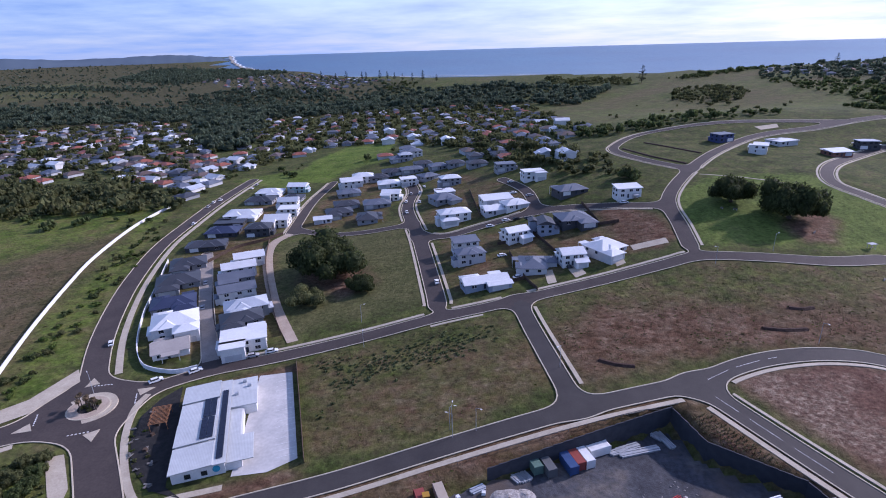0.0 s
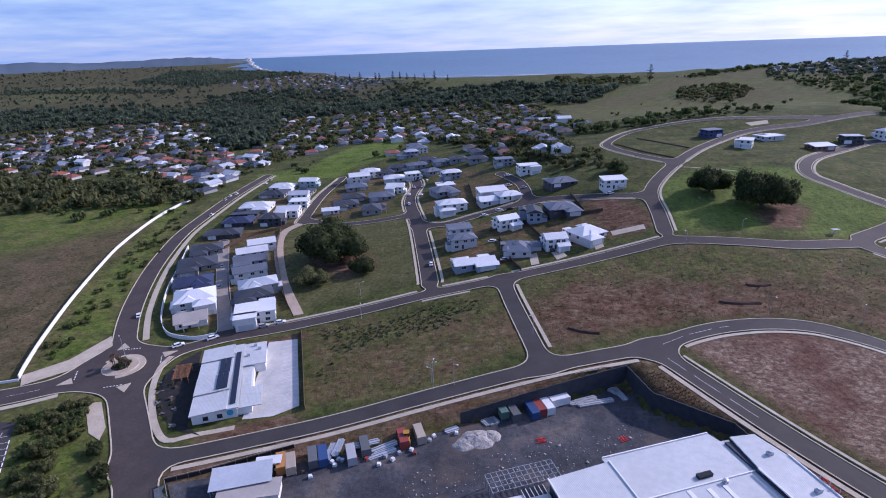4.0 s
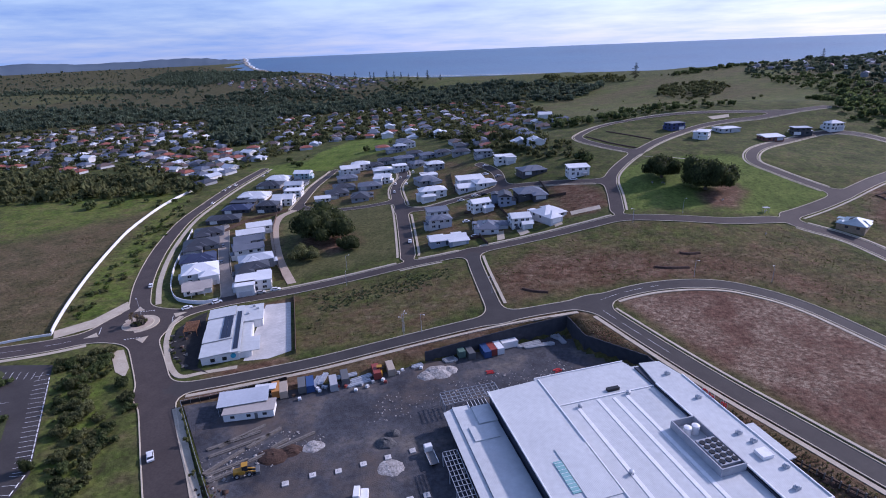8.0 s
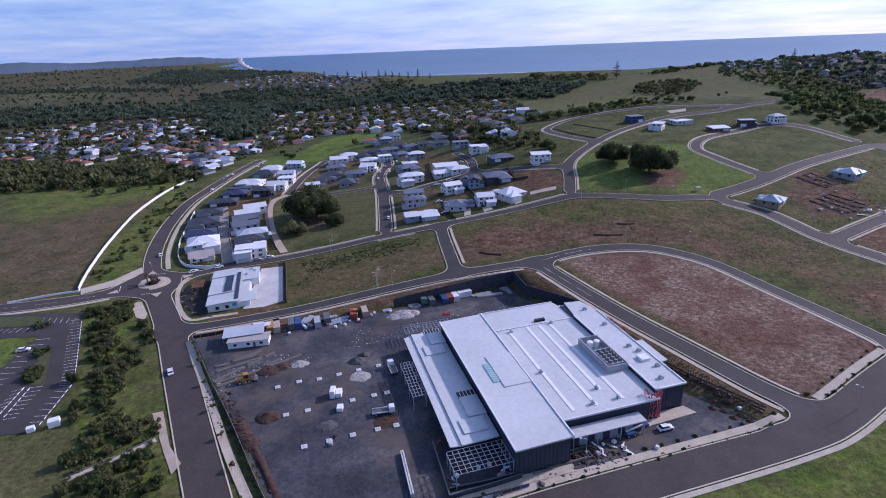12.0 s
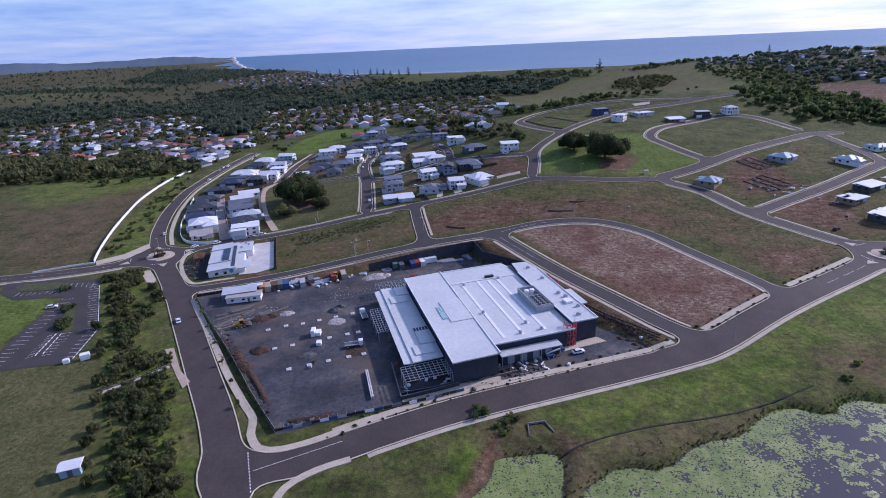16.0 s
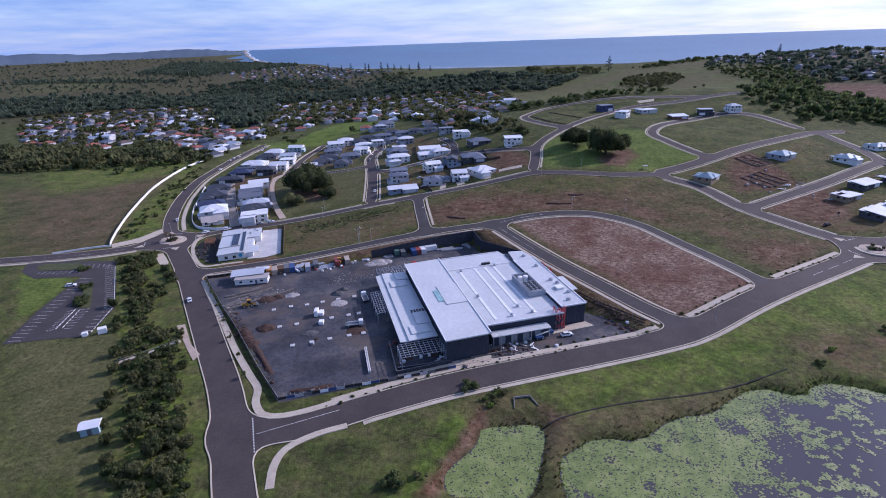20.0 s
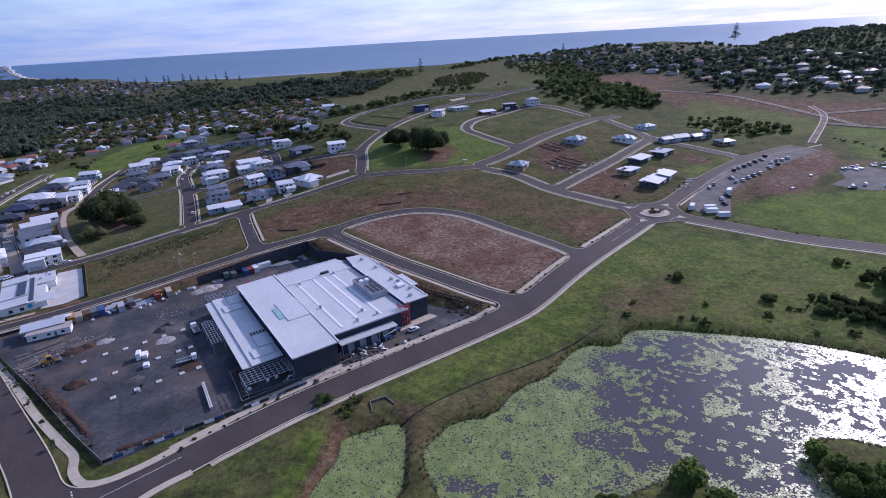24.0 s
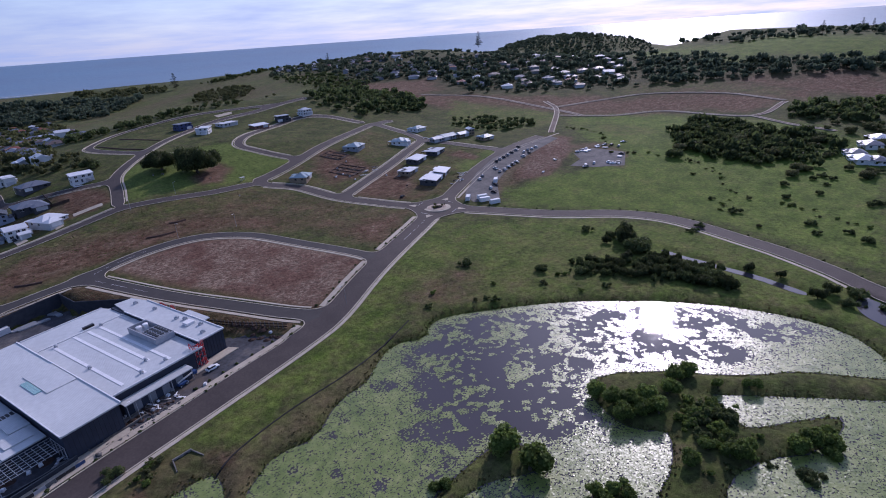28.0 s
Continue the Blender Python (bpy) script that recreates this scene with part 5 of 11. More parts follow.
def fence(name, pts, h, mat, label, cat, step=2.4, thick=.12, cap=None, dz=0.0, pname="panel"):
    c = curve_pts(pts, step)
    root = empty(name, c[0][0], c[0][1], gz(*c[0]), 0, label, cat)
    z = surface(c[:, 0], c[:, 1])
    for (a, b, za, zb) in zip(c[:-1], c[1:], z[:-1], z[1:]):
        bm = bmesh.new()
        o = Vector((c[0][0], c[0][1], z[0]))
        bm_bar(bm, Vector((*a, za + h / 2 + dz)) - o, Vector((*b, zb + h / 2 + dz)) - o, thick, h)
        part(pname, bm, mat, root)
    return root


fence("boundary_fence", [(-107.2, 302.5), (-100, 279), (-92.3, 253.5)], 1.9, M_BROWNWALL, "brown timber boundary fence along the car park", "fence")
# parking bays
for i in range(15):
    a = np.array((-106.2, 293.0)) + (np.array((-95.6, 257.5)) - np.array((-106.2, 293.0))) * i / 14
    d = np.array((-1.0, -.3))
    b = a + d * 5.0
    bm = bmesh.new()
    bm_bar(bm, (*a, gz(*a) + .14), (*b, gz(*b) + .14), .12, .02)
    me_ = bpy.data.meshes.new("bay_line")
    bm.to_mesh(me_)
    bm.free()
    me_.materials.append(M_LINE)
    tagged(new("trim_bay_line", me_), "white painted parking bay line", "marking", kind="structure")
# ---- houses ----
def roof_mat(name, a, b):
    m = material(name, [a, b], .5, .12, fine=(1.5, .05), spec=.4, vary=.06)
    nt = m.node_tree
    co = nt.nodes.new("ShaderNodeTexCoord")
    w = nt.nodes.new("ShaderNodeTexWave")
    w.inputs["Scale"].default_value = 2.2
    nt.links.new(co.outputs["Object"], w.inputs["Vector"])
    bp = nt.nodes.new("ShaderNodeBump")
    bp.inputs["Strength"].default_value, bp.inputs["Distance"].default_value = .2, .04
    nt.links.new(w.outputs["Fac"], bp.inputs["Height"])
    nt.links.new(bp.outputs[0], nt.nodes["Principled BSDF"].inputs["Normal"])
    return m


ROOFS = {"white": roof_mat("white_steel_roof", (.56, .57, .59), (.66, .67, .69)), "pale": roof_mat("pale_grey_steel_roof", (.36, .39, .44), (.44, .47, .52)),
         "slate": roof_mat("slate_grey_steel_roof", (.10, .115, .15), (.14, .155, .19)), "dark": roof_mat("charcoal_steel_roof", (.035, .038, .048), (.055, .058, .07)),
         "navy": roof_mat("navy_steel_roof", (.022, .028, .065), (.035, .045, .09)), "tan": roof_mat("tan_steel_roof", (.30, .27, .25), (.38, .34, .31)),
         "teal": roof_mat("pale_blue_sarking_roof", (.13, .215, .27), (.21, .295, .345)), "red": roof_mat("terracotta_tile_roof", (.22, .065, .04), (.30, .10, .06)),
         "brown": roof_mat("brown_tile_roof", (.085, .055, .045), (.13, .09, .075))}
WALLS = {"white": M_OFFWHITE, "grey": material("grey_render", [(.22, .23, .25), (.29, .30, .32)], .8, .4, vary=.08), "pale": material("pale_render", [(.42, .43, .45), (.50, .51, .53)], .8, .4),
         "dark": material("dark_cladding", [(.045, .048, .055), (.07, .072, .08)], .7, .4), "teal": material("pale_blue_wall", [(.25, .36, .40), (.32, .43, .46)], .8, .4),
         "bluegrey": material("blue_grey_weatherboard", [(.20, .24, .31), (.27, .31, .38)], .75, .4), "navy": material("navy_wrap_wall", [(.03, .045, .12), (.05, .065, .16)], .6, .4),
         "brick": material("red_brick_wall", [(.16, .07, .05), (.23, .11, .08)], .85, 1.2), "frame": material("raw_timber_wall", [(.20, .15, .10), (.30, .23, .16)], .9, .8)}
WORDS_R = {"white": "white steel", "pale": "pale grey steel", "slate": "slate grey steel", "dark": "charcoal steel", "navy": "navy steel", "tan": "tan steel", "teal": "pale blue sheeted", "red": "terracotta tiled", "brown": "brown tiled"}
WORDS_W = {"white": "white", "grey": "grey rendered", "pale": "pale rendered", "dark": "dark clad", "teal": "pale blue", "bluegrey": "blue-grey weatherboard", "navy": "navy wrapped", "brick": "red brick", "frame": "timber-framed unfinished"}
WORDS_K = {"hip": "hipped", "gable": "gabled", "flat": "flat", "skillion": "single-slope"}


def bm_roof(bm, x0, x1, y0, y1, z, kind, pitch=.40, over=.55, t=.16):
    """A roof over a rectangle: eaves at z, ridge along x when wider in x."""
    x0, x1, y0, y1 = x0 - over, x1 + over, y0 - over, y1 + over
    swap = (x1 - x0) < (y1 - y0)
    w, d = (x1 - x0, y1 - y0) if not swap else (y1 - y0, x1 - x0)
    def put(a, b, c):
        u, v = a - w / 2, b - d / 2
        if swap:
            u, v = -v, u
        return bm.verts.new(((x0 + x1) / 2 + u, (y0 + y1) / 2 + v, c))
    if kind == "flat":
        bm_box(bm, x0, x1, y0, y1, z, z + .3)
        return z + .3
    if kind == "skillion":
        h = d * .12
        lo = [put(0, 0, z), put(w, 0, z), put(w, d, z + h), put(0, d, z + h)]
        hi = [put(0, 0, z + .25), put(w, 0, z + .25), put(w, d, z + h + .25), put(0, d, z + h + .25)]
        top = [hi]
    else:
        h = d / 2 * pitch
        ins = d / 2 if kind == "hip" else 0.0
        lo = [put(0, 0, z), put(w, 0, z), put(w, d, z), put(0, d, z)]
        hi = [put(0, 0, z + t), put(w, 0, z + t), put(w, d, z + t), put(0, d, z + t)]
        r0, r1 = put(ins, d / 2, z + t + h), put(w - ins, d / 2, z + t + h)
        bm.faces.new((hi[0], hi[1], r1, r0)), bm.faces.new((hi[2], hi[3], r0, r1))
        bm.faces.new((hi[1], hi[2], r1)), bm.faces.new((hi[3], hi[0], r0))
        top = []
    for f in top:
        bm.faces.new(f)
    bm.faces.new(lo[::-1])
    for i in range(4):
        j = (i + 1) % 4
        bm.faces.new((lo[i], lo[j], hi[j], hi[i]))
    return z + t + 1.5


def bm_gable_fill(bm, x0, x1, y0, y1, z, pitch=.40):
    """Wall triangles under a gable roof."""
    if (x1 - x0) >= (y1 - y0):
        h = (y1 - y0) / 2 * pitch
        for x, s in ((x0, 1), (x1 - .1, 1)):
            bm_prismx = [(x, y0, z), (x, y1, z), (x, (y0 + y1) / 2, z + h)]
            a = [bm.verts.new(p) for p in bm_prismx]
            b = [bm.verts.new((p[0] + .1, p[1], p[2])) for p in bm_prismx]
            bm.faces.new(a), bm.faces.new(b[::-1])
            for i in range(3):
                j = (i + 1) % 3
                bm.faces.new((a[j], a[i], b[i], b[j]))


RND = random.Random(5)


def window_part(root, x, y, z, w, h, face, framed=True):
    bm = bmesh.new()
    if face in ("s", "n"):
        s = -1 if face == "s" else 1
        bm_box(bm, x - w / 2, x + w / 2, min(y, y + s * .06), max(y, y + s * .06), z, z + h)
    else:
        s = -1 if face == "w" else 1
        bm_box(bm, min(x, x + s * .06), max(x, x + s * .06), y - w / 2, y + w / 2, z, z + h)
    pane = part("window", bm, M_GLASSDARK, root, "dark window pane")
    if not framed:
        return
    bm = bmesh.new()
    if face in ("s", "n"):
        y2 = y + s * .045
        for dims in ((x - w / 2 - .08, x + w / 2 + .08, z - .1, z), (x - w / 2 - .08, x + w / 2 + .08, z + h, z + h + .08), (x - .035, x + .035, z, z + h)):
            bm_box(bm, dims[0], dims[1], min(y, y2 + s * .05), max(y, y2 + s * .05), dims[2], dims[3])
    else:
        x2 = x + s * .045
        for dims in ((y - w / 2 - .08, y + w / 2 + .08, z - .1, z), (y - w / 2 - .08, y + w / 2 + .08, z + h, z + h + .08), (y - .035, y + .035, z, z + h)):
            bm_box(bm, min(x, x2 + s * .05), max(x, x2 + s * .05), dims[0], dims[1], dims[2], dims[3])
    fr = part("frame", bm, M_WHITE, pane)


RH = random.Random(77)


def rear_rooms(root, w, d, H, storeys, kind, rc, wc, low, s):
    """What breaks up the plain box: a projecting room with its own roof, a covered patio, and solar panels on some roofs."""
    if min(w, d) < 7:
        return
    bw, bd = w * RH.uniform(.34, .48), RH.uniform(1.6, 2.8)
    cx = -s * (w / 2 - bw / 2 - .35)
    h = 2.5 if storeys == 1 or RH.random() < .6 else H - .25
    rk = "flat" if kind == "flat" else ("skillion" if kind == "skillion" else "hip")
    bm = bmesh.new()
    bm_box(bm, cx - bw / 2, cx + bw / 2, d / 2 + .003, d / 2 + bd, low, h)
    part("rear_wall", bm, WALLS[wc], root)
    bm = bmesh.new()
    bm_roof(bm, cx - bw / 2, cx + bw / 2, d / 2 + (-1.4 if h > 2.6 or storeys == 1 else .56), d / 2 + bd, h, rk, .36, .45)
    part("rear_roof", bm, ROOFS[rc], root)
    window_part(root, cx, d / 2 + bd, .85, 1.6, 1.2, "n", False)
    # covered patio beside it
    pw = w * .3
    px = s * (w / 2 - pw / 2 - .4)
    bm = bmesh.new()
    bm_box(bm, px - pw / 2, px + pw / 2, d / 2 + .57, d / 2 + 3.4, 2.42, 2.56)
    part("patio_roof", bm, ROOFS[rc], root)
    for qx in (px - pw / 2 + .15, px + pw / 2 - .15):
        boxpart("patio_post", (qx - .07, qx + .07, d / 2 + 3.1, d / 2 + 3.24, low, 2.42), M_WHITE, root)
    # a lower room along the front of a two-storey house
    if storeys == 2 and kind != "skillion":
        fw = w * RH.uniform(.36, .5)
        fx = s * RH.choice((-1, 1)) * (w / 2 - fw / 2)
        ex = w / 2 + 1.9 if fx > 0 else -w / 2 - 1.9
        x0, x1 = (w / 2 + .003, ex) if fx > 0 else (ex, -w / 2 - .003)
        bm = bmesh.new()
        bm_box(bm, x0, x1, -d * .36, d * .22, low, 2.5)
        part("side_wall", bm, WALLS[wc], root)
        bm = bmesh.new()
        bm_roof(bm, x0, x1, -d * .36, d * .22, 2.5, "flat" if kind == "flat" else "hip", .3, .3)
        part("side_roof", bm, ROOFS[rc], root)
    # a higher centre to a long hipped roof
    if kind == "hip" and w > 12:
        uw = w * RH.uniform(.3, .4)
        ux = RH.uniform(-.16, .16) * w
        bm = bmesh.new()
        bm_roof(bm, ux - uw / 2, ux + uw / 2, -d / 2 - .9, d * .1, H + .12, "hip", .46, .3)
        part("cross_roof", bm, ROOFS[rc], root)
    if kind in ("hip", "gable") and w >= d and RH.random() < .4:
        n = RH.choice((3, 4, 5))
        for i in range(n):
            a, b = -n * .53 + i * 1.06, -n * .53 + i * 1.06 + 1.0
            y0, y1 = d * .12, d * .12 + 1.7
            z0, z1 = [H + .16 + .07 + (d / 2 + .55 - y) * .40 for y in (y0, y1)]
            bm = bmesh.new()
            lo = [bm.verts.new(v) for v in ((a, y0, z0), (b, y0, z0), (b, y1, z1), (a, y1, z1))]
            hi = [bm.verts.new((v.co.x, v.co.y, v.co.z + .06)) for v in lo]
            bm.faces.new(lo[::-1]), bm.faces.new(hi)
            for k in range(4):
                bm.faces.new((lo[k], lo[(k + 1) % 4], hi[(k + 1) % 4], hi[k]))
            part("solar_panel", bm, M_GLASSDARK, root, "dark glass solar panel")


def house(x, y, w, d, yaw, storeys, kind, rc, wc, note=""):
    """A house with its walls, roof, windows, doors and a lower wing or porch where it has one."""
    k = 1.1 if x < -95 else (1.0 if storeys == 1 else .87)
    w, d = w * k, d * k
    corners = [(x + math.cos(radians(yaw)) * a - math.sin(radians(yaw)) * b, y + math.sin(radians(yaw)) * a + math.cos(radians(yaw)) * b) for a in (-w / 2, w / 2) for b in (-d / 2, d / 2)]
    zs_ = [gz(*c) for c in corners]
    z = max(zs_) * .5 + sum(zs_) / 8
    low = min(zs_) - z - .4
    label = "%s %s house with a %s %s roof" % ("two-storey" if storeys == 2 else "single-storey", WORDS_W[wc], WORDS_K[kind], WORDS_R[rc])
    root = empty("house", x, y, z, yaw, label, "house", "houses of the estate")
    H = 2.5 * storeys
    near = y < 440
    bm = bmesh.new()
    bm_box(bm, -w / 2, w / 2, -d / 2, d / 2, low, H)
    if kind == "gable":
        bm_gable_fill(bm, -w / 2, w / 2, -d / 2, d / 2, H)
    if kind == "skillion":
        bm_box(bm, -w / 2 + .05, w / 2 - .05, d / 2 - 1.2, d / 2 - .05, H, H + d * .1)
    part("wall", bm, WALLS[wc], root)
    bm = bmesh.new()
    bm_roof(bm, -w / 2, w / 2, -d / 2, d / 2, H, kind)
    part("roof", bm, ROOFS[rc], root)
    s = RND.choice((-1, 1))
    if note == "wing":
        ww, wd = w * .52, d * .45
        cx = s * (w / 2 - ww / 2)
        h2 = H if storeys == 1 else H - RND.choice((0.0, 2.4))
        bm = bmesh.new()
        bm_box(bm, cx - ww / 2, cx + ww / 2, -d / 2 - wd, -d / 2, low, h2)
        part("wing_wall", bm, WALLS[wc], root)
        bm = bmesh.new()
        bm_roof(bm, cx - ww / 2, cx + ww / 2, -d / 2 - wd, -d / 2 + .3, h2, "hip" if kind == "hip" else ("flat" if kind == "flat" else "gable"))
        part("wing_roof", bm, ROOFS[rc], root)
        boxpart("garage_door", (cx - ww * .36, cx + ww * .36, -d / 2 - wd - .07, -d / 2 - wd, .05, 2.25), WALLS["pale"] if wc != "pale" else M_WHITE, root, "pale panel garage door")
        front = -d / 2
    elif note == "porch":
        boxpart("porch_roof", (-w * .25, w * .25, -d / 2 - 3.2, -d / 2 + .1, 2.5, 2.75), ROOFS[rc], root)
        for px in (-w * .23, w * .23):
            boxpart("porch_post", (px - .1, px + .1, -d / 2 - 3.0, -d / 2 - 2.8, low, 2.5), M_WHITE, root)
    else:
        boxpart("garage_door", (s * w * .28 - 2.3, s * w * .28 + 2.3, -d / 2 - .07, -d / 2, .05, 2.25), M_WHITE if wc in ("dark", "navy") else WALLS["pale"], root, "pale panel garage door")
    rear_rooms(root, w, d, H, storeys, kind, rc, wc, low, s)
    boxpart("door", (-s * w * .06 - .5, -s * w * .06 + .5, -d / 2 - .06, -d / 2, .05, 2.15), M_DARKWALL, root, "dark front door")
    for lv in range(storeys):
        zz = .85 + 2.5 * lv
        if lv == 1:
            for px in (-w * .3, w * .05, w * .32):
                window_part(root, px, -d / 2, zz, 1.7, 1.25, "s", near)
        else:
            window_part(root, -s * w * .3, -d / 2, zz, 1.8, 1.3, "s", near)
        for py in (-d * .22, d * .24):
            window_part(root, -w / 2, py, zz, 1.4, 1.2, "w", False)
            window_part(root, w / 2, py, zz, 1.4, 1.2, "e", False)
        window_part(root, w * .15, d / 2, zz, 2.0, 1.3, "n", False)
    return root


house(-156.3, 313.5, 11, 9, 24, 1, 'gable', 'tan', 'white', 'porch')
house(-161.9, 329.7, 15, 12, 24, 2, 'hip', 'white', 'white', 'wing')
house(-173.5, 351.3, 16, 10, 24, 1, 'hip', 'navy', 'grey', 'wing')
house(-182.7, 375.5, 17, 12, 23, 1, 'hip', 'dark', 'grey', 'wing')
house(-188.0, 397.9, 15, 10, 23, 1, 'hip', 'dark', 'grey', 'wing')
house(-190.0, 425.0, 19, 9, 11, 1, 'hip', 'dark', 'dark', '')
house(-190.2, 449.7, 17, 11, 4, 1, 'hip', 'navy', 'dark', '')
house(-192.7, 467.8, 16, 8, 4, 1, 'flat', 'dark', 'dark', '')
house(-191.3, 486.1, 20, 12, 3, 1, 'hip', 'white', 'white', 'wing')
house(-191.4, 522.7, 18, 11, 1, 1, 'hip', 'dark', 'grey', '')
house(-192.0, 548.1, 18, 11, 1, 1, 'hip', 'white', 'white', 'wing')
house(-167.2, 447.4, 13, 10, 3, 2, 'hip', 'dark', 'dark', '')
house(-161.0, 463.4, 13, 10, 3, 2, 'gable', 'white', 'white', 'wing')
house(-160.3, 487.1, 11, 9, 3, 2, 'flat', 'white', 'white', '')
house(-166.3, 507.9, 12, 9, 3, 2, 'gable', 'pale', 'white', '')
house(-168.1, 526.3, 13, 10, -4, 1, 'hip', 'dark', 'grey', '')
house(-171.9, 555.1, 13, 9, -4, 2, 'gable', 'white', 'teal', '')
house(-156.3, 398.2, 13, 8, 23, 2, 'gable', 'white', 'white', '')
house(-156.7, 384.7, 14, 8, 23, 2, 'gable', 'white', 'white', '')
house(-153.1, 372.0, 14, 8, 23, 2, 'gable', 'slate', 'grey', 'wing')
house(-147.9, 358.1, 14, 8, 24, 2, 'gable', 'slate', 'white', '')
house(-137.9, 341.4, 15, 9, 24, 2, 'hip', 'pale', 'grey', 'wing')
house(-135.6, 329.8, 14, 9, 24, 2, 'hip', 'dark', 'grey', 'wing')
house(-129.7, 315.6, 14, 9, 18, 2, 'flat', 'white', 'white', 'wing')
house(-132.5, 463.6, 10, 6, 15, 1, 'gable', 'white', 'white', '')
house(-124.5, 476.4, 15, 10, 17, 1, 'hip', 'dark', 'grey', 'wing')
house(-122.8, 494.4, 15, 10, 17, 1, 'hip', 'dark', 'grey', '')
house(-103.2, 457.1, 14, 11, -83, 1, 'hip', 'dark', 'grey', '')
house(-101.2, 487.8, 16, 10, 10, 1, 'hip', 'slate', 'grey', '')
house(-92.7, 502.0, 14, 11, -2, 2, 'gable', 'white', 'white', 'wing')
house(-99.2, 546.8, 15, 10, 10, 1, 'hip', 'white', 'white', '')
house(-127.4, 530.3, 15, 10, 17, 1, 'hip', 'slate', 'grey', '')
house(-130.1, 558.1, 15, 10, 17, 2, 'gable', 'white', 'white', '')
house(-122.4, 569.7, 15, 10, 10, 2, 'hip', 'white', 'white', '')
house(-109.5, 569.9, 14, 10, 10, 1, 'hip', 'dark', 'grey', '')
house(-99.6, 581.0, 15, 10, 10, 1, 'hip', 'dark', 'grey', '')
house(-83.4, 579.9, 18, 10, 15, 1, 'hip', 'slate', 'grey', '')
house(-83.7, 542.1, 13, 10, 15, 2, 'flat', 'white', 'white', '')
house(-68.3, 548.4, 14, 10, 35, 1, 'hip', 'slate', 'grey', '')
house(-52.0, 514.2, 16, 10, 15, 2, 'hip', 'white', 'grey', '')
house(-55.6, 488.6, 12, 8, 15, 1, 'flat', 'white', 'white', '')
house(-56.4, 473.1, 15, 12, 25, 1, 'hip', 'slate', 'grey', 'wing')
house(-50.4, 432.8, 20, 11, 15, 2, 'hip', 'white', 'white', 'wing')
house(-45.6, 388.2, 14, 8, 15, 2, 'skillion', 'slate', 'white', '')
house(-44.0, 373.9, 15, 9, 15, 2, 'hip', 'slate', 'pale', '')
house(-38.8, 346.6, 19, 7.5, 15, 1, 'gable', 'white', 'bluegrey', 'wing')
house(-17.1, 358.6, 14, 11, 85, 1, 'hip', 'slate', 'pale', 'wing')
house(-0.5, 359.8, 11.5, 9.5, 10, 2, 'gable', 'white', 'white', 'wing')
house(15.6, 365.4, 15, 12, 30, 1, 'hip', 'white', 'pale', 'wing')
house(-20.6, 393.0, 13, 9, 25, 2, 'gable', 'white', 'white', 'wing')
house(-5.5, 397.1, 12, 9, -90, 2, 'gable', 'dark', 'bluegrey', 'wing')
house(9.6, 401.4, 16, 12, 10, 1, 'hip', 'slate', 'dark', 'wing')
house(-25.0, 449.9, 18, 9, 15, 1, 'skillion', 'white', 'white', '')
house(-15.8, 436.1, 14, 9, 20, 1, 'hip', 'white', 'white', '')
house(-27.9, 433.9, 12, 9, 15, 1, 'gable', 'white', 'pale', '')
house(16.1, 441.2, 17, 11, 18, 1, 'hip', 'slate', 'dark', '')
house(42.3, 421.9, 15, 8, 8, 2, 'skillion', 'white', 'white', '')
house(-47.0, 573.0, 14, 10, 10, 1, 'hip', 'dark', 'grey', '')
house(-30.6, 554.6, 15, 10, 10, 1, 'hip', 'dark', 'grey', '')
house(-12.9, 517.7, 15, 10, 10, 2, 'flat', 'slate', 'grey', '')
house(1.1, 481.9, 15, 10, 10, 2, 'flat', 'white', 'white', 'wing')
house(-96.8, 621.0, 15, 10, 15, 1, 'hip', 'slate', 'grey', '')
house(-74.3, 592.6, 15, 10, 15, 1, 'hip', 'dark', 'grey', '')
house(-61.4, 575.9, 14, 10, 15, 1, 'hip', 'slate', 'grey', '')
house(-84.4, 634.2, 16, 12, 15, 2, 'hip', 'slate', 'white', '')
house(-91.6, 623.2, 14, 10, 15, 2, 'hip', 'pale', 'grey', '')
house(137.1, 518.6, 14, 10, 18, 2, 'flat', 'slate', 'navy', '')
house(145.1, 483.7, 14, 9, 58, 2, 'flat', 'white', 'white', '')
house(171.9, 505.1, 16, 9, 18, 1, 'flat', 'white', 'pale', '')
house(190.5, 477.9, 14, 8, 8, 1, 'skillion', 'white', 'brick', '')
house(220.7, 495.9, 13, 9, -7, 2, 'flat', 'pale', 'dark', '')
house(248.1, 502.0, 12, 9, 8, 2, 'hip', 'pale', 'white', '')
house(224.6, 373.9, 14, 11, 33, 1, 'hip', 'teal', 'grey', '')
house(262.8, 365.1, 13, 10, 31, 1, 'hip', 'teal', 'white', 'wing')
house(303.2, 392.7, 13, 9, 12, 1, 'hip', 'teal', 'white', '')
house(301.9, 350.1, 13, 9, -1, 1, 'gable', 'teal', 'grey', '')
house(290.2, 349.5, 11, 7, 1, 1, 'gable', 'pale', 'grey', '')
house(316.0, 346.8, 10, 7, -1, 1, 'gable', 'white', 'frame', '')
house(325.7, 346.7, 8, 6, 72, 2, 'gable', 'white', 'frame', '')
house(265.8, 322.6, 15, 9, 26, 1, 'flat', 'pale', 'dark', '')
house(242.8, 316.1, 16, 8, 26, 1, 'skillion', 'white', 'dark', '')
house(222.4, 299.1, 13, 7, 26, 1, 'flat', 'white', 'frame', '')
house(236.8, 280.8, 14, 8, 34, 1, 'skillion', 'white', 'frame', '')
house(223.2, 273.8, 18, 9, 34, 1, 'skillion', 'white', 'dark', '')
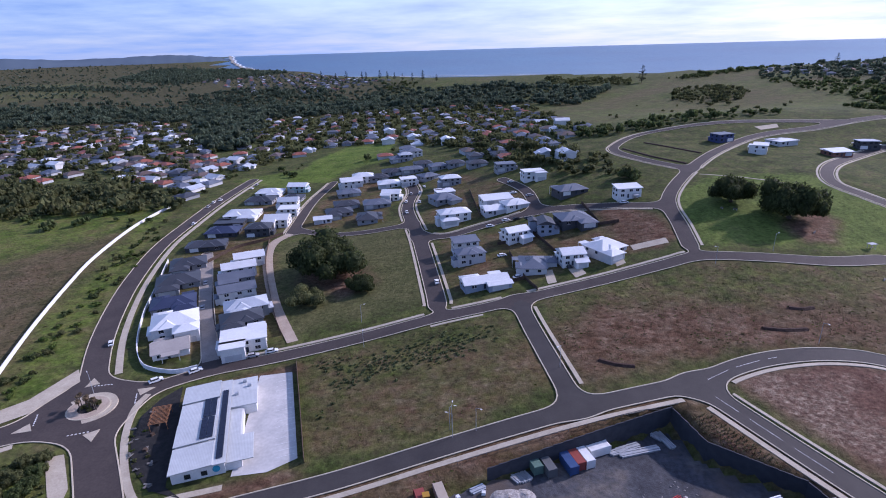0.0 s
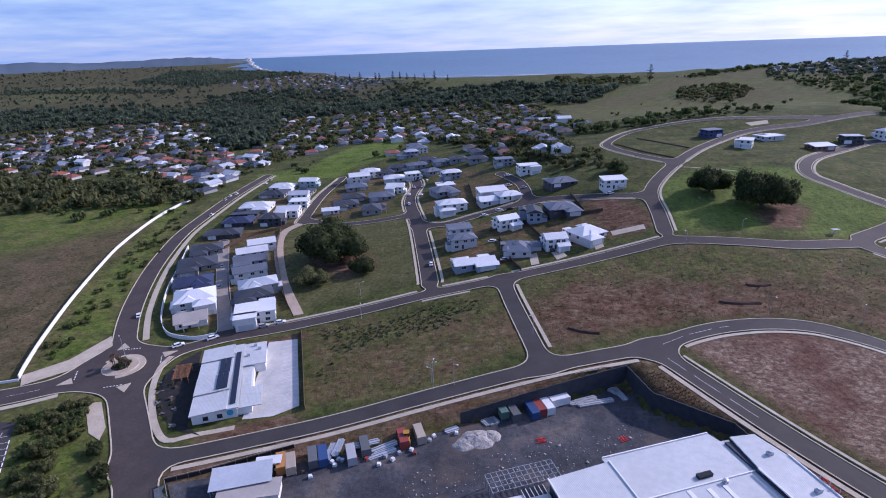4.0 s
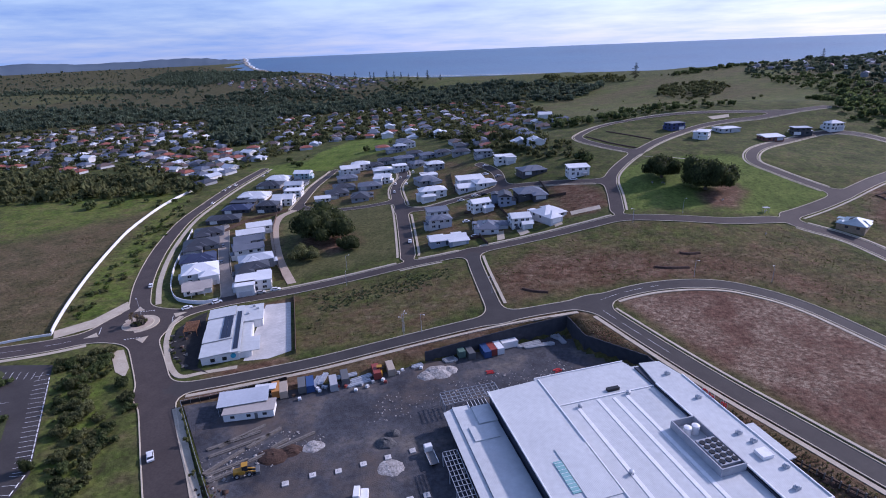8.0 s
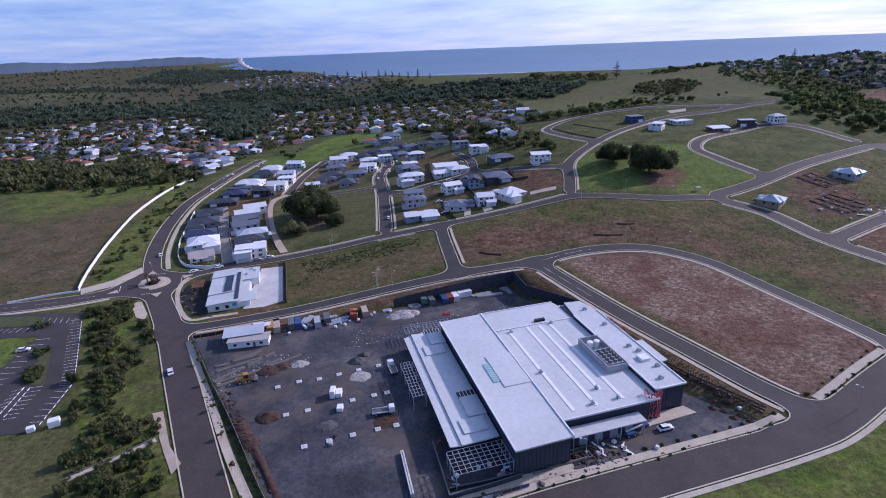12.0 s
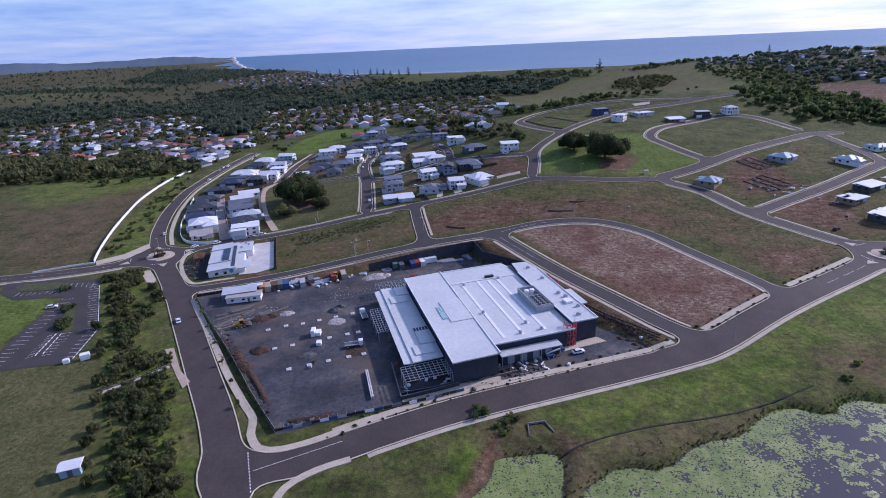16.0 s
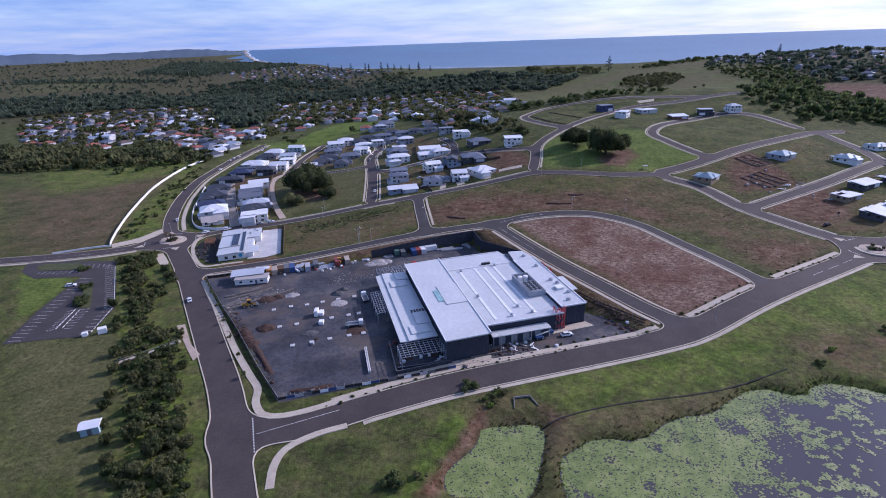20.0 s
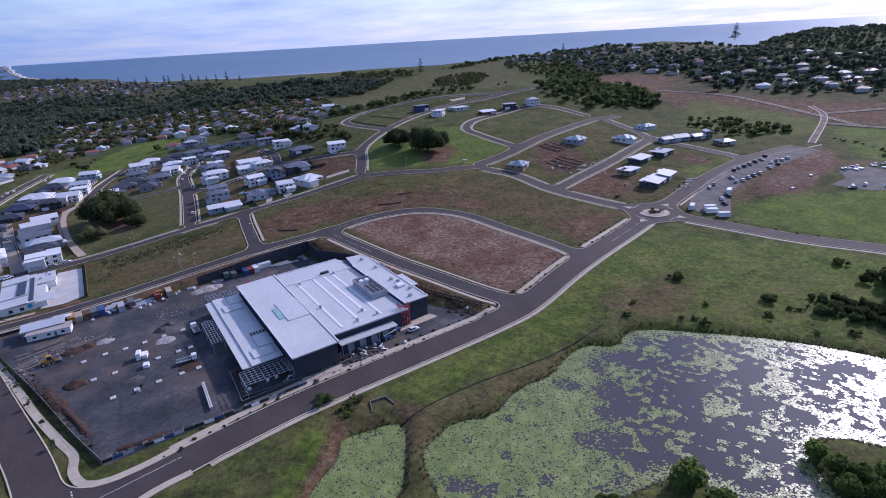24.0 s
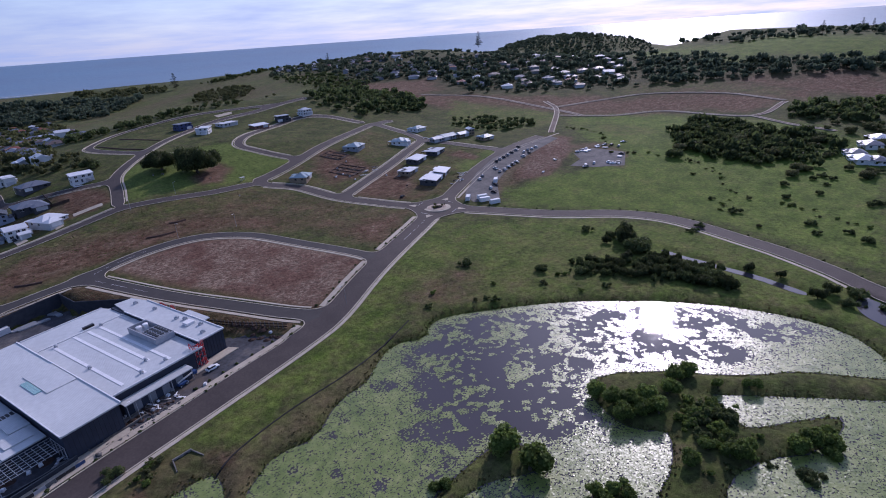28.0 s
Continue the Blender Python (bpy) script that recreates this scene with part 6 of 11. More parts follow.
house(159.6, 339.0, 13, 10, 45, 1, 'hip', 'teal', 'frame', '')
house(322.2, 323.6, 11, 8, -1, 1, 'hip', 'teal', 'frame', '')
house(436.4, 91.7, 12, 8.5, 29, 1, 'hip', 'slate', 'white', '')
house(461.3, 89.7, 14, 10, 29, 1, 'hip', 'slate', 'white', '')
house(423.5, 84.6, 14, 10, 29, 1, 'hip', 'pale', 'white', '')
house(425.1, 77.4, 12, 8.5, 29, 1, 'hip', 'slate', 'white', '')
house(480.9, 89.7, 14, 10, 29, 1, 'hip', 'white', 'white', '')

# ---- trees ----
def leaf_mat(name, dark, light, vary=.18):
    m = material(name, [dark, light], .75, .25, spec=.2, vary=vary, stops=[.3, .7])
    nt = m.node_tree
    b = nt.nodes["Principled BSDF"]
    geo = nt.nodes.new("ShaderNodeNewGeometry")
    mr = nt.nodes.new("ShaderNodeMapRange")
    mr.inputs["To Min"].default_value, mr.inputs["To Max"].default_value = .6, 1.45
    nt.links.new(geo.outputs["Random Per Island"], mr.inputs["Value"])
    sc = nt.nodes.new("ShaderNodeVectorMath")
    sc.operation = "SCALE"
    src = b.inputs["Base Color"].links[0].from_socket
    nt.links.new(src, sc.inputs[0])
    nt.links.new(mr.outputs[0], sc.inputs["Scale"])
    nt.links.new(sc.outputs[0], b.inputs["Base Color"])
    tr = nt.nodes.new("ShaderNodeBsdfTranslucent")
    nt.links.new(sc.outputs[0], tr.inputs["Color"])
    mx = nt.nodes.new("ShaderNodeMixShader")
    mx.inputs[0].default_value = .52
    nt.links.new(b.outputs[0], mx.inputs[1])
    nt.links.new(tr.outputs[0], mx.inputs[2])
    nt.links.new(mx.outputs[0], nt.nodes["Material Output"].inputs["Surface"])
    return m


M_LEAF = leaf_mat("dark_foliage", (.056, .078, .028), (.108, .136, .048))
M_LEAF2 = leaf_mat("olive_foliage", (.080, .090, .036), (.145, .152, .064))
M_LEAF3 = leaf_mat("bright_foliage", (.085, .128, .028), (.150, .205, .050))
M_PINE = leaf_mat("pine_foliage", (.014, .022, .012), (.028, .040, .020))
M_FIG = leaf_mat("fig_foliage", (.034, .046, .018), (.072, .088, .032))
M_BARK = material("bark", [(.05, .04, .033), (.10, .085, .07)], .95, 2.0)
RT = np.random.RandomState(11)


def leaf_cloud(rad, n, size, lobes=7, flat=.75, base=.25, spread=.55, core=.84, na_=7, nb_=5):
    """Leaf clumps spread over the outsides of several lobes: arrays of verts and quads."""
    cen = RT.normal(size=(lobes, 3)) * np.array([spread, spread, spread * .45]) * rad
    cen[:, 2] = np.abs(cen[:, 2]) + base * rad
    cen[0] = (0, 0, base * rad + .25 * rad)
    lr = rad * RT.uniform(.38, .62, lobes)
    k = RT.randint(0, lobes, n)
    d = RT.normal(size=(n, 3))
    d /= np.linalg.norm(d, axis=1)[:, None]
    r = lr[k] * RT.uniform(.72, 1.06, n)
    p = cen[k] + d * r[:, None] * np.array([1, 1, flat])
    p[:, 2] = np.maximum(p[:, 2], rad * .12 * RT.uniform(.5, 1.4, n))
    nrm = d + RT.normal(size=(n, 3)) * .55
    nrm /= np.linalg.norm(nrm, axis=1)[:, None]
    a = np.cross(nrm, RT.normal(size=(n, 3)))
    a /= np.linalg.norm(a, axis=1)[:, None] + 1e-9
    b = np.cross(nrm, a)
    s = size * RT.uniform(.6, 1.4, n)[:, None]
    bend = nrm * s * .35
    v = np.stack([p - a * s - b * s * .6 - bend, p + a * s * .7 - b * s, p + a * s + b * s * .7 - bend, p - a * s * .6 + b * s], 1).reshape(-1, 3)
    q = np.arange(n * 4).reshape(n, 4)
    # the dense inside of each lobe, rough and a little smaller than its leaves
    for c_, r_ in zip(cen, lr):
        th, ph = np.meshgrid(np.linspace(0, 2 * math.pi, na_, endpoint=False), np.linspace(.12, math.pi - .12, nb_), indexing="ij")
        rr2 = r_ * core * RT.uniform(.86, 1.1, th.shape)
        s_ = np.stack([np.cos(th) * np.sin(ph) * rr2, np.sin(th) * np.sin(ph) * rr2, np.cos(ph) * rr2 * flat], -1).reshape(-1, 3) + c_
        s_[:, 2] = np.maximum(s_[:, 2], rad * .1)
        i_, j_ = np.meshgrid(np.arange(na_), np.arange(nb_ - 1), indexing="ij")
        i_, j_ = i_.ravel(), j_.ravel()
        k_ = (i_ + 1) % na_
        q = np.vstack([q, np.stack([i_ * nb_ + j_, i_ * nb_ + j_ + 1, k_ * nb_ + j_ + 1, k_ * nb_ + j_], 1) + len(v)])
        v = np.vstack([v, s_])
    return v, q


def np_mesh(name, v, q, mat):
    me = bpy.data.meshes.new(name)
    me.vertices.add(len(v))
    me.vertices.foreach_set("co", np.ascontiguousarray(v, np.float32).ravel())
    k = q.shape[1]
    me.loops.add(q.size)
    me.loops.foreach_set("vertex_index", q.ravel().astype(np.int32))
    me.polygons.add(len(q))
    me.polygons.foreach_set("loop_start", np.arange(0, q.size, k, dtype=np.int32))
    me.update(calc_edges=True)
    me.materials.append(mat)
    return me


def trunk_bm(h, r, crown, limbs=6):
    bm = bmesh.new()
    bm_cyl(bm, (0, 0, -.4), (0, 0, h * .4), r * 1.25, r * .85, 9)
    bm_cyl(bm, (0, 0, h * .4), (.1 * r, .2 * r, h), r * .85, r * .45, 9)
    for i in range(limbs):
        t = 2 * math.pi * i / limbs + .4
        bm_cyl(bm, (0, 0, h * .55), (math.cos(t) * crown * .55, math.sin(t) * crown * .55, h + crown * .35), r * .4, r * .12, 6)
    return bm


def tree_proto(name, crown, trunk_h, n, size, mat, label, lobes=7, flat=.75, r=None, base=.25, spread=.55, core=.84):
    root = empty(name, 0, 0, -500, 0, label, "tree")
    part("trunk", trunk_bm(trunk_h, r or crown * .06 + .1, crown), M_BARK, root)
    v, q = leaf_cloud(crown, n, size, lobes, flat, base, spread, core)
    v[:, 2] += trunk_h * .75
    ob = new("crown", np_mesh("crown", v, q, mat))
    ob.parent = root
    return root


FIG = tree_proto("fig_tree", 9.0, 2.2, 17000, .33, M_FIG, "huge spreading dark green fig tree on the lawn", 46, .8, 1.0, .2, .46, .8)
FIG2 = tree_proto("fig_tree", 8.0, 2.2, 13000, .32, M_FIG, "broad dark green fig tree on the lawn", 38, .75, .9, .2, .46, .8)
FIG3 = tree_proto("park_tree", 6.0, 2.0, 5200, .26, M_LEAF2, "open olive green tree with drooping branches on the lawn", 14, .8, .4, .2, .5)
MIDS = [tree_proto("tree", 3.2, .9, 1500, .22, m, l, 11, 1.0, None, .22, .54, .70) for m, l in ((M_LEAF, "dense dark green tree in a belt"), (M_LEAF2, "open olive green gum tree in grass"), (M_LEAF3, "fresh green round tree by the water"), (M_FIG, "tall thin dark green tree in a belt"))]
SHRUB = [tree_proto("shrub", 1.5, .4, 420, .15, m, l, 7, .8, .08, .1, .55, .7) for m, l in ((M_LEAF, "dark green shrub in rough grass"), (M_LEAF3, "bright green shrub in rough grass"), (M_LEAF2, "olive green shrub in rough grass"))]
STREET = tree_proto("street_tree", .8, 1.5, 90, .2, M_LEAF2, "young street tree in the verge", 4, .9, .05)


def pine_proto(name, h, label):
    root = empty(name, 0, 0, -500, 0, label, "tree")
    bm = bmesh.new()
    bm_cyl(bm, (0, 0, -.4), (0, 0, h), .4, .06, 8)
    part("trunk", bm, M_BARK, root)
    vs, qs, o = [], [], 0
    for lv in range(13):
        z = h * (.14 + .84 * lv / 12)
        R = h * .23 * (1 - lv / 13.5) + .3
        v, q = leaf_cloud(R, 60, .85, 5, .28, 0, .6, .3)
        v[:, 2] = v[:, 2] * .35 + z
        vs.append(v), qs.append(q + o)
        o += len(v)
    ob = new("crown", np_mesh("crown", np.vstack(vs), np.vstack(qs), M_PINE))
    ob.parent = root
    return root


M_PALM = leaf_mat("dry_palm_fronds", (.15, .115, .075), (.27, .21, .145))


def palm_proto(h):
    root = empty("palm_tree", 0, 0, -500, 0, "tall thin palm with dry brown fronds on the traffic island", "palm tree")
    bm = bmesh.new()
    bm_cyl(bm, (0, 0, -.3), (.1, .05, h), .16, .11, 7)
    part("trunk", bm, M_BARK, root)
    v, q = leaf_cloud(1.1, 70, .34, 4, .9, .0, .4, .4, 5, 3)
    v[:, 2] += h - .8
    ob = new("fronds", np_mesh("fronds", v, q, M_PALM))
    ob.parent = root
    return root


PALM = palm_proto(4.2)
PINE = pine_proto("pine_tree", 22.0, "tall tiered pine tree on the skyline")


def plant(proto, x, y, s=1.0, yaw=None, sz=None, sink=0.0):
    yaw = RT.uniform(0, 360) if yaw is None else yaw
    ob = copy_thing(proto, pose(x, y, gz(x, y) - sink, 0, 0, yaw))
    ob.scale = (s, s, s * (sz or 1.0))
    return ob


plant(FIG, -112.0, 379.9, 1.42, None, 1.2)
plant(FIG3, -115.0, 347.2, 1.00)
plant(FIG2, -92.1, 356.0, 0.62, None, 1.15)
plant(FIG, 104.5, 381.0, 1.06, None, 1.55)
plant(FIG2, 87.5, 401.6, 1.00, None, 1.4)
plant(MIDS[0], 53.7, 447.2, 1.60)
plant(MIDS[1], -140.0, 227.7, 0.67)
plant(SHRUB[0], -136.0, 223.3, 1.14)
plant(MIDS[3], -138.7, 227.1, 0.66)
plant(MIDS[3], -145.8, 235.4, 0.70)
plant(SHRUB[0], -164.0, 199.4, 1.50)
plant(SHRUB[0], -164.3, 201.4, 1.50)
plant(SHRUB[0], -166.3, 201.5, 1.50)
plant(SHRUB[0], -172.5, 215.6, 1.50)
plant(SHRUB[0], -188.5, 236.3, 1.50)
plant(MIDS[2], 117.4, 69.8, 1.05)
plant(MIDS[2], 118.1, 65.5, 1.05)
plant(MIDS[2], 120.3, 61.5, 1.05)
plant(MIDS[2], 125.2, 58.3, 1.05)
plant(MIDS[2], 130.8, 56.2, 1.05)
plant(MIDS[2], 118.8, 57.9, 1.05)
plant(MIDS[2], 121.5, 53.6, 1.05)
plant(MIDS[2], 114.5, 60.5, 1.05)
plant(MIDS[2], 139.7, 59.3, 1.00)
plant(MIDS[2], 144.4, 56.1, 1.00)
plant(MIDS[2], 81.9, 71.9, 1.55)
plant(MIDS[2], 82.0, 65.4, 1.55)
plant(MIDS[2], 63.2, 76.4, 0.60)
plant(MIDS[2], 60.8, 76.8, 0.60)
plant(MIDS[2], 144.0, 47.8, 0.60)
plant(MIDS[2], 150.0, 41.7, 0.60)
plant(MIDS[2], 152.1, 40.2, 0.60)
plant(MIDS[2], 137.8, 18.2, 0.78)
plant(MIDS[2], 125.3, 32.2, 0.63)
plant(SHRUB[1], 122.7, 30.3, 0.97)
plant(SHRUB[0], 124.5, 26.6, 0.78)
plant(MIDS[2], 119.3, 33.8, 0.71)
plant(SHRUB[0], 142.3, 19.1, 0.58)
plant(SHRUB[0], 128.2, 20.9, 0.56)
plant(MIDS[2], 110.9, 40.1, 0.87)
plant(MIDS[0], 127.4, 18.6, 0.70)
plant(SHRUB[0], 115.0, 32.3, 0.69)
plant(MIDS[2], 124.8, 36.3, 0.59)
plant(MIDS[2], 142.7, 20.4, 0.66)
plant(MIDS[2], 117.4, 38.3, 0.61)
plant(SHRUB[1], 110.0, 34.6, 0.78)
plant(MIDS[2], 143.2, 20.6, 0.71)
plant(SHRUB[1], 130.4, 31.7, 0.80)
plant(MIDS[2], 122.1, 32.1, 0.97)
plant(SHRUB[0], 125.0, 44.7, 1.01)
plant(SHRUB[1], 130.6, 45.1, 0.88)
plant(SHRUB[1], 124.4, 45.4, 1.18)
plant(SHRUB[1], 126.3, 47.2, 1.33)
plant(SHRUB[1], 140.1, 41.4, 0.99)
plant(SHRUB[1], 130.5, 49.7, 1.53)
plant(SHRUB[1], 127.2, 43.8, 1.25)
plant(SHRUB[1], 126.0, 45.0, 1.09)
plant(SHRUB[0], 131.6, 40.4, 1.11)
plant(SHRUB[1], 133.4, 45.6, 1.41)
plant(SHRUB[1], 123.2, 48.3, 1.28)
plant(SHRUB[0], 125.8, 43.9, 1.20)
plant(SHRUB[1], 131.2, 46.1, 0.85)
plant(SHRUB[1], 133.3, 45.1, 0.96)
plant(SHRUB[0], 125.1, 36.5, 0.88)
plant(SHRUB[0], 131.5, 40.4, 1.52)
plant(SHRUB[1], 121.0, 45.8, 1.24)
plant(SHRUB[1], 124.0, 47.2, 0.93)
plant(SHRUB[1], 126.1, 39.8, 1.05)
plant(SHRUB[1], 118.6, 39.9, 1.24)
plant(SHRUB[0], 130.2, 43.2, 1.11)
plant(SHRUB[1], 135.3, 39.7, 0.97)
plant(SHRUB[1], 119.3, 41.0, 0.98)
plant(SHRUB[1], 133.6, 40.0, 1.42)
plant(SHRUB[0], 135.3, 41.8, 1.12)
plant(SHRUB[1], 130.2, 44.4, 1.55)
plant(SHRUB[1], 123.5, 37.7, 1.43)
plant(SHRUB[1], 128.6, 46.2, 1.57)
plant(SHRUB[0], 123.4, 35.5, 1.43)
plant(SHRUB[0], 130.5, 45.4, 1.52)
plant(SHRUB[0], 127.8, 47.0, 0.96)
plant(SHRUB[0], 134.2, 40.0, 0.87)
plant(SHRUB[0], 121.0, 41.3, 1.08)
plant(SHRUB[1], 126.4, 40.4, 1.40)
plant(SHRUB[1], 134.5, 44.9, 1.50)
plant(SHRUB[1], 130.9, 47.3, 0.84)
plant(SHRUB[1], 127.4, 39.1, 1.13)
plant(SHRUB[1], 128.5, 46.3, 1.15)
plant(SHRUB[1], 120.1, 36.8, 1.19)
plant(SHRUB[1], 128.5, 49.7, 1.02)
plant(MIDS[2], 140.6, 19.2, 0.95)
plant(MIDS[2], 139.3, 21.9, 0.95)
plant(MIDS[2], 134.3, 22.7, 0.95)
plant(SHRUB[1], 87.2, 49.0, 1.70)
plant(SHRUB[1], 90.6, 46.8, 1.70)
plant(SHRUB[1], 92.1, 44.7, 1.70)
plant(SHRUB[1], 86.7, 47.2, 1.70)
plant(MIDS[0], 220.2, 119.8, 1.50)
plant(MIDS[0], 216.8, 118.6, 1.50)
plant(MIDS[0], 224.0, 137.0, 0.70)
plant(MIDS[0], 150.9, 164.1, 0.70)
plant(MIDS[0], 224.3, 150.5, 0.70)
plant(MIDS[0], 171.8, 137.2, 0.70)
plant(MIDS[0], 221.3, 37.1, 0.70)
plant(MIDS[0], 231.8, 38.2, 0.70)
plant(MIDS[0], 288.5, 47.0, 0.70)
plant(MIDS[1], 426.7, 162.1, 1.63)
plant(MIDS[1], 386.3, 187.2, 1.40)
plant(MIDS[1], 429.4, 132.4, 1.29)
plant(MIDS[1], 408.3, 132.5, 1.38)
plant(MIDS[0], 450.1, 140.5, 1.09)
plant(MIDS[0], 436.1, 172.1, 1.56)
plant(MIDS[0], 403.0, 162.2, 1.18)
plant(MIDS[1], 396.4, 180.6, 1.53)
plant(MIDS[0], 457.5, 159.2, 1.01)
plant(MIDS[0], 423.2, 162.8, 1.39)
plant(MIDS[0], 441.7, 183.6, 1.22)
plant(MIDS[1], 442.2, 148.3, 1.28)
plant(MIDS[0], 371.7, 183.3, 1.48)
plant(MIDS[0], 402.7, 165.2, 1.38)
plant(MIDS[0], 429.7, 139.7, 1.19)
plant(MIDS[1], 441.7, 163.9, 1.44)
plant(MIDS[1], 455.6, 119.9, 1.30)
plant(MIDS[1], 568.2, 108.8, 0.82)
plant(MIDS[1], 386.7, 103.3, 0.82)
plant(MIDS[1], 389.1, 107.3, 0.80)
plant(MIDS[1], 467.8, 84.3, 1.24)
plant(MIDS[1], 513.2, 105.0, 1.17)
plant(MIDS[1], 495.6, 126.4, 0.73)
plant(MIDS[1], 439.6, 92.5, 0.88)
plant(MIDS[1], 515.9, 104.9, 0.97)
plant(MIDS[1], 459.0, 136.3, 1.23)
plant(MIDS[1], 513.2, 126.0, 0.84)
plant(MIDS[1], 492.0, 110.4, 1.23)
plant(MIDS[1], 370.5, 107.0, 1.07)
plant(MIDS[1], 482.5, 96.9, 0.74)
plant(MIDS[1], 411.4, 114.6, 0.72)
plant(MIDS[1], 384.7, 109.1, 1.23)
plant(MIDS[1], 399.0, 73.8, 1.03)
plant(MIDS[1], 421.7, 78.5, 1.03)
plant(MIDS[1], 540.0, 139.4, 0.75)
plant(MIDS[1], 443.2, 120.4, 0.77)
plant(MIDS[1], 445.3, 79.3, 1.14)
plant(MIDS[1], 511.7, 100.0, 1.23)
plant(MIDS[1], 505.1, 94.4, 0.78)
plant(MIDS[1], 389.6, 74.2, 1.18)
plant(MIDS[1], 423.1, 104.5, 0.77)
plant(MIDS[1], 450.5, 123.8, 1.15)
plant(SHRUB[0], 257.7, 110.1, 0.82)
plant(SHRUB[0], 405.3, 71.4, 1.46)
plant(SHRUB[0], 295.2, 57.0, 1.18)
plant(SHRUB[0], 379.2, 92.7, 1.47)
plant(SHRUB[0], 263.8, 110.9, 1.27)
plant(SHRUB[0], 254.7, 111.4, 1.05)
plant(SHRUB[0], 342.3, 154.9, 0.82)
plant(SHRUB[0], 294.4, 106.6, 1.59)
plant(SHRUB[0], 296.7, 73.4, 1.46)
plant(SHRUB[0], 365.2, 86.8, 1.00)
plant(SHRUB[0], 307.6, 126.6, 0.96)
plant(SHRUB[0], 377.0, 87.6, 1.26)
plant(SHRUB[0], 320.2, 89.3, 0.92)
plant(SHRUB[0], 295.6, 109.8, 0.97)
plant(SHRUB[0], 286.2, 66.6, 1.11)
plant(SHRUB[0], 345.6, 57.7, 1.56)
plant(SHRUB[2], 10.4, 131.7, 0.69)
plant(SHRUB[1], 8.8, 127.5, 0.65)
plant(SHRUB[2], 13.6, 134.2, 0.91)
plant(SHRUB[2], 10.2, 129.7, 0.50)
plant(SHRUB[1], 11.2, 135.0, 0.64)
plant(SHRUB[1], 9.1, 127.9, 0.89)
plant(SHRUB[0], 2.3, 136.0, 1.47)
plant(SHRUB[1], 6.8, 130.7, 0.85)
plant(SHRUB[1], 9.9, 133.5, 0.72)
plant(SHRUB[2], 9.4, 129.3, 0.75)
plant(SHRUB[1], 9.1, 127.9, 0.60)
plant(SHRUB[2], -10.9, 99.8, 0.83)
plant(SHRUB[0], -16.3, 97.9, 1.46)
plant(SHRUB[1], 123.9, 153.9, 0.95)
plant(SHRUB[0], 116.2, 146.9, 0.83)
plant(SHRUB[1], 175.8, 126.7, 0.85)
plant(SHRUB[2], 161.7, 128.2, 1.03)
plant(SHRUB[0], 138.4, 131.9, 1.00)
plant(SHRUB[1], 147.4, 142.7, 0.88)
plant(SHRUB[0], 190.8, 108.6, 0.70)
plant(SHRUB[2], 132.0, 137.9, 0.71)
plant(SHRUB[1], 193.9, 116.5, 0.66)
plant(SHRUB[0], 136.8, 136.4, 0.69)
plant(SHRUB[1], 167.3, 113.0, 0.76)
plant(SHRUB[1], 173.2, 128.6, 0.95)
plant(SHRUB[0], 194.6, 111.7, 0.73)
plant(SHRUB[0], 195.7, 113.6, 0.84)
plant(SHRUB[1], 204.7, 118.2, 0.74)
plant(SHRUB[0], 177.9, 107.6, 0.96)
plant(PINE, 320.0, 1216.4, 1.45)
plant(PINE, 630.7, 1139.0, 0.80)
plant(PINE, 760.0, 784.2, 1.25)
plant(PINE, 778.5, 806.7, 0.80)
plant(PINE, 904.1, 262.3, 0.70)
plant(PINE, 976.6, 236.2, 0.70)
plant(PINE, 1009.4, 231.1, 0.60)
plant(PINE, 382.3, 1180.9, 0.50)
plant(PINE, 1414.5, 2059.9, 0.50)
plant(PINE, 1425.5, 2052.3, 0.50)
plant(PINE, -524.4, 1975.5, 0.88)
plant(PINE, -488.0, 1945.6, 0.94)
plant(PINE, -453.9, 1939.3, 1.15)
plant(PINE, -398.2, 1890.2, 0.88)
plant(PINE, -358.1, 1853.5, 1.15)
plant(PINE, -306.1, 1824.0, 1.01)
plant(PINE, -287.9, 1785.3, 1.01)
plant(PINE, -244.4, 1758.9, 1.15)
plant(PINE, -220.7, 1732.1, 1.01)
plant(PINE, -197.6, 1704.5, 0.88)
plant(PINE, -171.5, 1653.1, 0.81)
plant(PINE, -141.4, 1594.1, 0.94)
plant(PINE, -113.2, 1561.7, 1.15)
plant(PINE, -77.2, 1483.3, 0.74)
plant(SHRUB[2], -203.5, 310.4, 1.04)
plant(SHRUB[2], -234.3, 410.0, 1.18)
plant(SHRUB[0], -215.7, 363.6, 1.23)
plant(SHRUB[0], -216.5, 344.6, 1.15)
plant(SHRUB[2], -231.8, 395.4, 1.27)
plant(SHRUB[2], -240.4, 477.4, 1.14)
plant(SHRUB[1], -227.5, 400.8, 0.77)
plant(SHRUB[2], -227.0, 415.1, 1.05)
plant(SHRUB[2], -215.8, 383.5, 0.92)
plant(SHRUB[2], -201.1, 329.6, 1.18)
plant(SHRUB[1], -206.3, 323.3, 0.67)
plant(SHRUB[1], -219.1, 371.7, 0.67)
plant(SHRUB[1], -215.5, 352.8, 0.80)
plant(SHRUB[1], -193.9, 284.8, 0.84)
plant(SHRUB[0], -234.6, 443.6, 1.05)
plant(SHRUB[1], -196.5, 287.7, 1.01)
plant(SHRUB[2], -225.0, 409.8, 0.92)
plant(SHRUB[1], -227.4, 389.2, 0.67)
plant(SHRUB[0], -225.9, 383.5, 0.73)
plant(SHRUB[2], -207.0, 327.1, 1.27)
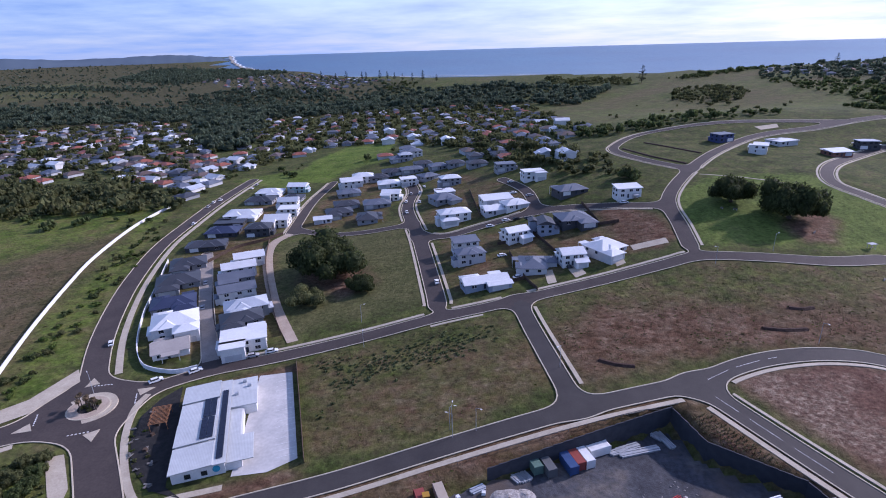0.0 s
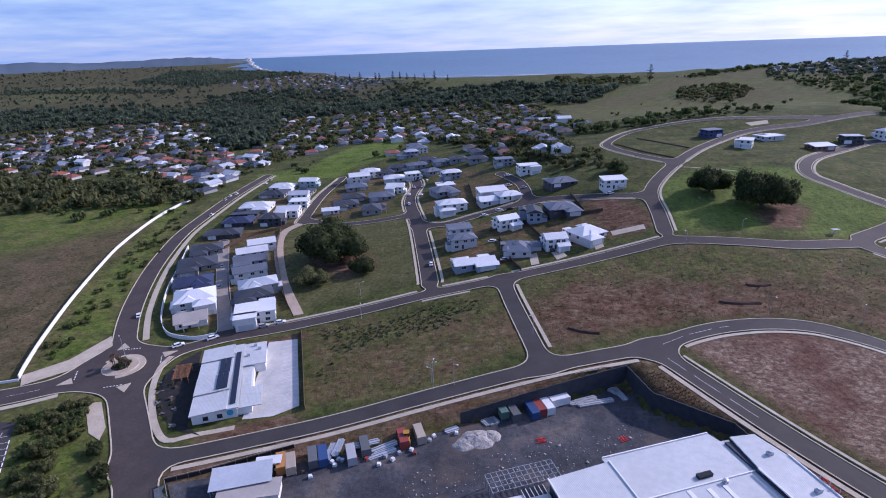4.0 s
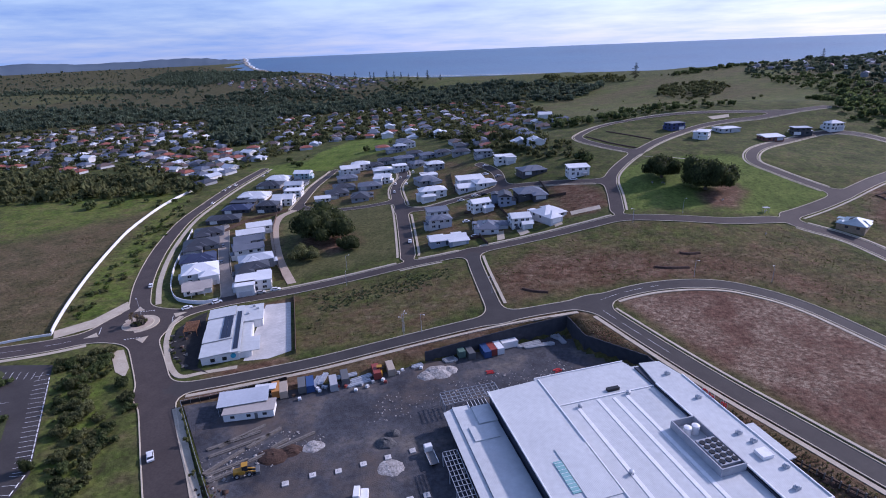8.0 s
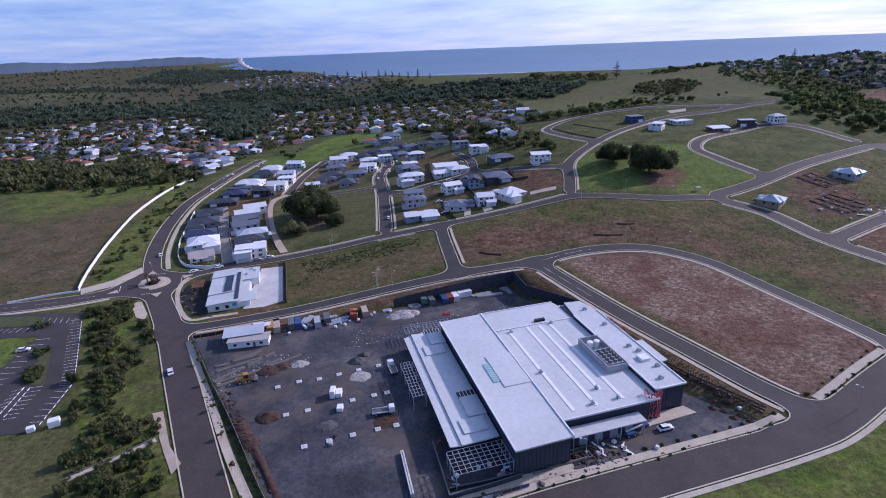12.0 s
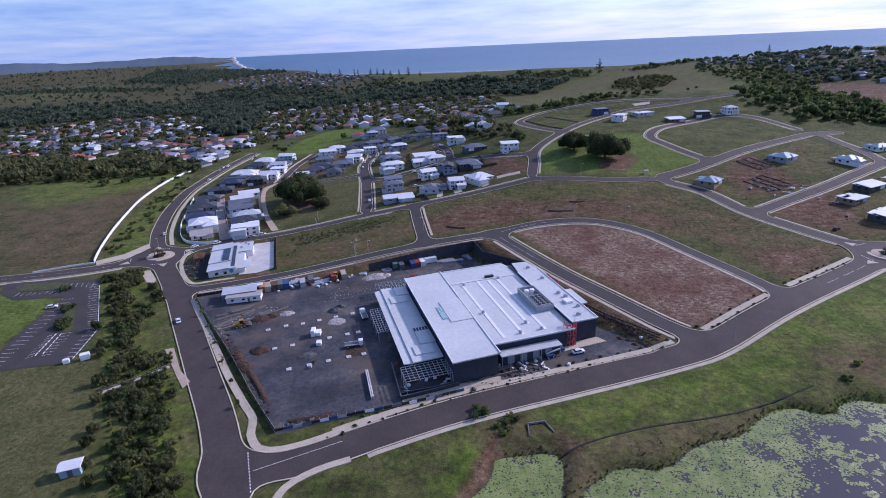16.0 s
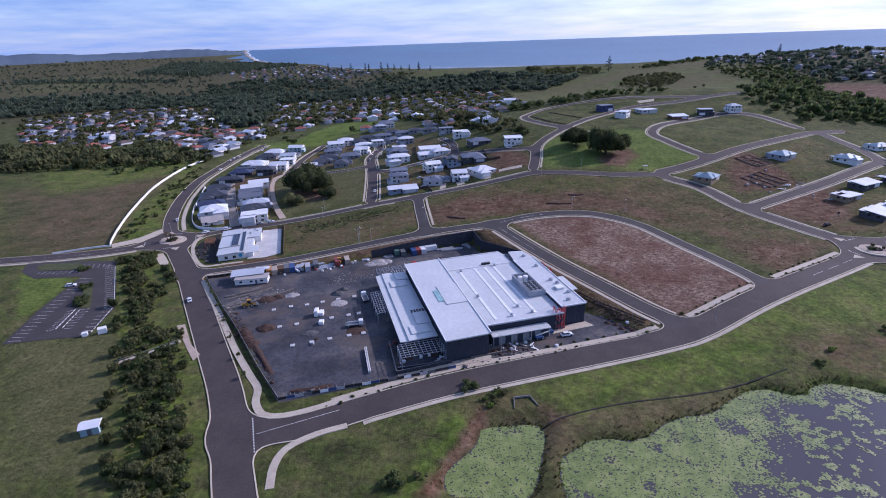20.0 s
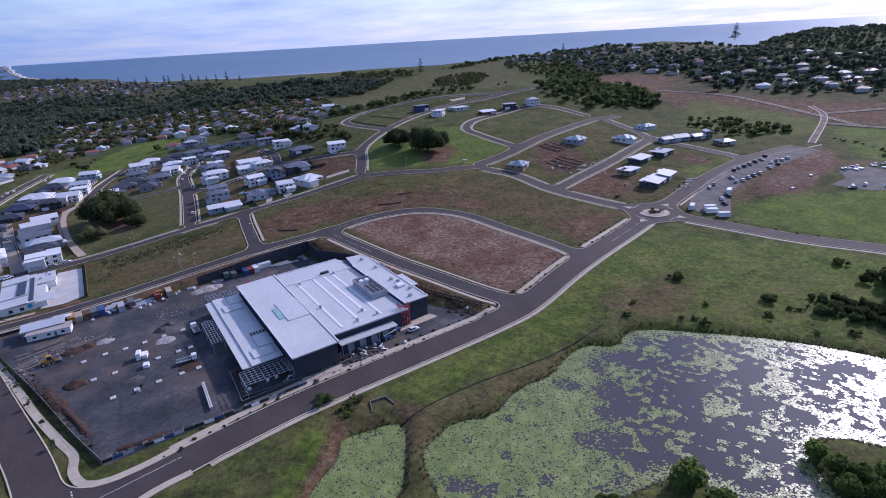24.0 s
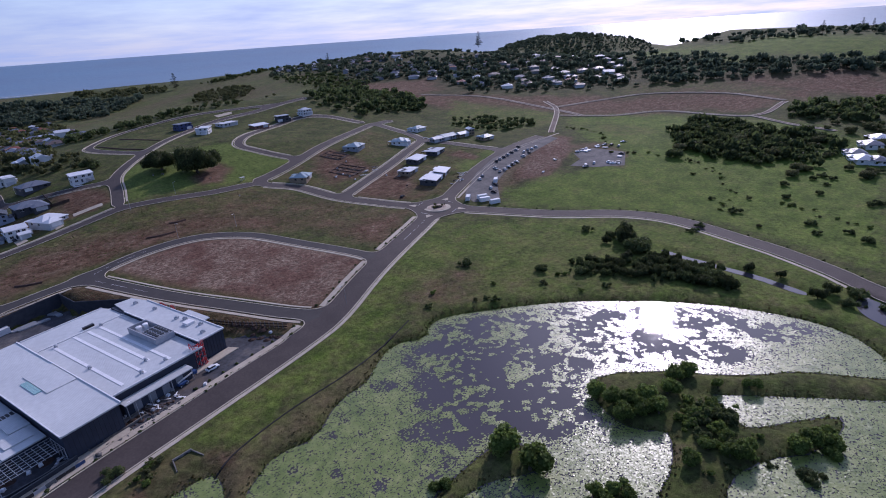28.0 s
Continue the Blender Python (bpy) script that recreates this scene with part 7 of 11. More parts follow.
plant(SHRUB[2], -238.1, 416.7, 0.66)
plant(SHRUB[0], -216.7, 369.7, 0.69)
plant(SHRUB[0], -231.8, 411.9, 1.24)
plant(SHRUB[1], -221.9, 409.9, 0.73)
plant(SHRUB[2], -205.0, 345.7, 0.81)
plant(SHRUB[2], -201.6, 311.7, 1.05)
plant(SHRUB[1], -230.6, 420.2, 1.09)
plant(SHRUB[1], -202.8, 317.4, 1.24)
plant(SHRUB[1], -229.7, 413.8, 0.92)
plant(SHRUB[2], -201.1, 292.5, 1.12)
plant(SHRUB[2], -223.5, 387.8, 0.85)
plant(SHRUB[0], -227.1, 403.7, 0.66)
plant(SHRUB[1], -234.7, 437.1, 1.24)
plant(SHRUB[0], -229.2, 402.2, 0.82)
plant(SHRUB[2], -220.9, 381.5, 0.76)
plant(SHRUB[0], -234.0, 430.5, 1.05)
plant(SHRUB[1], -209.4, 354.2, 1.25)
plant(SHRUB[1], -242.0, 460.7, 0.78)
plant(SHRUB[1], -228.5, 414.0, 1.18)
plant(SHRUB[2], -239.0, 453.9, 0.80)
plant(SHRUB[0], -202.7, 293.7, 1.12)
plant(SHRUB[2], -237.6, 460.6, 1.26)
plant(SHRUB[0], -226.3, 407.1, 1.10)
plant(SHRUB[0], -223.6, 418.1, 1.02)
plant(SHRUB[2], -197.2, 298.2, 0.79)
plant(SHRUB[1], -210.4, 322.4, 1.10)
plant(SHRUB[1], -229.3, 442.8, 0.65)
plant(SHRUB[0], -234.1, 454.3, 0.82)
plant(SHRUB[1], -205.6, 334.5, 1.12)
plant(SHRUB[1], -211.9, 332.9, 0.97)
plant(SHRUB[0], -196.1, 294.1, 0.86)
plant(SHRUB[0], -213.9, 376.6, 0.81)
plant(SHRUB[0], -227.7, 441.3, 1.26)
plant(SHRUB[1], -225.2, 411.2, 0.96)
plant(SHRUB[1], -220.9, 368.4, 0.74)
plant(SHRUB[2], -214.5, 379.9, 0.86)
plant(SHRUB[1], -217.3, 399.7, 0.88)
plant(SHRUB[0], -224.8, 415.4, 0.87)
plant(SHRUB[0], -205.7, 308.8, 1.15)
plant(SHRUB[2], -212.7, 334.6, 0.73)
# the overgrown belt between the lawn and the road, with a clear strip under the footbridge
BELT = [(-179.7, 250.5), (-159.1, 219.6), (-144.7, 198.2), (-130.0, 176.9), (-126.3, 165.2), (-120.6, 151.5), (-107.4, 135.3), (-102.4, 124.1), (-92.8, 112.2), (-87.9, 95.5), (-78.0, 76.0), (-56.0, 76.0), (-67.5, 95.4), (-73.9, 111.9), (-81.9, 123.7), (-91.2, 140.8), (-96.3, 154.4), (-103.5, 166.7), (-107.8, 175.0), (-119.0, 179.0), (-127.1, 187.3), (-131.7, 199.6), (-130.9, 206.3), (-134.3, 213.6), (-144.2, 219.5), (-153.4, 231.7), (-154.7, 245.3), (-163.2, 258.3)]
RB = np.random.RandomState(5)
bx_, by_ = np.meshgrid(np.arange(-182, -54, 3.7), np.arange(74, 260, 3.7), indexing="ij")
bx_, by_ = (bx_ + RB.uniform(-1.7, 1.7, bx_.shape)).ravel(), (by_ + RB.uniform(-1.7, 1.7, by_.shape)).ravel()
bsd_ = poly_sd(BELT, bx_, by_)
bsd_ = np.where(dist_to(np.array([(-120.1, 151.9), (-112.0, 159.0), (-104.4, 166.7)]), bx_, by_) < 2.6, 9, bsd_)
for x, y, d in zip(bx_, by_, bsd_):
    if d > -.6 or RB.uniform() < .22:
        continue
    if RB.uniform() < .26:
        plant(SHRUB[RB.choice([0, 2, 2])], x, y, RB.uniform(.8, 1.5))
    else:
        plant(MIDS[RB.choice([0, 1, 1, 1, 3])], x, y, RB.uniform(.38, .68), None, RB.uniform(.95, 1.5))
# slender trees standing free along the belt's lawn side
for x, y in ((-123.8, 158.0), (-118.0, 147.5), (-110.4, 133.2), (-108.2, 127.5), (-103.8, 119.0), (-98.5, 112.6), (-134.0, 176.0), (-137.5, 181.0), (-93.2, 104.5), (-148.5, 196.5)):
    plant(MIDS[RB.choice([1, 3])], x, y, RB.uniform(.42, .56), None, 1.7)
# dark trees on the rough ground between the pond and the strip of water
GROVE = [(187.4, 134.7), (205.5, 118.7), (220.0, 105.1), (222.0, 79.7), (206.2, 66.9), (199.4, 89.0), (188.3, 107.8), (177.5, 125.7)]
gx2, gy2 = RB.uniform(175, 226, 900), RB.uniform(60, 136, 900)
gd_ = poly_sd(GROVE, gx2, gy2)
for x, y in [(a, b) for a, b, d in zip(gx2, gy2, gd_) if d < -1][:78]:
    plant(MIDS[RB.choice([0, 3, 3])], x, y, RB.uniform(.5, .8), None, RB.uniform(1.1, 1.6))
for x, y, k in ((225.7, 131.0, 1.35), (222.8, 127.5, 1.1), (216.7, 134.1, .55), (229.0, 74.0, .6), (229.5, 62.0, .5), (219.5, 46.0, .75), (227.2, 44.0, .7)):
    plant(MIDS[3], x, y, k, None, 1.35)
# shrubs along the drains of the paddock
for ln in ([(353, 223), (371, 188), (359, 150), (324, 124), (294, 114)], [(317, 117), (319, 89), (309, 61), (307, 46)], [(400, 300), (395, 262), (360, 232)]):
    for x, y in curve_pts(ln, 3.4):
        if RB.uniform() < .5:
            plant(SHRUB[RB.choice([1, 1, 2])], x + RB.normal(0, 1.6), y + RB.normal(0, 1.6), RB.uniform(.5, 1.25), None, RB.uniform(.7, 1.1))
for x, y, k in ((330, 96, .55), (346, 84, .5), (352, 104, .6), (372, 96, .5), (388, 72, .6), (341, 60, .55), (402, 86, .7), (296, 74, .4), (280, 90, .35)):
    plant(MIDS[RB.choice([0, 1])], x, y, k, None, 1.2)
# ---- far houses and woods ----
RR = np.random.RandomState(21)


def far_house(w, d, st, kind, rc, wc, label):
    root = empty("town_house", 0, 0, -500, 0, label, "house", "houses of the old town")
    w, d = w * 1.08, d * 1.05
    H = 2.5 * st
    bm = bmesh.new()
    bm_box(bm, -w / 2, w / 2, -d / 2, d / 2, -1.5, H)
    bm_box(bm, -w * .05, w * .38, -d / 2 - 3, -d / 2 - .004, -1.5, H - .2)
    part("wall", bm, WALLS[wc], root)
    bm = bmesh.new()
    bm_roof(bm, -w / 2, w / 2, -d / 2, d / 2, H, kind)
    bm_roof(bm, -w * .1, w * .42, -d / 2 - 3.5, -d / 2 + 1, H - .2, kind)
    part("roof", bm, ROOFS[rc], root)
    return root


FAR = [far_house(13, 9.5, 1, "hip", "white", "white", "white single-storey house with a white hipped roof"),
       far_house(14, 10, 1, "hip", "slate", "pale", "pale single-storey house with a slate grey roof"),
       far_house(13, 10, 1, "hip", "dark", "grey", "grey single-storey house with a charcoal roof"),
       far_house(13, 9.5, 1, "hip", "red", "pale", "pale brick house with a terracotta tiled roof"),
       far_house(14, 10, 1, "hip", "brown", "pale", "pale brick house with a brown tiled roof"),
       far_house(13, 10, 2, "gable", "white", "white", "white two-storey house with a white gabled roof"),
       far_house(13, 9.5, 1, "gable", "pale", "white", "white house with a pale grey gabled roof")]


def spread(outline, spacing, keep, jitter=.4, angle=0.0):
    c = np.array(outline, float)
    m = c.mean(0)
    a = radians(angle)
    rot = np.array([[math.cos(a), -math.sin(a)], [math.sin(a), math.cos(a)]])
    R = np.max(np.hypot(*(c - m).T)) + spacing
    g = np.arange(-R, R, spacing)
    gx_, gy_ = np.meshgrid(g, g)
    p = np.stack([gx_.ravel(), gy_.ravel()], 1)
    p = p + RR.uniform(-jitter, jitter, p.shape) * spacing
    p = p @ rot.T + m
    ok = inside(list(map(tuple, c)), p[:, 0], p[:, 1]) & ~inside(CLEAR[0], p[:, 0], p[:, 1]) & ~inside(CLEAR[1], p[:, 0], p[:, 1]) & (RR.uniform(size=len(p)) < keep)
    return p[ok]


def land_z(x, y):
    """Height of the ground sheet as built, far hills included."""
    i = np.clip(np.searchsorted(ax, x) - 1, 0, len(ax) - 2)
    j = np.clip(np.searchsorted(ay, y) - 1, 0, len(ay) - 2)
    u, v = (x - ax[i]) / (ax[i + 1] - ax[i]), (y - ay[j]) / (ay[j + 1] - ay[j])
    return AZ[i, j] * (1 - u) * (1 - v) + AZ[i + 1, j] * u * (1 - v) + AZ[i, j + 1] * (1 - u) * v + AZ[i + 1, j + 1] * u * v


def house_rows(p, z, angle):
    """Houses past the nearest ones, too small to pick apart: walls and hipped roofs in one mesh."""
    V, F, Mi = [], [], []
    for (x, y), h in zip(p, z):
        a = radians(angle + RR.choice([0, 90]) + RR.uniform(-9, 9))
        w, d = RR.uniform(9.5, 14) / 2, RR.uniform(7.5, 10) / 2
        ca, sa = math.cos(a), math.sin(a)
        o = len(V)
        e = 2.6 if RR.uniform() < .85 else 5.0
        loc = [(sx * w, sy * d, zz) for zz in (-1.5, e) for sx, sy in ((-1, -1), (1, -1), (1, 1), (-1, 1))]
        loc += [(sx * (w + .5), sy * (d + .5), e) for sx, sy in ((-1, -1), (1, -1), (1, 1), (-1, 1))] + [(-(w - d * .9), 0, e + d * .45), (w - d * .9, 0, e + d * .45)]
        V += [(x + ca * u - sa * v, y + sa * u + ca * v, h + q) for u, v, q in loc]
        F += [tuple(o + k for k in f) for f in ((0, 1, 5, 4), (1, 2, 6, 5), (2, 3, 7, 6), (3, 0, 4, 7), (8, 9, 13, 12), (9, 10, 13), (10, 11, 12, 13), (11, 8, 12))]
        Mi += [0] * 4 + [1] * 4
    ob = mesh_ob("house_rows", V, F, [WALLS["grey"], M_FARROOF], face_mats=Mi)
    tagged(ob, "rows of small distant houses with mixed roofs among trees", "houses", kind="stuff")


M_FARROOF = material("mixed_far_roofs", [(.3, .3, .3), (.3, .3, .3)], .5, .1)
_nt = M_FARROOF.node_tree
_geo = _nt.nodes.new("ShaderNodeNewGeometry")
_rp = _nt.nodes.new("ShaderNodeValToRGB")
_rp.color_ramp.interpolation = "CONSTANT"
for _i, (f_at, f_col) in enumerate(((0, (.5, .5, .52)), (.12, (.10, .11, .14)), (.36, (.045, .047, .055)), (.56, (.11, .07, .055)), (.74, (.24, .085, .05)), (.90, (.30, .30, .32)))):
    _e = _rp.color_ramp.elements[_i] if _i < 2 else _rp.color_ramp.elements.new(f_at)
    _e.position, _e.color = f_at, (*f_col, 1)
_nt.links.new(_geo.outputs["Random Per Island"], _rp.inputs[0])
_nt.links.new(_rp.outputs[0], _nt.nodes["Principled BSDF"].inputs["Base Color"])


def town(outline, spacing, angle, most=100, mix=(.10, .22, .22, .16, .20, .02, .08)):
    """Rows of houses along parallel streets."""
    made, rest = 0, []
    p = spread(outline, spacing, .80, .16, angle)
    z = land_z(p[:, 0], p[:, 1])
    d = np.hypot(p[:, 0], p[:, 1] - 100)
    for i in np.argsort(d):
        if made >= most:
            rest.append(i)
            continue
        k = RR.choice(len(FAR), p=mix)
        copy_thing(FAR[k], pose(p[i, 0], p[i, 1], z[i], 0, 0, angle + RR.choice([0, 90, 180, 270]) + RR.uniform(-9, 9)))
        made += 1
    if rest:
        house_rows(p[rest], z[rest], angle)


# far foliage, greyer than the near: some of the haze is put into its colour
M_FARWOOD = leaf_mat("distant_forest", (.066, .090, .058), (.110, .140, .088), 0)
CROWNS = [leaf_cloud(1.0, n, s, 4, .85, .3, .45, .84, 5, 3) for n, s in ((60, .18), (60, .19), (54, .19))]
SMALL = [leaf_cloud(1.0, 16, .36, 2, .8, .3, .45, .84, 5, 3) for k in range(3)]


def wood(outline, spacing, radius, keep, mat=None, label="dense stand of dark green coastal trees", kinds=None):
    """Trees too many to count, as one mesh: crowns of leaf clumps with thin trunks."""
    p = spread(outline, spacing, keep, .45)
    p = p[road_field(p[:, 0], p[:, 1]) > 2.0]
    if len(p) == 0:
        return
    z = land_z(p[:, 0], p[:, 1])
    V, Q, o = [], [], 0
    for k in range(3):
        idx_ = np.arange(len(p)) % 3 == k
        if not idx_.any():
            continue
        v, q = (kinds or CROWNS)[k]
        n = idx_.sum()
        s = radius * RR.uniform(.42, 1.0, n) * RR.choice([1.0, 1.0, 1.6], n)
        a = RR.uniform(0, 6.28, n)
        hs = RR.uniform(.8, 1.45, n)
        c_, s_ = np.cos(a)[:, None], np.sin(a)[:, None]
        X = (v[None, :, 0] * c_ - v[None, :, 1] * s_) * s[:, None] + p[idx_, 0][:, None]
        Y = (v[None, :, 0] * s_ + v[None, :, 1] * c_) * s[:, None] + p[idx_, 1][:, None]
        Z = (v[None, :, 2] * hs[:, None] + .12) * s[:, None] + z[idx_][:, None]
        V.append(np.stack([X, Y, Z], -1).reshape(-1, 3))
        Q.append((q[None] + (np.arange(n) * len(v))[:, None, None]).reshape(-1, 4) + o)
        o += n * len(v)
    me_ = np_mesh("wood", np.vstack(V), np.vstack(Q), mat or RR.choice([M_LEAF, M_LEAF, M_LEAF2]))
    tagged(new("wood", me_), label, "trees", kind="stuff")


# ---- the old town and the woods ----
CLEAR = [[(-185.5, 593.2), (-185.3, 675.0), (-160.7, 753.3), (-111.7, 738.2), (-110.8, 663.1), (-142.5, 628.4), (-153.5, 577.9)],
         [(417.4, 679.4), (488.8, 669.8), (499.9, 583.2), (445.0, 478.7), (394.7, 506.7), (392.1, 610.0)]]
town([(-778.1, 945.5), (-675.8, 1037.3), (-501.7, 1059.6), (-329.8, 780.0), (-269.8, 637.6), (-308.2, 590.8), (-415.7, 610.3), (-522.9, 621.2)], 25, -18, 105)
town([(-391.2, 1058.7), (-254.0, 1082.9), (-101.4, 1127.6), (89.4, 1072.5), (72.0, 633.0), (39.6, 546.5), (-62.2, 664.8), (-112.3, 720.7), (-182.1, 761.6), (-219.4, 673.0), (-254.6, 633.3)], 24, 8, 90)
town([(479.1, 830.4), (606.6, 745.6), (741.3, 566.8), (767.8, 471.8), (590.2, 359.1), (490.6, 473.9), (446.1, 623.7)], 27, -35, 30, (0.03, 0.25, 0.32, 0.07, 0.29, 0.0, 0.04))
town([(496.7, 1163.2), (575.8, 1128.7), (675.2, 874.3), (603.6, 777.8), (491.0, 958.7)], 26, -30, 8)
town([(-960, 2180), (-600, 2420), (-330, 2150), (-215, 1790), (-340, 1500), (-560, 1560), (-700, 1800)], 38, 20, 0)
town([(-412.7, 715.1), (-253.7, 684.8), (-237.2, 606.2), (-245.2, 556.4), (-253.1, 527.4), (-267.3, 537.9), (-305.1, 583.6), (-342.5, 594.9)], 19, -30, 34)
wood([(-412.7, 715.1), (-253.7, 684.8), (-237.2, 606.2), (-245.2, 556.4), (-253.1, 527.4), (-267.3, 537.9), (-305.1, 583.6), (-342.5, 594.9)], 12, 3.4, 0.45)
town([(-156.5, 717.2), (-4.3, 605.8), (28.5, 513.6), (11.0, 504.0), (-16.5, 570.1), (-76.5, 632.3), (-130.9, 632.9)], 22, 10, 24)
wood([(-156.5, 717.2), (-4.3, 605.8), (28.5, 513.6), (11.0, 504.0), (-16.5, 570.1), (-76.5, 632.3), (-130.9, 632.9)], 16, 3.2, 0.5)
wood([(-555.7, 628.5), (-405.7, 594.4), (-283.8, 565.3), (-246.8, 503.1), (-339.8, 490.7), (-430.4, 477.0)], 8.5, 5.4, 0.95)
wood([(-1222.5, 1401.9), (-882.1, 1347.4), (-461.3, 1258.8), (-192.8, 1284.5), (98.1, 1331.1), (248.9, 1161.1), (144.7, 1002.9), (80.5, 1098.7), (-258.7, 1104.4), (-398.9, 1080.5), (-702.5, 1062.4), (-873.8, 987.7)], 12, 6.4, 0.9, M_FARWOOD)
wood([(-76.6, 742.3), (6.9, 643.3), (51.1, 493.7), (53.7, 451.1), (14.5, 480.1), (-30.9, 586.7)], 8, 4.0, 0.9)
wood([(345.4, 701.0), (383.8, 618.5), (431.2, 543.3), (368.5, 458.0), (303.0, 481.8), (271.9, 520.4)], 9, 4.0, 0.9)
wood([(43, 729), (62, 653), (97, 614), (147, 620), (179, 604), (228, 605), (209, 573), (148, 577), (93, 572), (66, 572), (38, 606)], 8, 3.4, .85)
wood([(52.3, 630.7), (209.4, 929.1), (346.3, 875.2), (355.2, 714.0), (242.5, 620.3), (150.3, 640.3), (81.5, 640.6), (60.2, 690.8)], 34, 2.6, .35)
wood([(-219.6, 1595.6), (-120, 1560), (-130.0, 1440.0), (-181.5, 1410.6)], 14, 4.5, 0.7)
wood([(430.0, 1010.0), (470.0, 860.0), (412.6, 509.3), (353.6, 456.1), (295.7, 474.4), (330.0, 560.0), (380.0, 700.0)], 9, 4.0, 0.75)
wood([(990.5, 1971.7), (645.1, 792.5), (805.6, 616.7), (760.8, 448.8), (567.7, 330.6), (479.2, 462.8), (421.9, 520.6), (413.9, 720.3)], 12, 4.2, 0.42, M_FARWOOD)
wood([(718.3, 422.9), (722.8, 296.5), (772.8, 158.2), (722.7, 145.1), (640.9, 259.8), (593.9, 332.5)], 10, 5.2, 0.9, M_FARWOOD)
wood([(552, 172), (622, 120), (523, 96), (522, 128), (513, 162)], 7, 4.4, 0.95)
wood([(911.2, 469.1), (936.8, 349.7), (1042.9, 223.6), (905.0, 191.9), (826.5, 342.7)], 11, 4.6, 0.6, M_FARWOOD)
wood([(357.8, 413.7), (404.7, 351.7), (387.0, 323.1), (348.7, 337.1), (334.7, 378.4)], 7, 3.0, 0.8)
wood([(-348.6, 487.9), (-315.6, 495.1), (-248.5, 500.9), (-249.6, 469.5), (-301.2, 453.3)], 9, 3.4, 0.25)
wood([(438, 225), (482, 223), (487, 178), (465, 144), (410, 121), (380, 131), (378, 161), (395, 192)], 5.5, 4.2, 0.95)
wood([(466, 141), (489, 118), (439, 100), (398, 104), (405, 119)], 5.5, 3.8, .9)
wood([(237.9, 41.6), (236.7, 36.0), (229.6, 27.8), (220.8, 25.8), (223.7, 34.3)], 5, 2.2, 0.6)
wood([(780.9, 480.1), (746.6, 307.1), (723.7, 234.4), (678.4, 398.5)], 11, 5.0, 0.7, M_FARWOOD)
wood([(1810.2, 1725.3), (1981.1, 1526.6), (956.0, 568.0), (902.6, 535.5), (949.9, 728.6), (894.4, 849.2)], 14, 4.5, 0.9, M_FARWOOD)
wood([(-215.8, 630.9), (-191.2, 653.5), (-145.5, 654.0), (-136.5, 633.9), (-160.2, 615.6), (-185.3, 599.2)], 7, 2.6, 0.6)
wood([(-281.0, 565.6), (-266.3, 639.6), (-240.1, 645.5), (-239.7, 620.6), (-247.3, 567.1), (-254.9, 531.2)], 8, 2.6, 0.4)
wood([(-778.1, 945.5), (-675.8, 1037.3), (-501.7, 1059.6), (-329.8, 780.0), (-269.8, 637.6), (-308.2, 590.8), (-415.7, 610.3), (-522.9, 621.2)], 12.0, 4.0, 0.85)
wood([(-391.2, 1058.7), (-254.0, 1082.9), (-101.4, 1127.6), (89.4, 1072.5), (72.0, 633.0), (39.6, 546.5), (-62.2, 664.8), (-112.3, 720.7), (-182.1, 761.6), (-219.4, 673.0), (-254.6, 633.3)], 12.0, 4.0, 0.9)
wood([(479.1, 830.4), (606.6, 745.6), (741.3, 566.8), (767.8, 471.8), (590.2, 359.1), (490.6, 473.9), (446.1, 623.7)], 11, 4.4, 0.85, M_FARWOOD)
wood([(1000, 966), (1061, 890), (1135, 794), (1210, 684), (1393, 788), (1343, 941), (1256, 1054), (1151, 1111)], 12, 3.6, .95, M_FARWOOD, "even low forest on the flat headland", SMALL)
wood([(430, 1010), (520, 1180), (600, 1150), (700, 880), (760, 780), (640, 800), (560, 860), (470, 900)], 12, 3.8, .75, M_FARWOOD)
wood([(-539, 1198), (-450, 1276), (-329, 966), (-291, 783), (-301, 738), (-360, 793), (-441, 958)], 10.5, 6.6, .9, M_FARWOOD)
wood([(-713, 1544), (-637, 1691), (-397, 1610), (-263, 1342), (-240, 1086), (-414, 1168), (-582, 1257)], 15, 6.2, .8, M_FARWOOD)
wood([(-285, 1480), (-200, 1560), (-130, 1400), (78, 1300), (72, 1090), (-16, 1077), (-140, 1059), (-250, 1140)], 14, 5.6, .7, M_FARWOOD)
wood([(268, 932), (321, 1045), (362, 1019), (370, 918), (316, 842), (279, 852)], 10, 4.6, .9)
wood([(160, 1394), (323, 1279), (299, 1202), (154, 1285)], 11, 5.2, .9)
wood([(358, 1219), (451, 1238), (640, 1230), (576, 1206), (428, 1164)], 11, 4.6, .8)
wood([(-1330, 1560), (-720, 1560), (-900, 2250), (-1500, 2500), (-2200, 2560)], 21, 4.6, .3, M_FARWOOD, "low mixed scrub and forest of the coastal plain", SMALL)
wood([(-2200, 2560), (-1500, 2480), (-980, 2300), (-1000, 2650), (-1650, 3700), (-2200, 3700), (-2900, 3350)], 34, 5.0, .4, M_FARWOOD, "low mixed scrub and forest of the coastal plain", SMALL)
wood([(-980, 2280), (-620, 1750), (-330, 1420), (-210, 1650), (-300, 2050), (-560, 2330), (-900, 2650)], 27, 4.6, .8, M_FARWOOD, "trees among the houses of the coastal town", SMALL)
wood([(-1438, 2450), (-1700, 3300), (-1250, 3150), (-900, 2760), (-700, 2500), (-830, 2180), (-977, 2026)], 17, 6.5, .95, M_FARWOOD, "dark coastal forest behind the beach", SMALL)
wood([(-1625, 1984), (-1780, 2180), (-1311, 2060), (-950, 1866), (-900, 1760), (-1203, 1900)], 16, 6.0, .9, M_FARWOOD, "dark strip of forest across the coastal plain", SMALL)
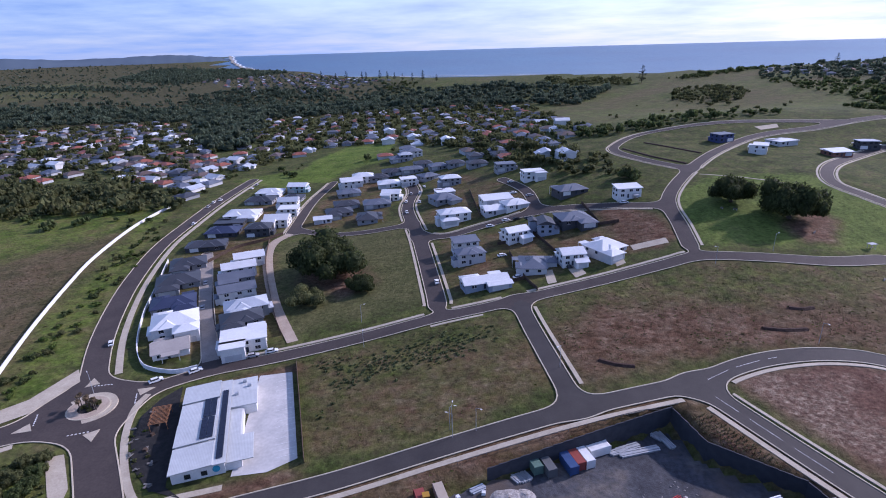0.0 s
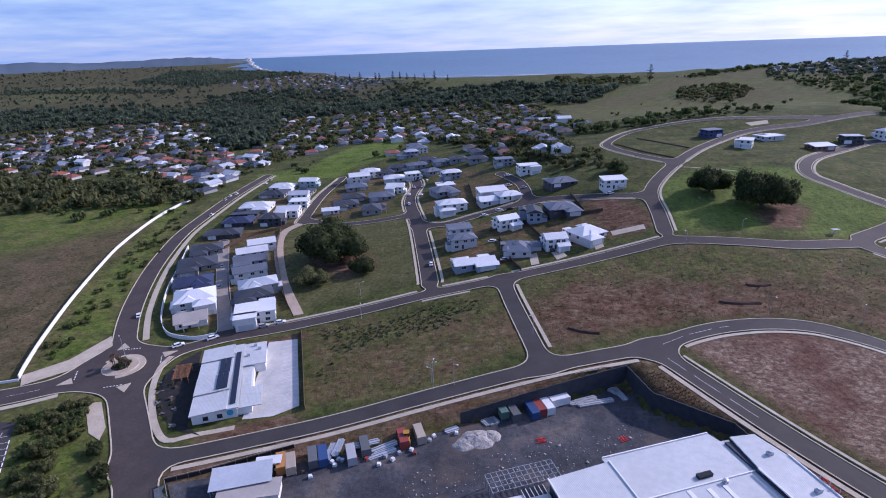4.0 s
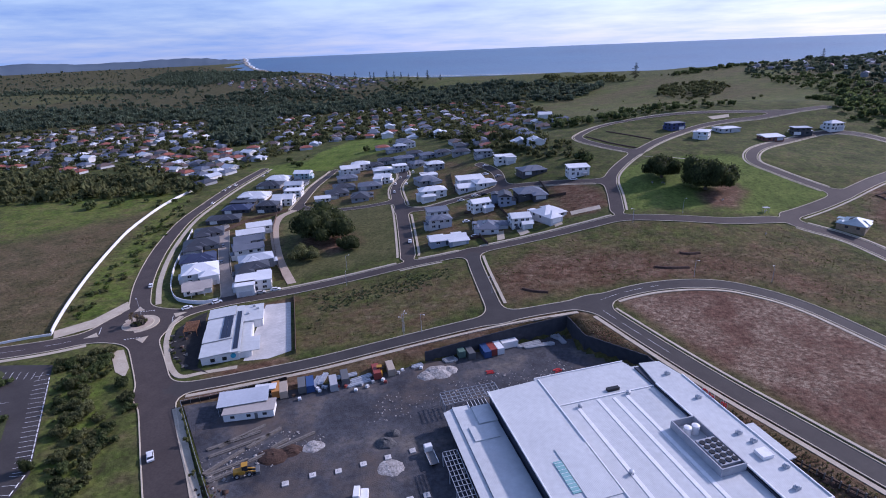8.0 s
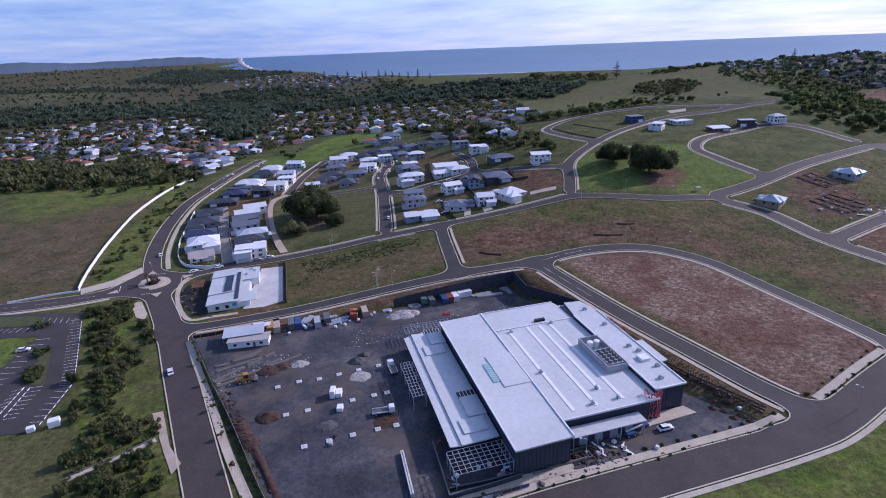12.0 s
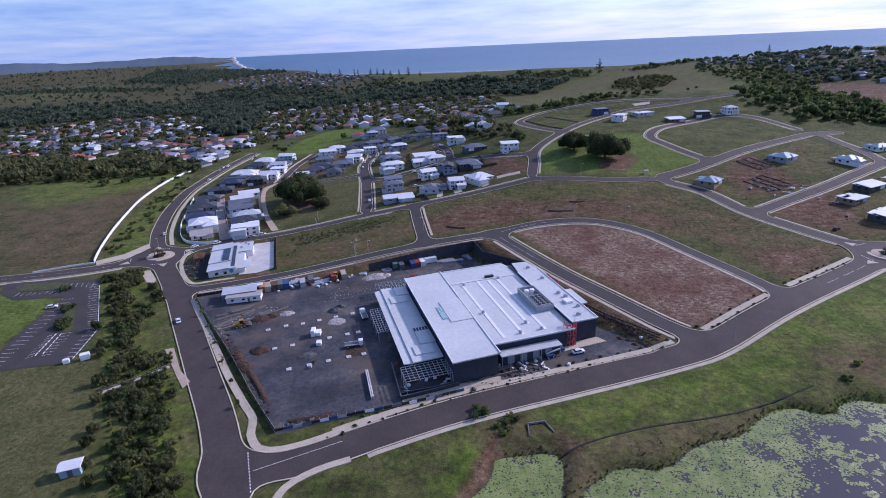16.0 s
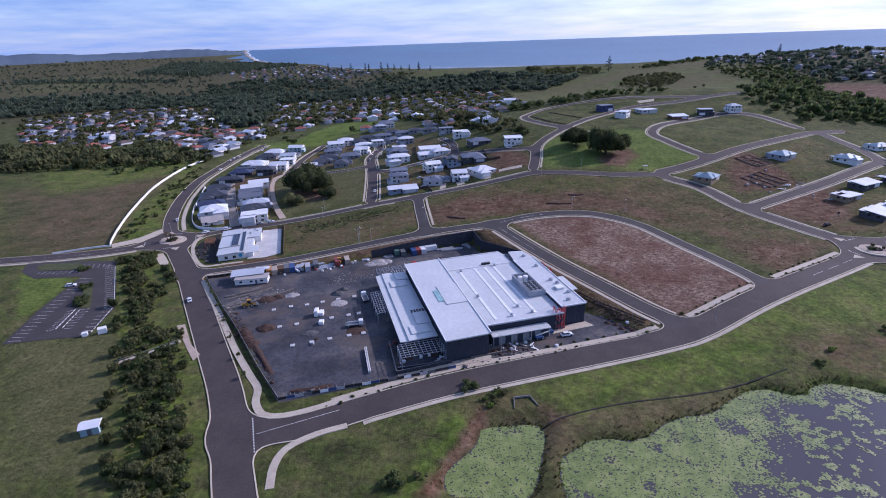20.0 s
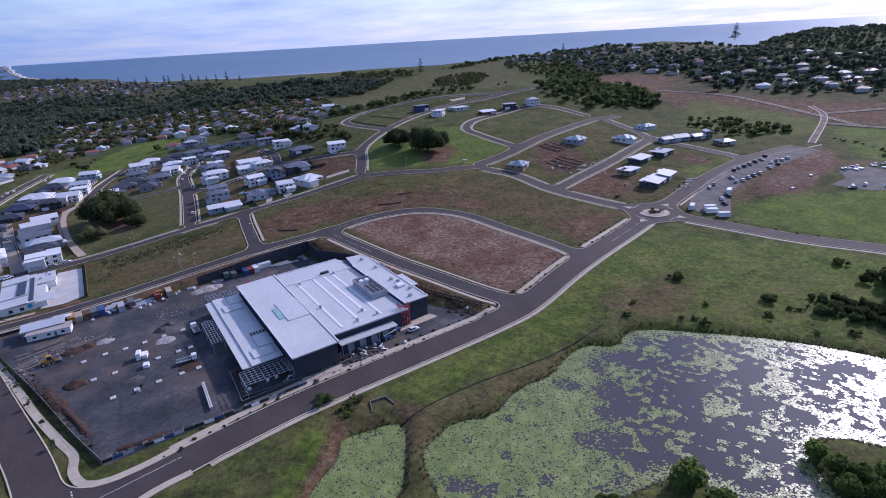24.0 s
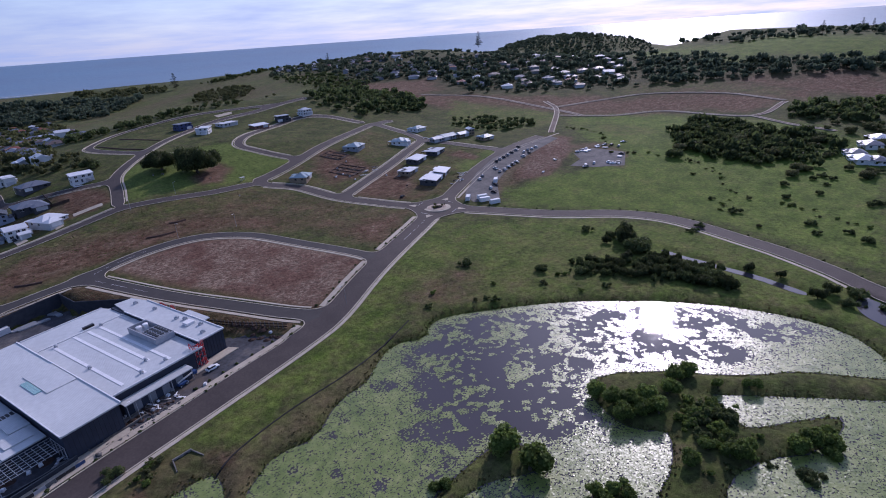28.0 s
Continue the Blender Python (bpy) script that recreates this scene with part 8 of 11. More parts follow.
wood([(-1500, 1310), (-1200, 1270), (-420, 1400), (-420, 1460), (-1200, 1450), (-1500, 1550)], 22, 6.0, 0.8, M_FARWOOD)
wood([(-700, 560), (-420, 560), (-520, 760), (-900, 1000), (-1300, 900)], 22, 5.0, .25)
wood(BELT, 2.7, 1.0, .6, M_LEAF2, "tangled dark undergrowth of the overgrown belt")
wood(GROVE, 3.2, 1.3, .8, M_LEAF, "dark rank undergrowth beside the pond")
WHITE_WALL = [(-195.6, 270.5), (-199.8, 278.9), (-209.9, 301.7), (-223.1, 335.4), (-236.7, 376.6), (-247.0, 414.7), (-254.7, 469.1), (-253.5, 519.3)]
WHITE_WALL_B = [(-220.0, 258.1), (-204.2, 266.1), (-194.9, 269.5)]

# ---- footpaths beside the roads ----
def runs(c, ok):
    out, cur = [], []
    for p, k in zip(c, ok):
        if k:
            cur.append(p)
        else:
            if len(cur) > 3:
                out.append(np.array(cur))
            cur = []
    if len(cur) > 3:
        out.append(np.array(cur))
    return out


def footpath(road_name, side, gap, width, lo=0.0, hi=1.0, mat=None, label="pale concrete footpath beside the road"):
    w, pts = ROADS[road_name]
    c = curve_pts(pts, 2.5)
    n = len(c)
    c = c[int(lo * n):int(hi * n)]
    q = c + normals2(c) * side * (w / 2 + gap + width / 2)
    for r in runs(q, road_field(q[:, 0], q[:, 1]) > gap * .6):
        ob = sweep("pavement", r, [(-width / 2, -.2), (-width / 2, .1), (width / 2, .1), (width / 2, -.2)], mat or M_PATH)
        tagged(ob, label, "footpath", kind="structure")


footpath("south", 1, .8, 2.5, .11, .98)
footpath("south", -1, .5, 1.5, .13, .97)
footpath("main_north", -1, 2.0, 2.4, .04, 1.0)
footpath("mid_street", 1, .9, 1.2)
footpath("mid_street", -1, .9, 1.2)
footpath("cross_street", 1, .9, 1.2)
footpath("east_street", 1, .9, 1.2)
footpath("park_east", 1, .9, 1.2)
footpath("east2", 1, .9, 1.2)
footpath("north", 1, .9, 1.2)
footpath("west", 1, 1.0, 2.0)
footpath("field_south", 1, 1.3, 1.6)
footpath("yard_east", 1, 1.0, 1.6)
footpath("yard_east", -1, 1.2, 1.0)
footpath("loop", -1, .8, 1.4)
footpath("park_street", 1, 1.0, 1.5, .12, .75)
footpath("park_street", -1, 1.0, 1.2, .38, .46)
footpath("link", 1, 1.2, 1.3)
footpath("park_east", -1, 1.2, 1.3)
footpath("hill_down", 1, .9, 1.2)
footpath("hill_down", -1, .9, 1.2)
footpath("hill_up", -1, 1.0, 1.2)
footpath("knoll", -1, .8, 1.2)
footpath("knoll", 1, .8, 1.0)
footpath("ridge", -1, .8, 1.2)
footpath("ridge_loop", 1, .8, 1.0)
footpath("pond_road", -1, 1.2, 1.6)
footpath("valley", -1, 1.2, 1.6)
M_LANE = material("lane_concrete", [(.22, .195, .175), (.30, .265, .24)], .9, .2, fine=(2.0, .12))
pp = curve_pts(PARK_PATH, 2.5)
tagged(sweep("pavement_lane", pp, [(-2.6, -.2), (-2.6, .1), (2.6, .1), (2.6, -.2)], M_TANPATH), "tan concrete service lane beside the park", "path", kind="structure")
ln_ = curve_pts(ROADS["lane"][1], 2.5)
tagged(sweep("pavement_lane", ln_, [(-2.9, -.2), (-2.9, .06), (2.9, .06), (2.9, -.2)], M_LANE), "grey concrete lane between two rows of houses", "path", kind="structure")

# ---- roundabouts ----
for (rx, ry, rr) in ROUNDABOUTS:
    z0 = gz(rx, ry)
    isl = empty("roundabout_island", rx, ry, z0, 0, "round raised traffic island with a pale ring and mulch", "island")
    for nm, r0, r1, h, mt, lb in (("apron", 6.1, 8.0, .14, M_PATH, "pale concrete apron ring"), ("kerb_ring", 5.7, 6.1, .30, M_KERB, "low kerb ring"), ("bed", 3.0, 5.7, .32, M_TANPATH, "tan mulch ring"), ("planting_bed", 0.0, 3.0, .40, M_MULCH, "dark brown mulch bed")):
        bm = bmesh.new()
        n = 40
        ro = [bm.verts.new((math.cos(2 * math.pi * i / n) * r1, math.sin(2 * math.pi * i / n) * r1, h)) for i in range(n)]
        rb = [bm.verts.new((math.cos(2 * math.pi * i / n) * (r1 + .1), math.sin(2 * math.pi * i / n) * (r1 + .1), -.5)) for i in range(n)]
        for i in range(n):
            bm.faces.new((rb[i], rb[(i + 1) % n], ro[(i + 1) % n], ro[i]))
        if r0 > 0:
            ri = [bm.verts.new((math.cos(2 * math.pi * i / n) * r0, math.sin(2 * math.pi * i / n) * r0, h)) for i in range(n)]
            for i in range(n):
                bm.faces.new((ro[i], ro[(i + 1) % n], ri[(i + 1) % n], ri[i]))
        else:
            bm.faces.new(ro)
        part(nm, bm, mt, isl, lb)
    for i in range(9):
        a, b = RT.uniform(0, 6.28), RT.uniform(.4, 4.0)
        if rx > 0:
            if i < 6:
                ob = copy_thing(SHRUB[2], pose(rx + math.cos(a) * b, ry + math.sin(a) * b, z0 + .3, 0, 0, RT.uniform(0, 360)))
                ob.scale = (.55, .55, RT.uniform(.6, 1.1))
            continue
        ob = copy_thing(PALM, pose(rx + math.cos(a) * b, ry + math.sin(a) * b, z0 + .3, 0, 0, RT.uniform(0, 360)))
        ob.scale = (1.0, 1.0, RT.uniform(.8, 1.15))
        ob = copy_thing(SHRUB[2], pose(rx + math.cos(a + 1) * b * .8, ry + math.sin(a + 1) * b * .8, z0 + .36, 0, 0, RT.uniform(0, 360)))
        ob.scale = (.55, .55, RT.uniform(.5, .9))


def splitter(x, y, yaw, s=1.0):
    bm = bmesh.new()
    bm_prism(bm, [(-2.2 * s, -1.6 * s), (2.2 * s, -1.6 * s), (.3 * s, 3.2 * s)], -.3, .13)
    me_ = bpy.data.meshes.new("splitter_island")
    bm.to_mesh(me_)
    bm.free()
    me_.materials.append(M_PATH)
    ob = new("splitter_island", me_)
    ob.matrix_basis = pose(x, y, gz(x, y) + .02, 0, 0, yaw)
    tagged(ob, "small triangular concrete traffic island on the road", "island")


for k, names in enumerate((("main_south", "main_north", "west", "park_street"), ("south", "hill_down", "valley", "pond_road"))):
    rx, ry, rr = ROUNDABOUTS[k]
    for nm in names:
        c = curve_pts(ROADS[nm][1], 1.0)
        d = np.hypot(c[:, 0] - rx, c[:, 1] - ry)
        i = int(np.argmin(np.abs(d - rr - 1.0)))
        v = c[i] - np.array((rx, ry))
        splitter(c[i][0], c[i][1], math.degrees(math.atan2(v[1], v[0])) - 90, 1.0)


# ---- paint on the roads ----
# broken give-way lines across each way into the roundabouts
def give_way(x, y, dx, dy):
    for k in range(6):
        bm = bmesh.new()
        a, b = (x + dx * k * 1.1, y + dy * k * 1.1), (x + dx * (k * 1.1 + .6), y + dy * (k * 1.1 + .6))
        bm_bar(bm, (*a, gz(*a) + .035), (*b, gz(*b) + .035), .35, .03)
        me_ = bpy.data.meshes.new("road_line")
        bm.to_mesh(me_)
        bm.free()
        me_.materials.append(M_LINE)
        tagged(new("trim_road_line", me_), "broken white give-way line on the road", "marking", kind="structure")


for k, names in enumerate((("main_south", "main_north", "west", "park_street"), ("south", "hill_down", "valley", "pond_road"))):
    rx, ry, rr = ROUNDABOUTS[k]
    for nm in names:
        c = curve_pts(ROADS[nm][1], 1.0)
        i = int(np.argmin(np.abs(np.hypot(c[:, 0] - rx, c[:, 1] - ry) - rr)))
        v = (c[i] - np.array((rx, ry))) / rr
        give_way(c[i][0] + v[1] * .6 - v[0] * 1.2, c[i][1] - v[0] * .6 - v[1] * 1.2, v[1] * .9 - v[0] * .25, -v[0] * .9 - v[1] * .25)


def dashes(name, lo, hi, on=3.0, off=6.0, shift=0.0, w=.10):
    c = curve_pts(ROADS[name][1], .5)
    n2 = normals2(c)
    c = c + n2 * shift
    s = np.concatenate([[0], np.cumsum(np.hypot(*np.diff(c, axis=0).T))])
    k = s[-1] * lo
    V, F = [], []
    while k < s[-1] * hi:
        e = min(k + on, s[-1] * hi)
        a, b = [np.array([np.interp(t, s, c[:, 0]), np.interp(t, s, c[:, 1])]) for t in (k, e)]
        nrm = np.array([-(b - a)[1], (b - a)[0]]) / (np.hypot(*(b - a)) + 1e-6) * w / 2
        q = np.array([a - nrm, b - nrm, b + nrm, a + nrm])
        z = surface(q[:, 0], q[:, 1]) + .05
        o = len(V)
        V += [(x, y, h) for (x, y), h in zip(q, z)]
        F.append((o, o + 1, o + 2, o + 3))
        k += on + off
    if V:
        tagged(mesh_ob("trim_road_line", V, F, M_LINE), "white painted road line", "marking", kind="structure")


dashes("south", .82, .93, 9, 3)
dashes("loop", .03, .2, 9, 3)
dashes("west", .1, .9, 9, 6)
dashes("yard_east", .7, .97, 9, 3)
# ---- walls and fences ----
fence("boundary_wall", WHITE_WALL, 1.7, M_WHITE, "long white panel fence along the verge", "fence", 3.0, .3)
fence("boundary_wall", WHITE_WALL_B, .9, M_WHITE, "low white fence along the verge of the road", "fence", 3.0, .3)
# ---- small things ----
COL = {n: material(n + "_paint", [tuple(.88 * v for v in c), c], .55, .8, vary=.08) for n, c in {
    "orange": (.42, .19, .055), "tan": (.40, .33, .26), "grey": (.12, .125, .13), "blue": (.035, .075, .19), "pale": (.38, .38, .40), "red": (.25, .055, .045), "white": (.70, .71, .72),
    "green": (.10, .17, .14), "yellow": (.42, .22, .03), "dark": (.025, .026, .03)}.items()}
M_TYRE = material("tyre_rubber", [(.012, .012, .012), (.02, .02, .02)], .9, 3)
SOIL = {"red_soil": material("red_soil_heap", [(.036, .021, .016), (.080, .046, .033)], .95, .8, bump=.5), "grey_rubble": material("grey_rubble_heap", [(.05, .05, .055), (.12, .12, .12)], .95, 1.2, bump=.6),
        "pale_rubble": material("pale_rubble_heap", [(.20, .18, .17), (.45, .43, .41)], .95, 1.4, bump=.6)}
YARD = -0.46
M_GRAVEL_PALE = material("pale_gravel", [(.085, .080, .078), (.13, .122, .115), (.17, .155, .14)], .95, .12, fine=(.9, .2))
M_BEDGRASS = material("island_grass", [(.040, .050, .018), (.080, .088, .034)], .95, .5, fine=(2.0, .25))


def floor_z(x, y):
    return max(gz(x, y), YARD) if poly_sd(yd, np.array([x]), np.array([y]))[0] < 0 else gz(x, y)


def footing(x, y):
    e = empty("footing", x, y, YARD, 18, "square pale concrete footing in the yard", "footing", "footings in the yard")
    boxpart("pad", (-.85, .85, -.85, .85, -.1, .28), M_CONCRETE, e, "", .04)
    for a, b in ((-.2, -.2), (.2, -.2), (.2, .2), (-.2, .2)):
        bm = bmesh.new()
        bm_cyl(bm, (a, b, .28), (a, b, .6), .04, n=6)
        part("bolt", bm, M_STEEL, e)


def container(x, y, yaw, col):
    e = empty("shipping_container", x, y, floor_z(x, y), yaw, "%s corrugated steel shipping container standing on the ground" % col, "container", "containers")
    m = COL[col]
    bm = bmesh.new()
    # corrugated long sides: one folded outline
    xs2 = [-3.0 + i * 6.0 / 38 for i in range(39)]
    ring = [(x, -1.18 - .03 * (i // 1 % 2)) for i, x in enumerate(xs2)] + [(x, 1.18 + .03 * (i // 1 % 2)) for i, x in reversed(list(enumerate(xs2)))]
    bm_prism(bm, ring, .12, 2.55)
    part("body", bm, m, e)
    for a in (-3.0, 3.0):
        for b in (-1.18, 1.18):
            boxpart("corner_post", (a - .09, a + .09, b - .09, b + .09, 0, 2.62), m, e)
    boxpart("roof", (-3.0, 3.0, -1.18, 1.18, 2.55, 2.6), m, e)
    boxpart("door", (3.0, 3.06, -1.05, -.03, .2, 2.4), m, e)
    boxpart("door", (3.0, 3.06, .03, 1.05, .2, 2.4), m, e)


def site_office(x, y, yaw, w, d, col):
    e = empty("site_office", x, y, YARD, yaw, "white portable site office with a flat sheet roof", "cabin")
    boxpart("body", (-w / 2, w / 2, -d / 2, d / 2, .3, 2.8), M_OFFWHITE, e)
    boxpart("roof", (-w / 2 - .3, w / 2 + .3, -d / 2 - .3, d / 2 + .3, 2.8, 2.98), ROOFS["tan" if col == "tan" else "pale" if col == "blue" else "white"], e)
    for px in (-w * .32, 0, w * .32):
        boxpart("window", (px - .6, px + .6, -d / 2 - .05, -d / 2, 1.2, 2.1), M_GLASSDARK, e)
    boxpart("door", (w * .15 - .45, w * .15 + .45, -d / 2 - .06, -d / 2, .3, 2.3), COL["grey"], e)
    for px in (-w / 2 + .4, 0, w / 2 - .4):
        boxpart("stump", (px - .15, px + .15, -d / 2 + .1, d / 2 - .1, 0, .3), M_TIMBER, e)


def white_crate(x, y, yaw, dims):
    e = empty("white_crate", x, y, floor_z(x, y), yaw, "white boxed crate standing on the ground", "crate", "crates")
    a, b, c = dims
    boxpart("body", (-a / 2, a / 2, -b / 2, b / 2, .1, c), M_WHITE, e, "", .05)
    boxpart("skid", (-a / 2, -a / 2 + .2, -b / 2, b / 2, 0, .1), M_TIMBER, e)
    boxpart("skid", (a / 2 - .2, a / 2, -b / 2, b / 2, 0, .1), M_TIMBER, e)


def pile(x, y, r, h, kind):
    bm = bmesh.new()
    n, rings = 18, 6
    rows = []
    for k in range(rings + 1):
        t = k / rings
        row = []
        for i in range(n):
            a = 2 * math.pi * i / n
            q = 1 + .28 * noise.noise(Vector((x + math.cos(a) * 1.3, y + math.sin(a) * 1.3, t * 2)))
            rr = r * (1 - t) * q
            row.append(bm.verts.new((math.cos(a) * rr, math.sin(a) * rr * .8, h * (1 - (1 - t) ** 1.6) * (.85 + .3 * noise.noise(Vector((x + a, y, t * 3)))) - .06 * (k == 0) - .02)))
        rows.append(row)
    for a, b in zip(rows[:-1], rows[1:]):
        for i in range(n):
            j = (i + 1) % n
            bm.faces.new((a[i], a[j], b[j], b[i]))
    me_ = bpy.data.meshes.new("mound")
    bm.to_mesh(me_)
    bm.free()
    me_.materials.append(SOIL[kind])
    ob = new("mound", me_)
    ob.location = (x, y, floor_z(x, y))
    tagged(ob, {"red_soil": "small mound of red-brown soil on the ground", "grey_rubble": "mound of dark grey crushed rock", "pale_rubble": "spread mound of pale broken rubble"}[kind], "mound")


def stack(name, x0, y0, x1, y1, mat, label, cat, n, w, h):
    d = np.array((x1 - x0, y1 - y0))
    L_ = np.hypot(*d)
    yaw = math.degrees(math.atan2(d[1], d[0]))
    e = empty(name, (x0 + x1) / 2, (y0 + y1) / 2, floor_z((x0 + x1) / 2, (y0 + y1) / 2), yaw, label, cat)
    for i in range(n):
        k = i - (n - 1) / 2
        boxpart("beam", (-L_ / 2 + .3 * abs(k), L_ / 2 - .2 * abs(k), k * w * 1.25 - w / 2, k * w * 1.25 + w / 2, 0, h + .1 * (i % 2)), mat, e)


def timber_stack(x0, y0, x1, y1):
    stack("timber_stack", x0, y0, x1, y1, M_TIMBER, "long grey timber beams lying on the ground", "timber", 3, .35, .4)


def steel_stack(x0, y0, x1, y1):
    stack("steel_stack", x0, y0, x1, y1, M_STEEL, "pale steel sections stacked on the ground", "steel", 4, .4, .45)


def wheels(e, xs_, y_, r, w, rims=True):
    for a in xs_:
        for s in (-1, 1):
            bm = bmesh.new()
            bm_cyl(bm, (a, s * y_ - w / 2, r), (a, s * y_ + w / 2, r), r, n=14)
            t = part("wheel", bm, M_TYRE, e)
            if not rims:
                continue
            bm = bmesh.new()
            bm_cyl(bm, (a, s * (y_ + w / 2) - .02, r), (a, s * (y_ + w / 2) + .02, r), r * .55, n=12)
            part("rim", bm, M_STEEL, t)


def loader(x, y, yaw):
    e = empty("wheel_loader", x, y, floor_z(x, y), yaw, "yellow wheel loader parked in the yard", "loader")
    boxpart("body", (-2.4, .4, -.9, .9, .7, 1.9), COL["yellow"], e, "", .12)
    boxpart("cab", (-.2, 1.2, -.75, .75, 1.5, 3.1), M_GLASSDARK, e, "dark glazed cab", .08)
    boxpart("cab_roof", (-.3, 1.3, -.85, .85, 3.1, 3.25), COL["yellow"], e)
    for s in (-.6, .6):
        bm = bmesh.new()
        bm_bar(bm, (.6, s, 1.4), (3.0, s, .7), .2, .3)
        part("arm", bm, COL["yellow"], e)
    bm = bmesh.new()
    bm_prism(bm, [(3.0, -1.3), (4.0, -1.3), (4.0, 1.3), (3.0, 1.3)], .1, .9)
    part("bucket", bm, COL["grey"], e)
    wheels(e, (-1.6, 1.4), 1.0, .7, .5)


def flatbed(x, y, yaw):
    e = empty("flatbed_truck", x, y, floor_z(x, y), yaw, "white flatbed truck parked in the yard", "truck")
    boxpart("bed", (-3.4, 1.4, -1.15, 1.15, .95, 1.12), COL["grey"], e)
    boxpart("cab", (1.6, 3.3, -1.05, 1.05, .6, 2.5), COL["white"], e, "", .12)
    boxpart("windscreen", (3.28, 3.36, -.9, .9, 1.5, 2.3), M_GLASSDARK, e)
    boxpart("chassis", (-3.3, 3.0, -.4, .4, .6, .95), COL["dark"], e)
    for s in (-1.15, 1.15):
        boxpart("side_board", (-3.4, 1.4, s - .04, s + .04, 1.12, 1.5), COL["white"], e)
    wheels(e, (-2.3, 2.4), .9, .48, .3)


def scissor_lift(x, y, yaw):
    e = empty("boom_lift", x, y, floor_z(x, y), yaw, "blue and white boom lift parked by the shopfront", "lift")
    boxpart("base", (-1.5, 1.5, -1.1, 1.1, .5, 1.3), COL["blue"], e, "", .1)
    bm = bmesh.new()
    bm_bar(bm, (-1.2, 0, 1.6), (4.5, 0, 2.3), .4, .4)
    part("boom", bm, COL["white"], e)
    boxpart("basket", (4.4, 5.6, -.8, .8, 1.6, 2.6), COL["blue"], e)
    wheels(e, (-1.0, 1.0), 1.0, .5, .35)


def barrier(x0, y0, x1, y1):
    stack("concrete_barrier", x0, y0, x1, y1, M_CONCRETE, "low pale concrete barrier along the ramp", "barrier", 2, .4, 1.0)


def net_heap(x, y):
    e = empty("folded_mesh", x, y, YARD, RT.uniform(0, 90), "bright red folded safety mesh on the ground", "mesh")
    for i in range(5):
        bm = bmesh.new()
        bm_bar(bm, (-1.4 + .3 * (i % 3), i * .4 - .8, .14 + .12 * (i % 2)), (1.1 + .4 * (i % 2), i * .45 - 1.0, .16), .12, .25)
        part("fold", bm, M_REDNET, e)


CARS = {}


def car(x, y, yaw, col):
    z = floor_z(x, y) + .03
    if col in CARS:
        ob = copy_thing(CARS[col], pose(x, y, z, 0, 0, yaw))
        return ob
    e = empty("car", x, y, z, yaw, "%s car parked on the ground" % {"white": "small white", "grey": "silver grey", "dark": "dark charcoal"}[col], "car", "parked cars")
    bm = bmesh.new()
    prof = [(-2.2, .35), (-2.25, .8), (-1.9, .95), (1.0, .98), (2.1, .78), (2.25, .5), (2.2, .32)]
    rings = [[bm.verts.new((a, s * (.88 if i not in (1, 4) else .9), b)) for i, (a, b) in enumerate(prof)] for s in (-1, 1)]
    bm.faces.new(rings[0]), bm.faces.new(rings[1][::-1])
    for i in range(len(prof)):
        j = (i + 1) % len(prof)
        bm.faces.new((rings[0][i], rings[1][i], rings[1][j], rings[0][j]))
    bmesh.ops.recalc_face_normals(bm, faces=bm.faces[:])
    mt = COL["white"] if col == "white" else (COL["pale"] if col == "grey" else COL["dark"])
    part("body", bm, mt, e)
    bm = bmesh.new()
    v = bm_box(bm, -1.75, 1.05, -.8, .8, .95, 1.42)
    for q in v:
        if q.co.z > 1.2:
            q.co.x = q.co.x * .72 - .12
            q.co.y *= .84
    part("glasshouse", bm, M_GLASSDARK, e, "dark tinted windows")
    boxpart("roof", (-1.38, .62, -.66, .66, 1.42, 1.47), mt, e, "", .02)
    for s in (-.62, .62):
        boxpart("headlight", (2.2, 2.26, s - .16, s + .16, .58, .72), M_WHITE, e)
    wheels(e, (-1.35, 1.4), .78, .33, .22, False)
    CARS[col] = e
    return e


def lamp_post(x, y):
    e = empty("street_lamp", x, y, gz(x, y), RT.uniform(0, 360), "tall grey steel street lamp with a short arm", "street lamp", "street lamps")
    bm = bmesh.new()
    bm_cyl(bm, (0, 0, -.3), (0, 0, 7.5), .09, .055, 8)
    part("pole", bm, M_STEEL, e)
    bm = bmesh.new()
    bm_bar(bm, (0, 0, 7.45), (1.5, 0, 7.7), .07, .07)
    part("arm", bm, M_STEEL, e)
    boxpart("lamp_head", (1.3, 1.9, -.14, .14, 7.62, 7.76), M_WHITE, e)


def lawn_shed(x, y, yaw):
    e = empty("lawn_shed", x, y, gz(x, y), yaw, "pale green sheet-metal shed on the lawn", "shed")
    boxpart("wall", (-2.4, 2.4, -1.8, 1.8, -.2, 2.4), WALLS["teal"], e)
    bm = bmesh.new()
    bm_roof(bm, -2.4, 2.4, -1.8, 1.8, 2.4, "gable", .35, .35)
    part("roof", bm, ROOFS["white"], e)
    boxpart("door", (-.6, .6, -1.86, -1.8, 0, 2.1), COL["grey"], e)


M_STAINED = material("stained_concrete", [(.10, .095, .085), (.24, .23, .21)], .9, .6, bump=.2)


